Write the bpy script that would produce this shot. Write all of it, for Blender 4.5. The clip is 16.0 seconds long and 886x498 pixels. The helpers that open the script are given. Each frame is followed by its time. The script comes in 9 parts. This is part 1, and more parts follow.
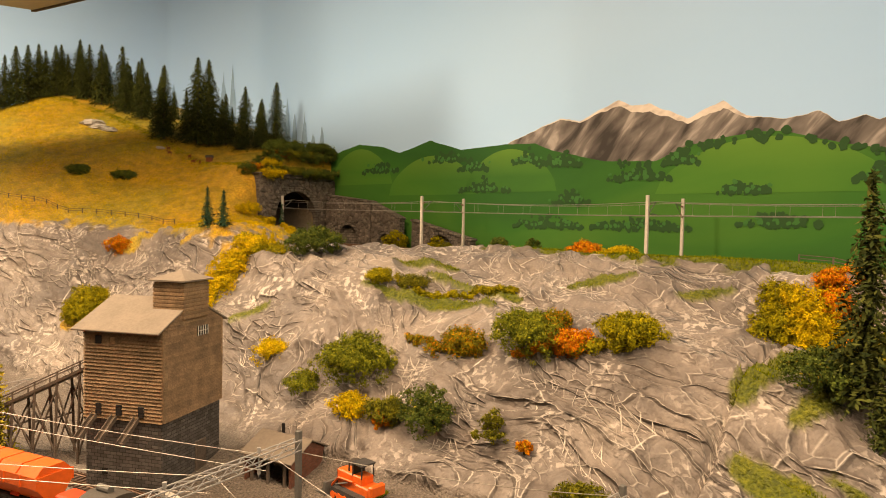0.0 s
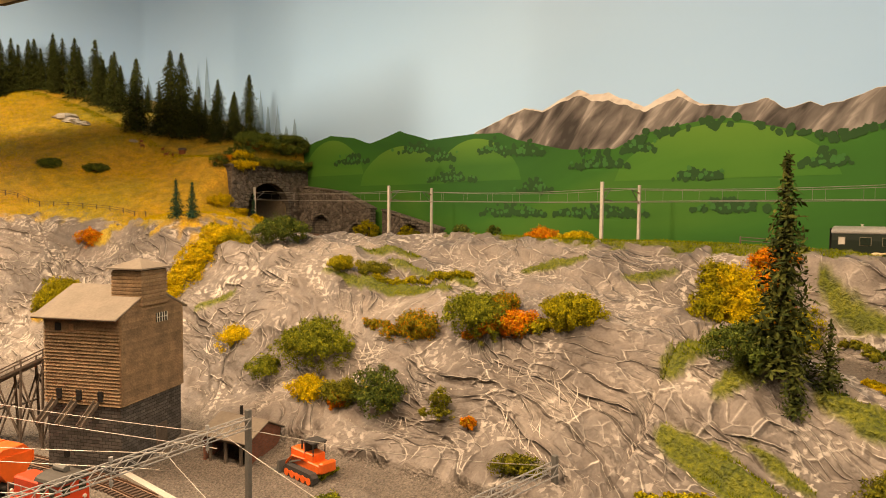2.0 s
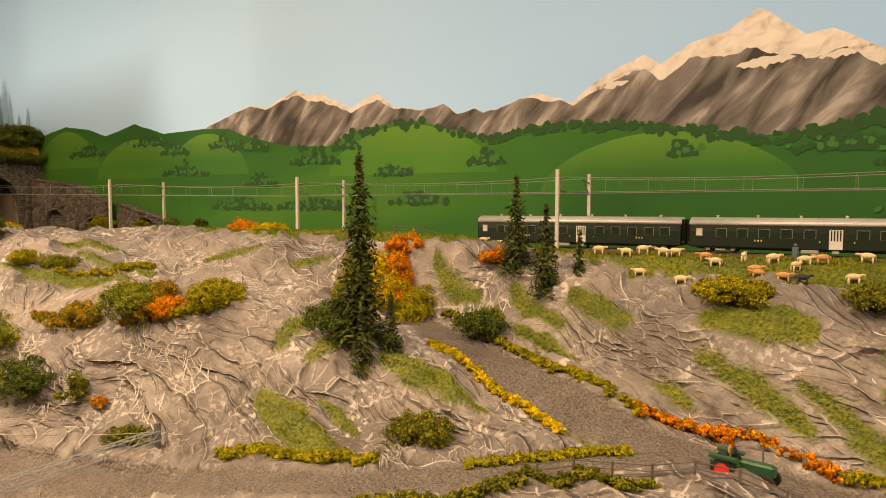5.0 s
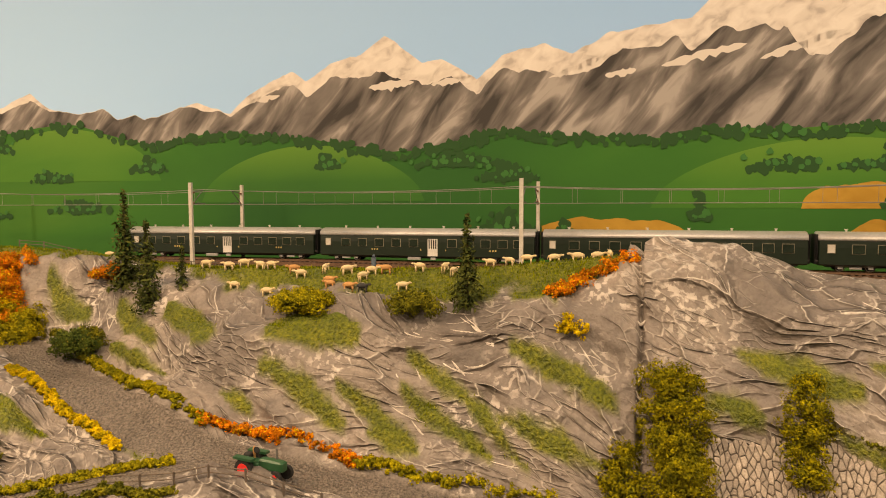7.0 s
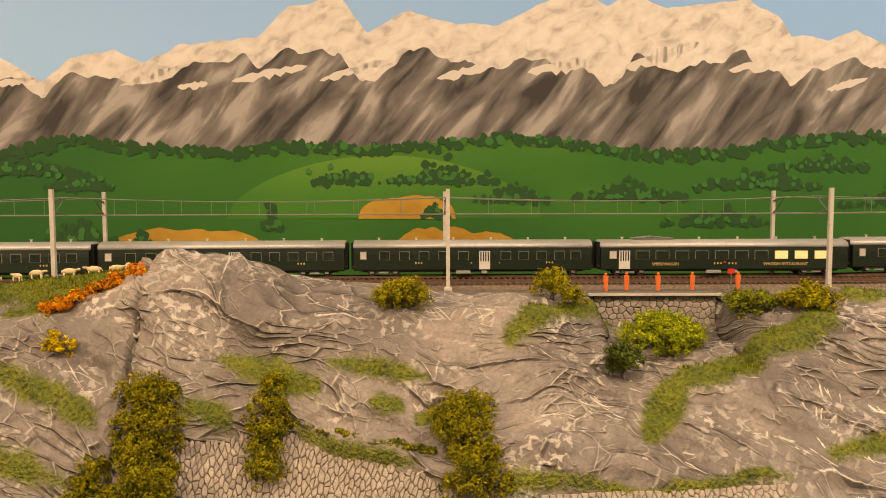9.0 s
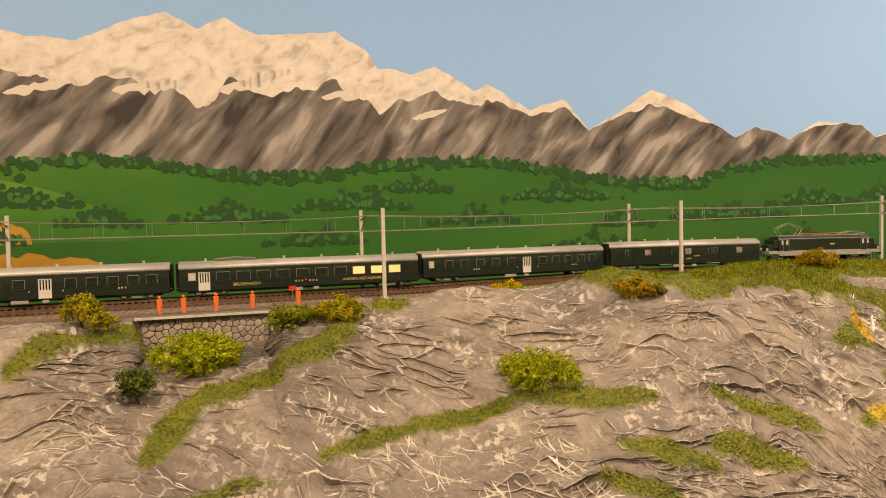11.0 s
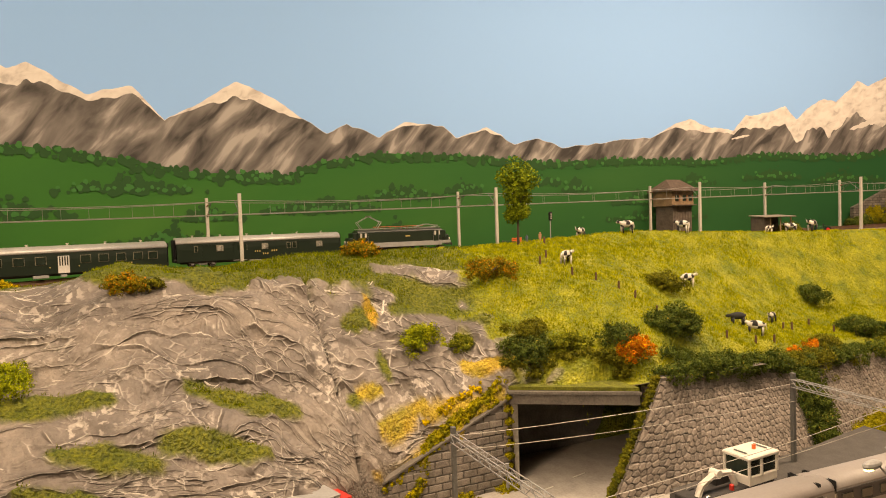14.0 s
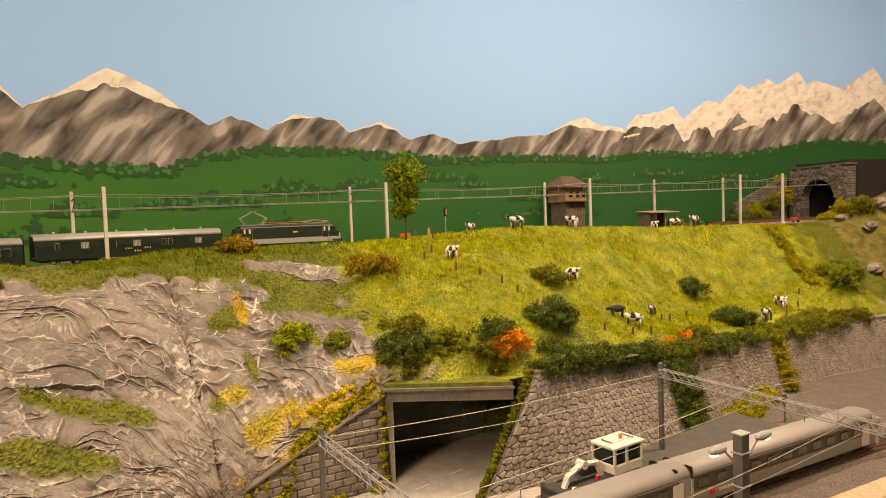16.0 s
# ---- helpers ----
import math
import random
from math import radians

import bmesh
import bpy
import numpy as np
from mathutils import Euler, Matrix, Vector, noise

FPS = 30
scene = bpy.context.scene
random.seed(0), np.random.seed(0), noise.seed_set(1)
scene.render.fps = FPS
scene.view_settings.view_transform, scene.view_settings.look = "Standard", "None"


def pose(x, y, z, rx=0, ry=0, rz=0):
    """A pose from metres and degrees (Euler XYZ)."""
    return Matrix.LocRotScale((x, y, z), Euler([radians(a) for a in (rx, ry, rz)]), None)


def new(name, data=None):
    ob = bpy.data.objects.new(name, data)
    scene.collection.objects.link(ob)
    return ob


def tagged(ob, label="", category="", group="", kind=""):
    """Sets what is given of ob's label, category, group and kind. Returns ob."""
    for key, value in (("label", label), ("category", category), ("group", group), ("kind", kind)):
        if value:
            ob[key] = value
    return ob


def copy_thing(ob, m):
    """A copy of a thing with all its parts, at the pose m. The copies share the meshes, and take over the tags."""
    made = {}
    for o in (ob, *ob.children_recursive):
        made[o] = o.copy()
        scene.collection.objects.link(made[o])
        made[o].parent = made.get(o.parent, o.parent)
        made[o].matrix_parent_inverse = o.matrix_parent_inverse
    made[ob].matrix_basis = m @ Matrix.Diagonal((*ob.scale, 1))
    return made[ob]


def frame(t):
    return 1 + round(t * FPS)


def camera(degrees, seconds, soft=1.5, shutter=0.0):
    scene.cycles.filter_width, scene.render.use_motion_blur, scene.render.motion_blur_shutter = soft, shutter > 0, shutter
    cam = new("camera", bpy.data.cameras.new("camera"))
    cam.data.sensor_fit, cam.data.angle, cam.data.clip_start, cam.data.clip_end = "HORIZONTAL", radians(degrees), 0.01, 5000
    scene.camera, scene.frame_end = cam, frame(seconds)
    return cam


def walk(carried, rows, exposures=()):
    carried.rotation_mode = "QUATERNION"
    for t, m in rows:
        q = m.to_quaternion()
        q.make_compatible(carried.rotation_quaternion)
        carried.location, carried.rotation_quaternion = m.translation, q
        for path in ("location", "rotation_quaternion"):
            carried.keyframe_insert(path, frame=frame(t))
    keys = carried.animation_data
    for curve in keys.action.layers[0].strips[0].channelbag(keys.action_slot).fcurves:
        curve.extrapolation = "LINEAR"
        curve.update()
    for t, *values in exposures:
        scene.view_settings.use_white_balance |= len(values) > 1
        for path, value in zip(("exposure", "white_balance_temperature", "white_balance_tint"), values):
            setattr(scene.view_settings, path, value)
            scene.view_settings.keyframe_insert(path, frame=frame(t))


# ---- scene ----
cam = camera(67.7, 16.0, 1.0)
METRES, EYE, TILT, LEAN, TURN = 1.345, 1.4, 0.0, 0.0, 0.0
ROWS = [
    (0.0, 0.0, 0.0, 0.0, 0.04, -2.29, -1.12),
    (0.5, -0.0015, -0.0043, -0.0004, 0.18, -2.58, -0.92),
    (1.0, 0.0037, -0.0073, -0.0029, -0.09, -2.7, -0.83),
    (1.5, 0.016, -0.0099, -0.0037, -0.46, -2.84, -0.59),
    (2.0, 0.0312, -0.0183, -0.0038, -0.92, -2.99, -0.47),
    (2.5, 0.0432, -0.0296, -0.0045, -1.59, -3.16, -0.47),
    (3.0, 0.0607, -0.043, -0.0044, -2.74, -3.24, -0.53),
    (5.5, 0.2101, -0.1158, -0.0049, -18.58, -3.37, -0.23),
    (6.0, 0.237, -0.1331, 0.0004, -22.14, -3.28, -0.39),
    (6.5, 0.2759, -0.1567, 0.0053, -26.68, -3.49, -0.06),
    (7.0, 0.3154, -0.19, 0.0127, -32.22, -3.96, 0.2),
    (7.5, 0.3464, -0.2193, 0.0141, -37.47, -4.16, 0.03),
    (8.0, 0.3795, -0.2545, 0.019, -42.52, -4.01, 0.11),
    (8.5, 0.4114, -0.2913, 0.0177, -47.55, -3.8, 0.19),
    (9.0, 0.4372, -0.3269, 0.0185, -52.47, -3.63, 0.16),
    (9.5, 0.4599, -0.37, 0.0216, -57.2, -3.23, 0.41),
    (10.0, 0.4791, -0.413, 0.0219, -62.28, -2.8, 0.39),
    (12.5, 0.5548, -0.6014, 0.0097, -81.78, -2.34, 2.49),
    (13.0, 0.5592, -0.6327, 0.0069, -85.17, -2.33, 2.25),
    (13.5, 0.5647, -0.6633, 0.0052, -88.31, -2.35, 2.12),
    (14.0, 0.5713, -0.6952, 0.0017, -91.78, -2.45, 1.9),
    (14.5, 0.5753, -0.7178, -0.0006, -94.8, -2.47, 2.08),
    (15.0, 0.5758, -0.7264, -0.0024, -96.6, -2.68, 2.02),
    (15.5, 0.5793, -0.7287, -0.0029, -97.59, -2.78, 1.86),
    (16.0, 0.5804, -0.7364, -0.0027, -98.47, -2.86, 1.94),
]
walk(cam, [(t, pose(0, 0, EYE, TILT, LEAN, TURN) @ pose(METRES * x, METRES * y, METRES * z, 90 + pitch, roll, yaw)) for t, x, y, z, yaw, pitch, roll in ROWS])

# ---- plan of the layout: everything is set out along the double track ----
# s runs along the track's middle line, d is the distance from it towards the aisle
BEND = [(-1.75, 2.25), (-1.42, 2.16), (-1.05, 2.02), (-0.68, 1.80), (-0.33, 1.55), (0.0, 1.28), (0.33, 0.995), (0.65, 0.69), (0.94, 0.366),
        (1.217, 0.040), (1.480, -0.300), (1.742, -0.628), (1.920, -1.015), (2.068, -1.415), (2.18, -1.82), (2.24, -2.24), (2.22, -2.66), (2.10, -3.06)]


def through_points(points, n=40):
    P, u = np.array(points, float), np.linspace(0, 1, n, endpoint=False)[:, None]
    out = []
    for a, b, c, d in zip(P, P[1:], P[2:], P[3:]):
        out.append(0.5 * (2 * b + (c - a) * u + (2 * a - 5 * b + 4 * c - d) * u ** 2 + (3 * b - a - 3 * c + d) * u ** 3))
    return np.vstack(out + [P[-2:-1]])


MID = through_points(BEND)
ARC = np.r_[0, np.cumsum(np.linalg.norm(np.diff(MID, axis=0), axis=1))]
ARC -= ARC[np.argmin(np.linalg.norm(MID - np.array(BEND[8]), axis=1))]
HEAD = np.gradient(MID, axis=0)
HEAD /= np.linalg.norm(HEAD, axis=1)[:, None]


def heading(s):
    v = np.stack([np.interp(s, ARC, HEAD[:, k]) for k in (0, 1)], -1)
    return v / np.linalg.norm(v, axis=-1, keepdims=True)


def plan(s, d):
    """World x, y of the place s along the track and d in front of it."""
    s, d = np.broadcast_arrays(np.asarray(s, float), np.asarray(d, float))
    h = heading(s)
    p = np.stack([np.interp(s, ARC, MID[:, k]) for k in (0, 1)], -1)
    return p + d[..., None] * np.stack([h[..., 1], -h[..., 0]], -1)


def bed(s):
    """Height of the track bed."""
    return 1.332 + 0.012 * np.clip(np.asarray(s, float) - 0.9, 0, 9) + 0.012 * np.clip(-1.0 - np.asarray(s, float), 0, 1)


SECTIONS = []


def section(s, *profile):
    """One cross-section of the landscape at s: pairs of d and height."""
    SECTIONS.append((s, np.array(profile, float)))


def track_section(s, *profile):
    """The same, beginning with the level track bed."""
    b = float(bed(s))
    section(s, (-0.5, b), (-0.2, b), profile[0] if profile[0][1] == 0 else (0.07, b), *profile[1 if profile[0][1] == 0 else 0:])


section(-2.75, (-.5, 1.80), (-.1, 1.79), (.05, 1.77), (.20, 1.70), (.40, 1.61), (.60, 1.51), (.74, 1.43), (.80, 1.40), (.88, 1.26), (.95, 1.16), (1.3, 1.12))
section(-2.45, (-.5, 1.75), (-.1, 1.74), (.03, 1.715), (.15, 1.66), (.35, 1.57), (.55, 1.47), (.66, 1.415), (.72, 1.40), (.78, 1.30), (.85, 1.20), (.95, 1.14), (1.3, 1.12))
section(-2.17, (-.5, 1.68), (-.1, 1.66), (.02, 1.62), (.15, 1.575), (.30, 1.51), (.45, 1.445), (.56, 1.405), (.61, 1.40), (.66, 1.33), (.72, 1.22), (.82, 1.14), (1.3, 1.12))
section(-2.00, (-.5, 1.62), (-.1, 1.62), (.00, 1.575), (.15, 1.505), (.30, 1.445), (.42, 1.40), (.50, 1.392), (.55, 1.34), (.62, 1.25), (.75, 1.14), (1.3, 1.12))
section(-1.87, (-.5, 1.59), (-.1, 1.58), (.00, 1.555), (.10, 1.525), (.20, 1.455), (.30, 1.405), (.40, 1.372), (.45, 1.33), (.52, 1.26), (.66, 1.14), (1.3, 1.12))
section(-1.785, (-.5, 1.57), (-.12, 1.57), (.05, 1.56), (.10, 1.50), (.15, 1.45), (.22, 1.405), (.30, 1.385), (.38, 1.35), (.42, 1.31), (.50, 1.22), (.60, 1.14), (1.3, 1.12))
section(-1.765, (-.5, 1.345), (-.12, 1.34), (.085, 1.34), (.10, 1.39), (.14, 1.42), (.20, 1.40), (.30, 1.385), (.37, 1.36), (.42, 1.31), (.52, 1.20), (.60, 1.14), (1.3, 1.12))
track_section(-1.585, (.085, 1.337), (.12, 1.355), (.20, 1.385), (.308, 1.392), (.35, 1.38), (.42, 1.30), (.50, 1.21), (.58, 1.14), (.7, 1.12), (1.3, 1.12))
track_section(-1.475, (.085, 1.335), (.12, 1.345), (.20, 1.352), (.30, 1.352), (.35, 1.346), (.42, 1.28), (.50, 1.19), (.56, 1.14), (.7, 1.12), (1.3, 1.12))
track_section(-1.30, (.085, 1.333), (.11, 1.343), (.18, 1.352), (.27, 1.34), (.355, 1.328), (.42, 1.26), (.49, 1.17), (.54, 1.14), (.7, 1.12), (1.3, 1.12))
track_section(-1.21, (.085, 1.333), (.12, 1.352), (.161, 1.358), (.25, 1.335), (.36, 1.322), (.42, 1.25), (.49, 1.158), (.53, 1.14), (.7, 1.12), (1.3, 1.12))
track_section(-1.03, (.085, 1.333), (.105, 1.360), (.125, 1.360), (.20, 1.327), (.28, 1.31), (.377, 1.269), (.45, 1.20), (.54, 1.145), (.6, 1.13), (.7, 1.12), (1.3, 1.12))
track_section(-0.89, (.08, 1.333), (.105, 1.360), (.125, 1.360), (.195, 1.338), (.28, 1.305), (.36, 1.277), (.43, 1.21), (.52, 1.15), (.6, 1.13), (.7, 1.12), (1.3, 1.12))
track_section(-0.73, (.08, 1.333), (.105, 1.360), (.125, 1.360), (.18, 1.340), (.235, 1.298), (.343, 1.285), (.37, 1.263), (.416, 1.235), (.478, 1.168), (.55, 1.14), (1.3, 1.11))
track_section(-0.64, (.08, 1.333), (.105, 1.360), (.125, 1.360), (.174, 1.342), (.205, 1.283), (.28, 1.28), (.36, 1.266), (.40, 1.225), (.443, 1.185), (.53, 1.15), (1.3, 1.11))
track_section(-0.555, (.08, 1.333), (.13, 1.360), (.165, 1.352), (.19, 1.262), (.25, 1.258), (.30, 1.268), (.348, 1.264), (.40, 1.205), (.45, 1.178), (.52, 1.172), (.58, 1.14), (1.3, 1.11))
track_section(-0.45, (.08, 1.333), (.15, 1.350), (.19, 1.310), (.215, 1.262), (.27, 1.25), (.31, 1.246), (.36, 1.230), (.39, 1.194), (.43, 1.188), (.51, 1.185), (.56, 1.14), (1.3, 1.11))
track_section(-0.33, (.08, 1.333), (.16, 1.345), (.20, 1.310), (.235, 1.275), (.25, 1.246), (.285, 1.238), (.31, 1.222), (.345, 1.202), (.37, 1.195), (.44, 1.192), (.47, 1.18), (.54, 1.14), (1.3, 1.11))
track_section(-0.20, (.08, 1.333), (.15, 1.345), (.20, 1.310), (.238, 1.293), (.262, 1.24), (.285, 1.204), (.37, 1.198), (.40, 1.186), (.46, 1.15), (.6, 1.12), (1.3, 1.11))
track_section(-0.055, (.08, 1.333), (.13, 1.348), (.187, 1.310), (.22, 1.27), (.25, 1.22), (.275, 1.182), (.33, 1.176), (.36, 1.165), (.42, 1.14), (.6, 1.11), (1.3, 1.10))
track_section(0.05, (.08, 1.338), (.125, 1.358), (.17, 1.324), (.20, 1.287), (.222, 1.245), (.25, 1.195), (.27, 1.168), (.32, 1.155), (.40, 1.13), (1.3, 1.10))
track_section(0.118, (.075, 1.340), (.10, 1.358), (.125, 1.366), (.16, 1.335), (.19, 1.285), (.209, 1.255), (.228, 1.21), (.26, 1.16), (.34, 1.11), (1.3, 1.10))
track_section(0.145, (.072, 1.345), (.10, 1.368), (.125, 1.378), (.155, 1.35), (.185, 1.29), (.207, 1.255), (.228, 1.21), (.26, 1.16), (.34, 1.11), (1.3, 1.10))
track_section(0.28, (.07, 1.335), (.095, 1.352), (.13, 1.352), (.172, 1.316), (.19, 1.275), (.215, 1.225), (.25, 1.16), (.33, 1.11), (1.3, 1.10))
track_section(0.37, (.065, 1.333), (.10, 1.342), (.15, 1.328), (.186, 1.292), (.209, 1.259), (.235, 1.22), (.26, 1.185), (.34, 1.11), (1.3, 1.10))
track_section(0.46, (.06, 1.333), (.10, 1.332), (.157, 1.325), (.18, 1.29), (.22, 1.25), (.256, 1.231), (.28, 1.18), (.34, 1.11), (1.3, 1.10))
track_section(0.575, (.088, 1.332), (.10, 1.325), (.155, 1.29), (.20, 1.25), (.255, 1.212), (.29, 1.18), (.36, 1.11), (1.3, 1.10))
track_section(0.585, (.088, 1.332), (.092, 1.29), (.151, 1.285), (.20, 1.25), (.255, 1.212), (.29, 1.18), (.36, 1.11), (1.3, 1.10))
track_section(0.715, (.088, 1.332), (.092, 1.288), (.151, 1.278), (.20, 1.262), (.26, 1.212), (.30, 1.18), (.37, 1.11), (1.3, 1.10))
track_section(0.73, (.088, 1.332), (.10, 1.327), (.155, 1.30), (.20, 1.275), (.26, 1.212), (.30, 1.18), (.37, 1.11), (1.3, 1.10))
track_section(0.86, (.08, 1.333), (.12, 1.338), (.171, 1.322), (.203, 1.255), (.24, 1.228), (.30, 1.20), (.36, 1.14), (.42, 1.11), (1.3, 1.10))
track_section(1.00, (.08, 1.334), (.13, 1.346), (.18, 1.318), (.236, 1.275), (.27, 1.25), (.33, 1.21), (.40, 1.14), (.46, 1.11), (1.3, 1.10))
track_section(1.10, (.08, 1.335), (.13, 1.350), (.16, 1.352), (.233, 1.34), (.255, 1.297), (.31, 1.26), (.345, 1.23), (.42, 1.14), (.48, 1.11), (1.3, 1.10))
track_section(1.20, (.08, 1.336), (.13, 1.350), (.20, 1.346), (.246, 1.32), (.28, 1.28), (.32, 1.236), (.36, 1.204), (.44, 1.13), (.50, 1.11), (1.3, 1.10))
track_section(1.35, (.08, 1.338), (.13, 1.360), (.20, 1.350), (.25, 1.333), (.262, 1.315), (.29, 1.285), (.32, 1.247), (.36, 1.20), (.39, 1.150), (.41, 1.115), (.44, 1.10), (1.3, 1.10))
track_section(1.385, (.08, 1.338), (.13, 1.362), (.20, 1.350), (.25, 1.333), (.266, 1.31), (.29, 1.285), (.33, 1.245), (.37, 1.19), (.391, 1.128), (.3955, 1.10), (1.3, 1.10))
track_section(1.45, (.08, 1.339), (.13, 1.362), (.20, 1.350), (.24, 1.335), (.276, 1.30), (.33, 1.25), (.372, 1.204), (.391, 1.160), (.3955, 1.10), (1.3, 1.10))
track_section(1.525, (.08, 1.340), (.14, 1.362), (.20, 1.350), (.233, 1.330), (.28, 1.29), (.343, 1.24), (.380, 1.21), (.391, 1.193), (.3955, 1.10), (1.3, 1.10))
track_section(1.545, (.08, 1.340), (.14, 1.362), (.20, 1.350), (.24, 1.330), (.285, 1.29), (.343, 1.25), (.380, 1.222), (.391, 1.212), (.3955, 1.10), (1.3, 1.10))
track_section(1.605, (.08, 1.341), (.15, 1.362), (.20, 1.350), (.257, 1.328), (.33, 1.28), (.39, 1.240), (.418, 1.225), (.426, 1.212), (.430, 1.10), (1.3, 1.10))
track_section(1.715, (.09, 1.342), (.14, 1.362), (.192, 1.350), (.228, 1.341), (.34, 1.29), (.432, 1.25), (.450, 1.225), (.454, 1.20), (.458, 1.10), (1.3, 1.10))
track_section(1.95, (.10, 1.350), (.135, 1.372), (.20, 1.338), (.255, 1.300), (.34, 1.247), (.39, 1.226), (.413, 1.205), (.421, 1.19), (.425, 1.10), (1.3, 1.10))
track_section(2.10, (.10, 1.351), (.13, 1.367), (.18, 1.325), (.24, 1.272), (.30, 1.232), (.36, 1.210), (.388, 1.196), (.398, 1.18), (.402, 1.10), (1.3, 1.10))
track_section(2.30, (.10, 1.352), (.125, 1.359), (.16, 1.318), (.20, 1.268), (.24, 1.232), (.30, 1.202), (.35, 1.190), (.368, 1.178), (.372, 1.10), (1.3, 1.10))
track_section(2.45, (.10, 1.353), (.125, 1.356), (.16, 1.315), (.20, 1.262), (.24, 1.224), (.29, 1.204), (.33, 1.192), (.350, 1.178), (.354, 1.10), (1.3, 1.10))
track_section(2.60, (.10, 1.352), (.125, 1.350), (.16, 1.325), (.20, 1.290), (.24, 1.262), (.28, 1.238), (.31, 1.212), (.331, 1.178), (.335, 1.10), (1.3, 1.10))
track_section(2.72, (.10, 1.350), (.12, 1.345), (.16, 1.300), (.20, 1.262), (.24, 1.235), (.28, 1.208), (.312, 1.180), (.322, 1.178), (.326, 1.10), (1.3, 1.10))
track_section(3.30, (.10, 1.350), (.12, 1.340), (.16, 1.320), (.20, 1.290), (.24, 1.250), (.27, 1.210), (.288, 1.180), (.292, 1.10), (1.3, 1.10))


def resample(profile, v):
    """Profiles have unlike numbers of corners: read each at the shares v of its own developed length in front of the track."""
    d, z = profile[:, 0], profile[:, 1]
    return np.interp(v, d, z)


STATION = np.array([s for s, _ in SECTIONS])


def smooth_interp(x, xp, fp):
    """Interpolation with eased slopes (monotone cubic) along the first axis."""
    h = np.diff(xp)
    m = np.diff(fp, axis=0) / h[:, None]
    t = np.zeros_like(fp)
    same = m[:-1] * m[1:] > 0
    t[1:-1] = np.where(same, 2 * m[:-1] * m[1:] / np.where(same, m[:-1] + m[1:], 1), 0)
    i = np.clip(np.searchsorted(xp, x) - 1, 0, len(h) - 1)
    u, w = ((x - xp[i]) / h[i])[:, None], h[i][:, None]
    return (fp[i] * (2 * u ** 3 - 3 * u ** 2 + 1) + t[i] * w * (u ** 3 - 2 * u ** 2 + u)
            + fp[i + 1] * (3 * u ** 2 - 2 * u ** 3) + t[i + 1] * w * (u ** 3 - u ** 2))


GRID_D = np.r_[np.arange(-0.5, -0.2, 0.05), np.arange(-0.2, 0.06, 0.012), np.arange(0.06, 0.6, 0.0034), np.arange(0.6, 0.9, 0.01), np.arange(0.9, 1.31, 0.05)]
GRID_S = np.unique(np.round(np.r_[np.arange(-2.75, 3.3, 0.0045), np.arange(-1.790, -1.758, 0.002), 0.577, 0.583, 0.717, 0.723, np.arange(0.124, 0.142, 0.002)], 4))
TABLE = np.array([resample(p, GRID_D) for _, p in SECTIONS])
HEIGHT = smooth_interp(GRID_S, STATION, TABLE)
# the line of the tall retaining wall: the ground drops to the yard in front of it
crown_line = lambda s: np.interp(s, [1.60, 1.718, 1.95, 2.10, 2.30, 2.45, 2.60, 3.3], [.462, .462, .430, .406, .376, .358, .340, .297])
HEIGHT[(GRID_S[:, None] > 1.712) & (GRID_D[None] > crown_line(GRID_S)[:, None] - 0.005)] = 1.10


def height(s, d):
    """Height of the smooth ground at s, d."""
    s, d = np.broadcast_arrays(np.asarray(s, float), np.asarray(d, float))
    i = np.clip(np.searchsorted(GRID_S, s) - 1, 0, len(GRID_S) - 2)
    j = np.clip(np.searchsorted(GRID_D, d) - 1, 0, len(GRID_D) - 2)
    u, v = np.clip((s - GRID_S[i]) / (GRID_S[i + 1] - GRID_S[i]), 0, 1), np.clip((d - GRID_D[j]) / (GRID_D[j + 1] - GRID_D[j]), 0, 1)
    return (HEIGHT[i, j] * (1 - u) * (1 - v) + HEIGHT[i + 1, j] * u * (1 - v) + HEIGHT[i, j + 1] * (1 - u) * v + HEIGHT[i + 1, j + 1] * u * v)

# ---- light: warm ceiling panels of a closed hobby room ----
world = bpy.data.worlds.new("room_air")
world.use_nodes = True
world.node_tree.nodes["Background"].inputs[0].default_value = (1.0, 0.93, 0.82, 1)
world.node_tree.nodes["Background"].inputs[1].default_value = 0.008
scene.world = world
LAMPS = [  # x, y, z, length, width, heading, watts, colour: panels set against the ceiling along the front edge
    (-1.45, 0.85, 2.33, 0.80, 0.14, 15, 46.0, (1.0, 0.735, 0.48)),
    (-0.45, 0.42, 2.33, 1.00, 0.14, -42, 28.5, (1.0, 0.655, 0.385)),
    (0.40, -0.35, 2.33, 1.00, 0.14, -50, 17.5, (1.0, 0.71, 0.455)),
    (1.14, -1.00, 2.33, 1.00, 0.14, -58, 13.0, (1.0, 0.735, 0.48)),
    (1.58, -1.85, 2.33, 1.00, 0.14, -78, 27.5, (1.0, 0.70, 0.455)),
]
for x, y, z, length, width, turn, watts, colour in LAMPS:
    lamp_data = bpy.data.lights.new("ceiling_panel_light", "AREA")
    lamp_data.shape, lamp_data.size, lamp_data.size_y, lamp_data.energy, lamp_data.color = "RECTANGLE", length, width, watts, colour
    new("ceiling_panel_light", lamp_data).matrix_world = pose(x, y, z - 0.012, 0, 0, turn)

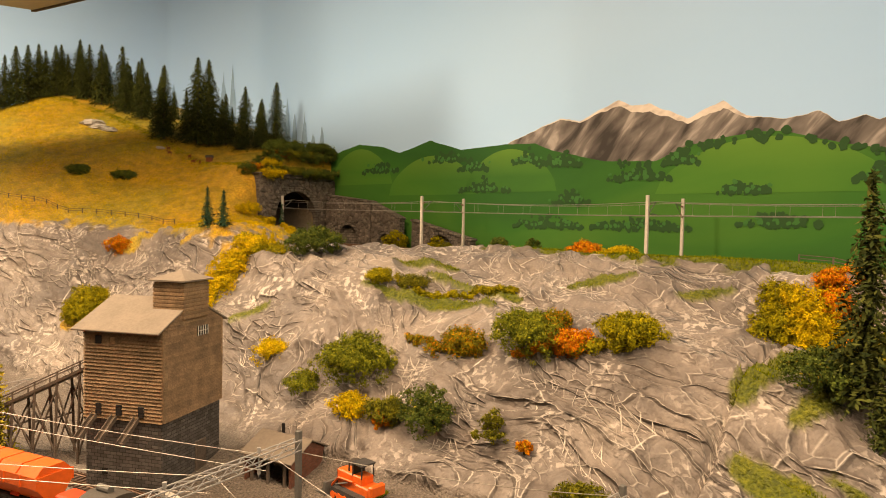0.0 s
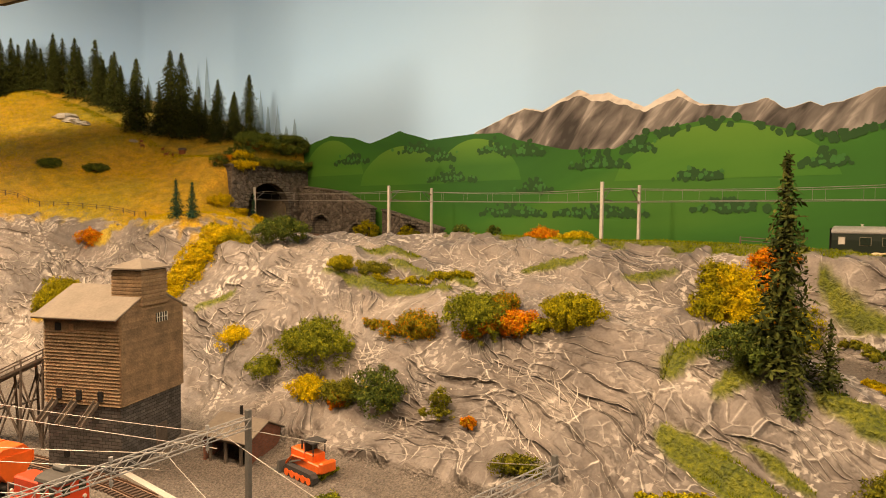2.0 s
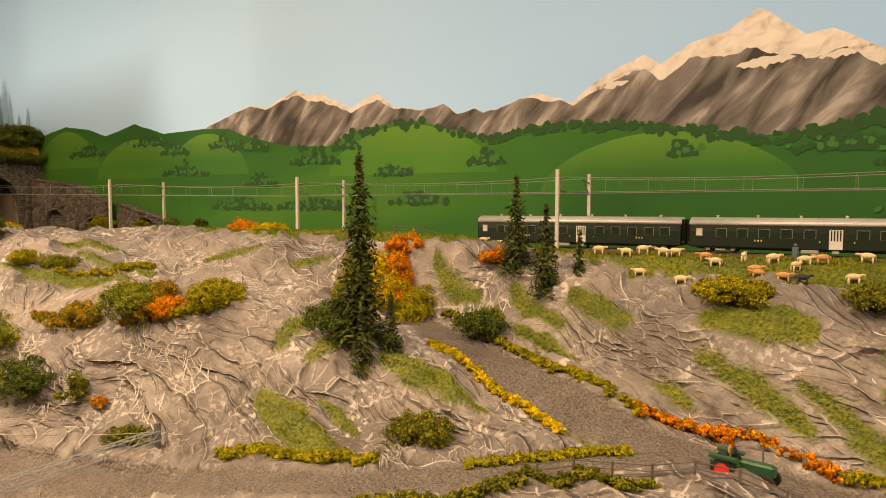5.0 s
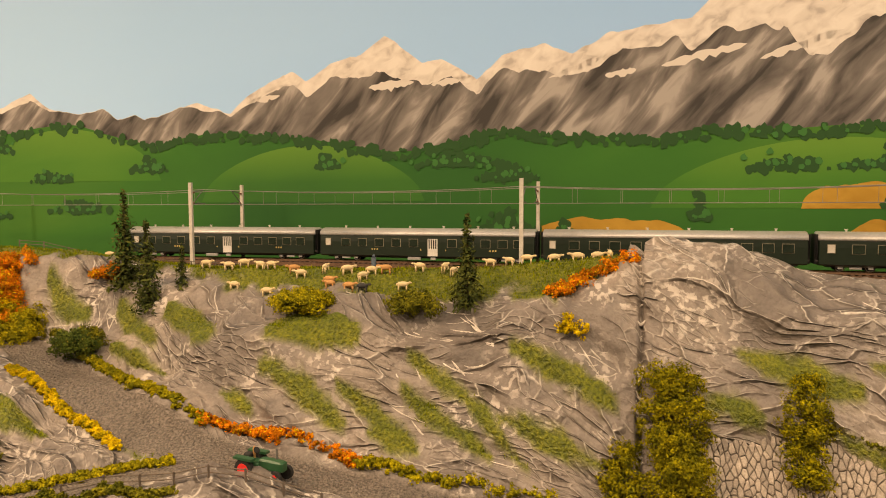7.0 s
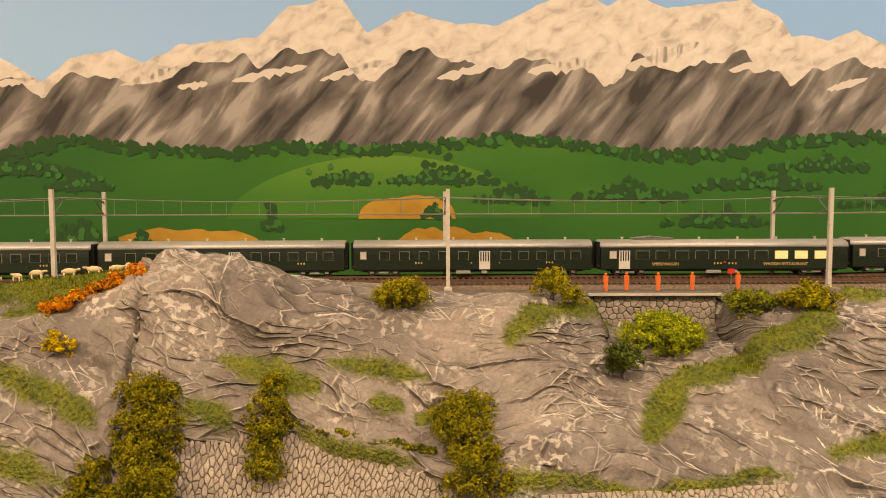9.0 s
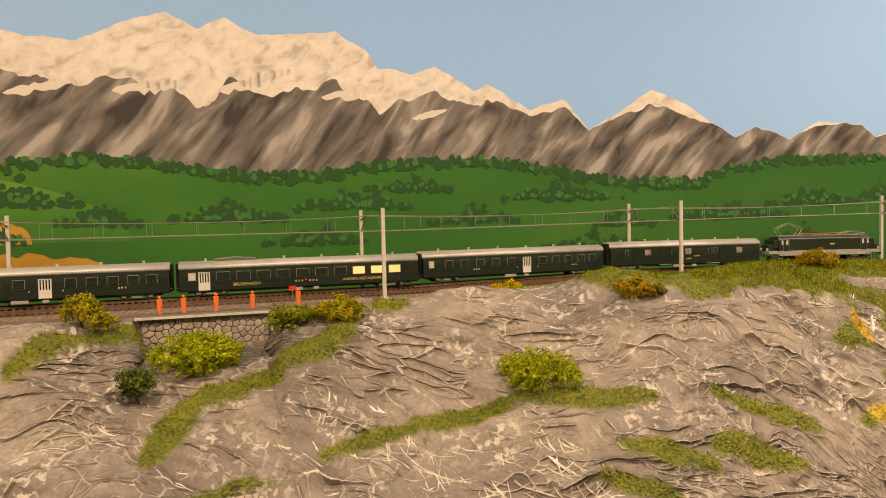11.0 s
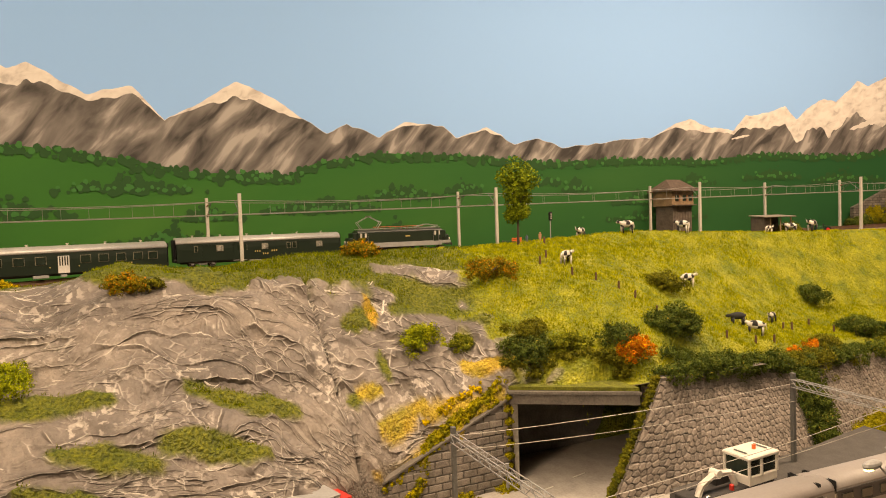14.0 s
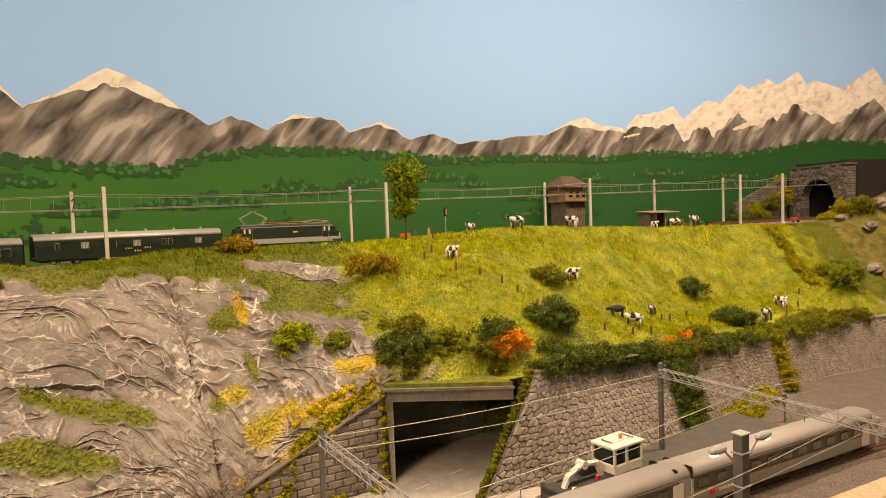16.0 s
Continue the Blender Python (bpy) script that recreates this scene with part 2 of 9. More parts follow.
# ---- materials ----
def material(name, colour, rough=0.8, metal=0.0, vary=0.25, grain=60.0, bump=0.15, depth=0.001, second=None, emit=None, random_tint=0.0):
    """A procedural surface: a base colour that varies at two scales, and fine relief."""
    m = bpy.data.materials.new(name)
    m.use_nodes = True
    nt = m.node_tree
    b = nt.nodes["Principled BSDF"]
    b.inputs["Roughness"].default_value, b.inputs["Metallic"].default_value = rough, metal
    co = nt.nodes.new("ShaderNodeTexCoord")
    n1, n2 = nt.nodes.new("ShaderNodeTexNoise"), nt.nodes.new("ShaderNodeTexNoise")
    n1.inputs["Scale"].default_value, n2.inputs["Scale"].default_value = grain, grain * 7
    n1.inputs["Detail"].default_value, n2.inputs["Detail"].default_value = 5, 3
    for n in (n1, n2):
        nt.links.new(co.outputs["Object"], n.inputs["Vector"])
    both = nt.nodes.new("ShaderNodeMath")
    both.operation = "ADD"
    nt.links.new(n1.outputs["Fac"], both.inputs[0])
    nt.links.new(n2.outputs["Fac"], both.inputs[1])
    ramp = nt.nodes.new("ShaderNodeValToRGB")
    half = nt.nodes.new("ShaderNodeMath")
    half.operation, half.inputs[1].default_value = "MULTIPLY", 0.5
    nt.links.new(both.outputs[0], half.inputs[0])
    nt.links.new(half.outputs[0], ramp.inputs["Fac"])
    c2 = second or tuple(min(1, c * (1 + vary)) for c in colour)
    c1 = tuple(c * (1 - vary) for c in colour)
    ramp.color_ramp.elements[0].position, ramp.color_ramp.elements[1].position = 0.36, 0.64
    ramp.color_ramp.elements[0].color, ramp.color_ramp.elements[1].color = (*c1, 1), (*c2, 1)
    out = ramp.outputs["Color"]
    if random_tint:
        info, hsv = nt.nodes.new("ShaderNodeObjectInfo"), nt.nodes.new("ShaderNodeHueSaturation")
        mr = nt.nodes.new("ShaderNodeMapRange")
        mr.inputs["To Min"].default_value, mr.inputs["To Max"].default_value = 1 - random_tint, 1 + random_tint
        nt.links.new(info.outputs["Random"], mr.inputs["Value"])
        nt.links.new(mr.outputs[0], hsv.inputs["Value"])
        nt.links.new(out, hsv.inputs["Color"])
        out = hsv.outputs["Color"]
    nt.links.new(out, b.inputs["Base Color"])
    if bump:
        bp = nt.nodes.new("ShaderNodeBump")
        bp.inputs["Strength"].default_value, bp.inputs["Distance"].default_value = bump, depth
        nt.links.new(half.outputs[0], bp.inputs["Height"])
        nt.links.new(bp.outputs["Normal"], b.inputs["Normal"])
    if emit:
        b.inputs["Emission Color"].default_value, b.inputs["Emission Strength"].default_value = (*emit[0], 1), emit[1]
    return m


def leafy(name, dark, light, other=None, share=0.0):
    """Flock and foam foliage: every fleck has its own shade; a share of them takes another colour."""
    m = bpy.data.materials.new(name)
    m.use_nodes = True
    nt = m.node_tree
    b = nt.nodes["Principled BSDF"]
    b.inputs["Roughness"].default_value = 0.9
    b.inputs["Specular IOR Level"].default_value = 0.15
    geo, ramp = nt.nodes.new("ShaderNodeNewGeometry"), nt.nodes.new("ShaderNodeValToRGB")
    nt.links.new(geo.outputs["Random Per Island"], ramp.inputs["Fac"])
    e = ramp.color_ramp.elements
    e[0].color, e[1].color = (*dark, 1), (*light, 1)
    if other:
        e[1].position = 1 - share
        k = e.new(min(0.999, 1 - share + 0.02))
        k.color = (*other, 1)
    co, n, mix = nt.nodes.new("ShaderNodeTexCoord"), nt.nodes.new("ShaderNodeTexNoise"), nt.nodes.new("ShaderNodeMix")
    n.inputs["Scale"].default_value, n.inputs["Detail"].default_value = 110, 3
    nt.links.new(co.outputs["Object"], n.inputs["Vector"])
    tone = nt.nodes.new("ShaderNodeValToRGB")
    tone.color_ramp.elements[0].position, tone.color_ramp.elements[1].position = 0.34, 0.66
    tone.color_ramp.elements[0].color, tone.color_ramp.elements[1].color = (0.50, 0.56, 0.55, 1), (1.30, 1.24, 1.1, 1)
    nt.links.new(n.outputs["Fac"], tone.inputs["Fac"])
    mix.data_type, mix.blend_type = "RGBA", "MULTIPLY"
    mix.inputs["Factor"].default_value = 1.0
    nt.links.new(ramp.outputs["Color"], mix.inputs["A"])
    nt.links.new(tone.outputs["Color"], mix.inputs["B"])
    sat = nt.nodes.new("ShaderNodeHueSaturation")
    sat.inputs["Saturation"].default_value, sat.inputs["Value"].default_value = 1.06, 1.22
    nt.links.new(mix.outputs["Result"], sat.inputs["Color"])
    nt.links.new(sat.outputs["Color"], b.inputs["Base Color"])
    return m


# ---- mesh helpers ----
class Geo:
    """Collects corners and faces of one part."""

    def __init__(self):
        self.v, self.f = [], []

    def add(self, verts, faces):
        k = len(self.v)
        self.v += [tuple(p) for p in verts]
        self.f += [tuple(i + k for i in f) for f in faces]
        return self

    def box(self, c, size, m=None, chamfer=0.0):
        """A box with centre c; a chamfer softens its upright and level edges."""
        x, y, z = (a / 2 for a in size)
        if chamfer <= 0:
            pts = [(i * x, j * y, k * z) for i in (-1, 1) for j in (-1, 1) for k in (-1, 1)]
            fcs = [(0, 1, 3, 2), (4, 6, 7, 5), (0, 4, 5, 1), (2, 3, 7, 6), (0, 2, 6, 4), (1, 5, 7, 3)]
        else:
            q = min(chamfer, x * 0.9, y * 0.9, z * 0.9)
            ring = lambda a, b, zz: [(a, b - q, zz), (a - q, b, zz), (-a + q, b, zz), (-a, b - q, zz), (-a, -b + q, zz), (-a + q, -b, zz), (a - q, -b, zz), (a, -b + q, zz)]
            pts = ring(x - q, y - q, -z) + ring(x, y, -z + q) + ring(x, y, z - q) + ring(x - q, y - q, z)
            fcs = [tuple(range(7, -1, -1)), tuple(range(24, 32))]
            for r in range(3):
                fcs += [(r * 8 + i, r * 8 + (i + 1) % 8, r * 8 + 8 + (i + 1) % 8, r * 8 + 8 + i) for i in range(8)]
        pts = [(a + c[0], b + c[1], d + c[2]) for a, b, d in pts]
        if m is not None:
            pts = [tuple(m @ Vector(p)) for p in pts]
        return self.add(pts, fcs)

    def rod(self, p, q, r, r2=None, n=6, caps=True):
        """A round or n-sided bar from p to q."""
        p, q = Vector(p), Vector(q)
        r2 = r if r2 is None else r2
        w = (q - p).normalized()
        u = w.orthogonal().normalized()
        t = w.cross(u)
        ring = [(math.cos(6.28319 * i / n), math.sin(6.28319 * i / n)) for i in range(n)]
        pts = [p + r * (a * u + b * t) for a, b in ring] + [q + r2 * (a * u + b * t) for a, b in ring]
        fcs = [(i, (i + 1) % n, n + (i + 1) % n, n + i) for i in range(n)]
        if caps:
            fcs += [tuple(range(n - 1, -1, -1)), tuple(range(n, 2 * n))]
        return self.add(pts, fcs)

    def path(self, pts, r, n=5):
        """One unbroken tube through the points."""
        q = [Vector(p) for p in pts]
        base = len(self.v)
        for i, p in enumerate(q):
            w = (q[min(i + 1, len(q) - 1)] - q[max(i - 1, 0)]).normalized()
            u = w.cross(Vector((0.0, 0.31, 0.95))).normalized()
            t = w.cross(u)
            self.v += [tuple(p + r * (math.cos(6.28319 * k / n) * u + math.sin(6.28319 * k / n) * t)) for k in range(n)]
        for i in range(len(q) - 1):
            self.f += [(base + i * n + k, base + i * n + (k + 1) % n, base + (i + 1) * n + (k + 1) % n, base + (i + 1) * n + k) for k in range(n)]
        self.f += [tuple(base + k for k in range(n - 1, -1, -1)), tuple(base + (len(q) - 1) * n + k for k in range(n))]
        return self

    def prism(self, outline, x0, x1, m=None):
        """An outline of (y, z) pairs drawn out along x."""
        n = len(outline)
        pts = [(x0, y, z) for y, z in outline] + [(x1, y, z) for y, z in outline]
        if m is not None:
            pts = [tuple(m @ Vector(p)) for p in pts]
        fcs = [(i, (i + 1) % n, n + (i + 1) % n, n + i) for i in range(n)] + [tuple(range(n - 1, -1, -1)), tuple(range(n, 2 * n))]
        return self.add(pts, fcs)

    def ball(self, c, r, seg=8, rings=5):
        rx, ry, rz = (r, r, r) if isinstance(r, (int, float)) else r
        pts, fcs = [(c[0], c[1], c[2] - rz)], []
        for i in range(1, rings):
            a = math.pi * i / rings
            for j in range(seg):
                b = 2 * math.pi * j / seg
                pts.append((c[0] + rx * math.sin(a) * math.cos(b), c[1] + ry * math.sin(a) * math.sin(b), c[2] - rz * math.cos(a)))
        pts.append((c[0], c[1], c[2] + rz))
        last = len(pts) - 1
        for j in range(seg):
            k = (j + 1) % seg
            fcs.append((0, 1 + k, 1 + j))
            fcs.append((last, last - seg + j, last - seg + k))
            for i in range(rings - 2):
                a = 1 + i * seg
                fcs.append((a + j, a + k, a + seg + k, a + seg + j))
        return self.add(pts, fcs)

    def mesh(self, name, mat, smooth=False):
        me = bpy.data.meshes.new(name)
        me.from_pydata(self.v, [], self.f)
        me.materials.append(mat)
        if smooth:
            me.polygons.foreach_set("use_smooth", [True] * len(me.polygons))
        me.update()
        return me


def part(name, geo, mat, parent, label="", smooth=False):
    """One mesh object under a thing or a part."""
    ob = new(name, geo.mesh(name, mat, smooth))
    ob.parent = parent
    if label:
        ob["label"] = label
    return ob


def thing(name, m, label, category, group=""):
    """An Empty at a thing's base, to carry its parts."""
    ob = new(name)
    ob.empty_display_size = 0.01
    ob.matrix_world = m
    return tagged(ob, label, category, group)


def solid(name, geo, mat, m, label, category, group="", kind="", smooth=False):
    """A thing that is one mesh."""
    ob = new(name, geo.mesh(name, mat, smooth))
    ob.matrix_world = m
    return tagged(ob, label, category, group, kind)


def at(s, d, z=None, turn=0.0, up=0.0):
    """A pose with x along the track, y away from the aisle, standing on the ground."""
    x, y = plan(s, d)
    h = heading(s)
    z = float(height(s, d)) if z is None else z
    return pose(float(x), float(y), z + up, 0, 0, math.degrees(math.atan2(h[1], h[0])) + turn)


def lattice(i, j, seed=0):
    v = np.sin(i * 127.1 + j * 311.7 + seed * 74.7) * 43758.5453
    return v - np.floor(v)


def value_noise(x, y, seed=0):
    i, j = np.floor(x), np.floor(y)
    u, v = x - i, y - j
    u, v = u * u * (3 - 2 * u), v * v * (3 - 2 * v)
    return ((lattice(i, j, seed) * (1 - u) + lattice(i + 1, j, seed) * u) * (1 - v)
            + (lattice(i, j + 1, seed) * (1 - u) + lattice(i + 1, j + 1, seed) * u) * v)


def fractal(x, y, octaves=4, seed=0):
    total, amp = 0, 0.5
    for k in range(octaves):
        total = total + amp * value_noise(x * 2 ** k + 3.7 * k, y * 2 ** k - 1.9 * k, seed + k)
        amp /= 2
    return total

# ---- the room ----
plaster = material("beige_plaster", (0.32, 0.28, 0.23), 0.9, vary=0.06, grain=4, bump=0.1)
carpet = material("grey_carpet", (0.16, 0.15, 0.14), 0.95, vary=0.2, grain=90, bump=0.5)
for nm, c, size, mat in (("floor", (0, 0, -0.05), (9, 9, 0.1), carpet), ("ceiling", (0, 0, 2.47), (9, 9, 0.1), plaster),
                         ("wall_south", (0, -4.55, 1.2), (9.2, 0.1, 2.5), plaster), ("wall_north", (0, 4.55, 1.2), (9.2, 0.1, 2.5), plaster),
                         ("wall_west", (-4.55, 0, 1.2), (0.1, 9.0, 2.5), plaster), ("wall_east", (4.55, 0, 1.2), (0.1, 9.0, 2.5), plaster)):
    solid(nm, Geo().box(c, size), mat, Matrix(), "plain room %s around the layout" % nm.split("_")[0], nm.split("_")[0], kind="structure")
panel_white = material("lamp_housing_white", (0.50, 0.46, 0.40), 0.5, vary=0.05)
panel_glow = material("lamp_diffuser", (0.9, 0.85, 0.75), 0.4, vary=0.02, emit=((1.0, 0.86, 0.66), 1.2))
for x, y, z, length, width, turn, watts, colour in LAMPS:
    lamp = thing("ceiling_lamp", pose(x, y, z, 0, 0, turn), "white ceiling panel lamp with a warm diffuser", "lamp", "ceiling panels")
    part("housing", Geo().box((0, 0, 0.06), (length + 0.06, width + 0.06, 0.08), None, 0.01), panel_white, lamp)
    part("diffuser", Geo().box((0, 0, 0.008), (length, width, 0.012), None, 0.004), panel_glow, lamp, "glowing diffuser")

# ---- painted backdrop ----
WALL_D = -0.112
RIDGE = [(-1.30, 1.53), (-1.237, 1.562), (-1.126, 1.599), (-1.086, 1.59), (-1.013, 1.62), (-0.989, 1.609), (-0.955, 1.608), (-0.889, 1.577), (-0.833, 1.60),
         (-0.798, 1.573), (-0.742, 1.565), (-0.699, 1.572), (-0.674, 1.553), (-0.642, 1.56), (-0.626, 1.55), (-0.582, 1.564), (-0.533, 1.576), (-0.503, 1.565), (-0.479, 1.555)]
RIDGE += [(-0.447, 1.583), (-0.42, 1.599), (-0.375, 1.616), (-0.353, 1.598), (-0.307, 1.627), (-0.274, 1.631), (-0.229, 1.66), (-0.196, 1.635), (-0.173, 1.617), (-0.144, 1.622), (-0.093, 1.588),
          (-0.057, 1.62), (0.0, 1.63), (0.039, 1.616), (0.086, 1.639), (0.185, 1.651), (0.226, 1.69), (0.293, 1.704), (0.329, 1.657), (0.381, 1.687), (0.423, 1.673), (0.495, 1.667)]
RIDGE += [(0.569, 1.70), (0.608, 1.712), (0.646, 1.692), (0.682, 1.71), (0.726, 1.689), (0.835, 1.701), (0.879, 1.677), (0.898, 1.654), (0.953, 1.648), (0.99, 1.662), (1.055, 1.63), (1.077, 1.641),
          (1.147, 1.603), (1.204, 1.622), (1.246, 1.572), (1.287, 1.599), (1.348, 1.641), (1.41, 1.616), (1.449, 1.587), (1.489, 1.562), (1.526, 1.58), (1.584, 1.556), (1.636, 1.586)]
RIDGE += [(1.712, 1.581), (1.739, 1.559), (1.804, 1.582), (1.863, 1.549), (1.911, 1.562), (1.976, 1.543), (2.106, 1.560), (2.184, 1.566), (2.25, 1.596), (2.288, 1.609), (2.34, 1.590), (2.402, 1.585), (2.434, 1.617), (2.496, 1.626),
          (2.538, 1.642), (2.568, 1.609), (2.596, 1.636), (2.644, 1.660), (2.674, 1.651), (2.708, 1.678), (2.732, 1.702), (2.76, 1.689), (2.816, 1.717), (2.842, 1.700), (2.866, 1.711), (2.904, 1.737), (2.93, 1.703),
          (2.955, 1.716), (2.99, 1.704), (3.03, 1.693), (3.078, 1.722), (3.118, 1.748), (3.152, 1.704), (3.30, 1.71)]
HILLTOP = [(-1.90, 1.54), (-1.754, 1.568), (-1.672, 1.583), (-1.594, 1.573), (-1.538, 1.556), (-1.447, 1.578), (-1.362, 1.553), (-1.252, 1.558), (-1.18, 1.556), (-1.138, 1.539), (-1.035, 1.515), (-0.942, 1.51),
           (-0.888, 1.534), (-0.788, 1.548), (-0.742, 1.546), (-0.673, 1.524), (-0.61, 1.510), (-0.545, 1.525), (-0.479, 1.527), (-0.356, 1.516), (-0.224, 1.493), (-0.185, 1.493), (-0.05, 1.519)]
HILLTOP += [(0.015, 1.508), (0.163, 1.50), (0.216, 1.512), (0.312, 1.507), (0.42, 1.512), (0.522, 1.523), (0.644, 1.508), (0.725, 1.497), (0.809, 1.501), (0.879, 1.514), (1.057, 1.525), (1.176, 1.513),
            (1.282, 1.493), (1.415, 1.487), (1.477, 1.512), (1.584, 1.528), (1.791, 1.524), (1.934, 1.513), (2.118, 1.521), (2.327, 1.517), (2.47, 1.531), (2.716, 1.524), (2.85, 1.542), (2.964, 1.561), (3.30, 1.54)]
ridge_s, ridge_z = np.array(RIDGE).T
hill_s, hill_z = np.array(HILLTOP).T


def wall_line(s):
    """Where the backdrop stands: close behind the track, swinging away behind the wooded hill."""
    return WALL_D - 0.10 * np.clip((-1.55 - np.asarray(s, float)) / 0.6, 0, 1) ** 2


def strip(name, s, low, high, lift, mat, parent, rows=2):
    """Paint on the curved backdrop between two lines, as a thin skin in front of it."""
    g, n = Geo(), len(s)
    p = plan(s, wall_line(s) + lift)
    me_uv = []
    for r in range(rows):
        z = low + (high - low) * r / (rows - 1)
        g.v += [(float(a), float(b), float(c)) for (a, b), c in zip(p, z)]
        me_uv += [(float(a), float(c)) for a, c in zip(s, z)]
    g.f = [(r * n + i, r * n + i + 1, (r + 1) * n + i + 1, (r + 1) * n + i) for r in range(rows - 1) for i in range(n - 1)]
    ob = part(name, g, mat, parent)
    uv = ob.data.uv_layers.new(name="paint")
    for poly in ob.data.polygons:
        for k in poly.loop_indices:
            uv.data[k].uv = me_uv[ob.data.loops[k].vertex_index]
    return ob


def painted(name, stops, scale, stretch, lean, rough=0.75, soft=0.5, by_height=None):
    """Brushed paint: strokes of several tones, drawn out along the direction of the brush."""
    m = bpy.data.materials.new(name)
    m.use_nodes = True
    nt = m.node_tree
    b = nt.nodes["Principled BSDF"]
    b.inputs["Roughness"].default_value = rough
    b.inputs["Specular IOR Level"].default_value = 0.25
    uv, mp = nt.nodes.new("ShaderNodeUVMap"), nt.nodes.new("ShaderNodeMapping")
    mp.vector_type = "TEXTURE"
    mp.inputs["Rotation"].default_value = (0, 0, radians(lean))
    mp.inputs["Scale"].default_value = (stretch, 1, 1)
    nt.links.new(uv.outputs["UV"], mp.inputs["Vector"])
    n1, n2, add = nt.nodes.new("ShaderNodeTexNoise"), nt.nodes.new("ShaderNodeTexNoise"), nt.nodes.new("ShaderNodeMix")
    n1.inputs["Scale"].default_value, n1.inputs["Detail"].default_value, n1.inputs["Distortion"].default_value = scale, 6, 0.6
    n2.inputs["Scale"].default_value, n2.inputs["Detail"].default_value = scale * 0.35, 2
    nt.links.new(mp.outputs["Vector"], n1.inputs["Vector"])
    nt.links.new(uv.outputs["UV"], n2.inputs["Vector"])
    add.inputs["Factor"].default_value = soft
    nt.links.new(n1.outputs["Fac"], add.inputs["A"])
    nt.links.new(n2.outputs["Fac"], add.inputs["B"])
    ramp = nt.nodes.new("ShaderNodeValToRGB")
    e = ramp.color_ramp.elements
    for k, (pos, col) in enumerate(stops):
        el = e[k] if k < 2 else e.new(pos)
        el.position, el.color = pos, (*col, 1)
    nt.links.new(add.outputs["Result"], ramp.inputs["Fac"])
    out = ramp.outputs["Color"]
    if by_height:
        sep, rng, mix = nt.nodes.new("ShaderNodeSeparateXYZ"), nt.nodes.new("ShaderNodeMapRange"), nt.nodes.new("ShaderNodeMix")
        axis, lo, hi, colour = by_height
        nt.links.new(uv.outputs["UV"], sep.inputs[0])
        rng.inputs["From Min"].default_value, rng.inputs["From Max"].default_value = lo, hi
        nt.links.new(sep.outputs[axis], rng.inputs["Value"])
        mix.data_type = "RGBA"
        nt.links.new(rng.outputs[0], mix.inputs["Factor"])
        nt.links.new(out, mix.inputs["A"])
        mix.inputs["B"].default_value = (*colour, 1)
        out = mix.outputs["Result"]
    nt.links.new(out, b.inputs["Base Color"])
    bp = nt.nodes.new("ShaderNodeBump")
    bp.inputs["Strength"].default_value, bp.inputs["Distance"].default_value = 0.15, 0.001
    nt.links.new(n1.outputs["Fac"], bp.inputs["Height"])
    nt.links.new(bp.outputs["Normal"], b.inputs["Normal"])
    return m


sky_paint = painted("sky_blue_wall_paint", [(0.35, (0.34, 0.56, 0.86)), (0.65, (0.41, 0.62, 0.90))], 2.2, 3.0, 0, by_height=("X", -1.1, 0.7, (0.230, 0.410, 0.735)))
rock_paint = painted("grey_mountain_paint", [(0.38, (0.048, 0.045, 0.043)), (0.62, (0.37, 0.345, 0.32)), (0.46, (0.120, 0.110, 0.103)), (0.54, (0.190, 0.175, 0.163))], 40, 4.2, 50, soft=0.22)
snow_paint = painted("snow_white_paint", [(0.36, (0.44, 0.40, 0.365)), (0.60, (0.72, 0.68, 0.62)), (0.46, (0.62, 0.575, 0.52))], 75, 1.6, 28, soft=0.35)
green_paint = painted("meadow_green_paint", [(0.35, (0.022, 0.095, 0.018)), (0.68, (0.085, 0.205, 0.024)), (0.52, (0.038, 0.145, 0.018))], 4.0, 3.0, 8, soft=0.35, by_height=("X", 0.9, 2.6, (0.016, 0.080, 0.022)))
tree_paint = painted("dark_wood_paint", [(0.35, (0.014, 0.050, 0.016)), (0.65, (0.036, 0.105, 0.024))], 60, 1.2, 60)
field_paint = painted("ripe_field_paint", [(0.35, (0.34, 0.19, 0.02)), (0.65, (0.46, 0.28, 0.04))], 40, 0.6, 80)

wall_s = np.arange(-3.0, 3.3, 0.02)
backdrop = thing("backdrop", Matrix(), "curved wall painted with sky, snowy mountains and green hills", "backdrop")
tagged(backdrop, kind="structure")
BACK = 22  # past this corner the backdrop turns towards the aisle
g = Geo()
for off in (0.0, -0.03):
    p = plan(wall_s, wall_line(wall_s) + off)
    p[:BACK] = np.array([plan(wall_s[BACK], wall_line(wall_s[BACK]) + off) + np.array((-1.0, -0.55)) * 0.045 * k for k in range(BACK, 0, -1)])
    for zz in (1.0, 2.42):
        g.v += [(float(a), float(b), zz) for a, b in p]
n = len(wall_s)
g.f = [(i, i + 1, n + i + 1, n + i) for i in range(n - 1)] + [(2 * n + i + 1, 2 * n + i, 3 * n + i, 3 * n + i + 1) for i in range(n - 1)] + [(n + i, n + i + 1, 3 * n + i + 1, 3 * n + i) for i in range(n - 1)]
sheet = part("sky", g, sky_paint, backdrop, "pale blue painted sky", True)
uv = sheet.data.uv_layers.new(name="paint")
for poly in sheet.data.polygons:
    for k in poly.loop_indices:
        i = sheet.data.loops[k].vertex_index
        uv.data[k].uv = (float(wall_s[i % n]), sheet.data.vertices[i].co.z)
fine = np.arange(-1.29, 3.29, 0.004)
rough_edge = 0.007 * (fractal(fine * 60, fine * 0 + 2, 3, 5) - 0.44)
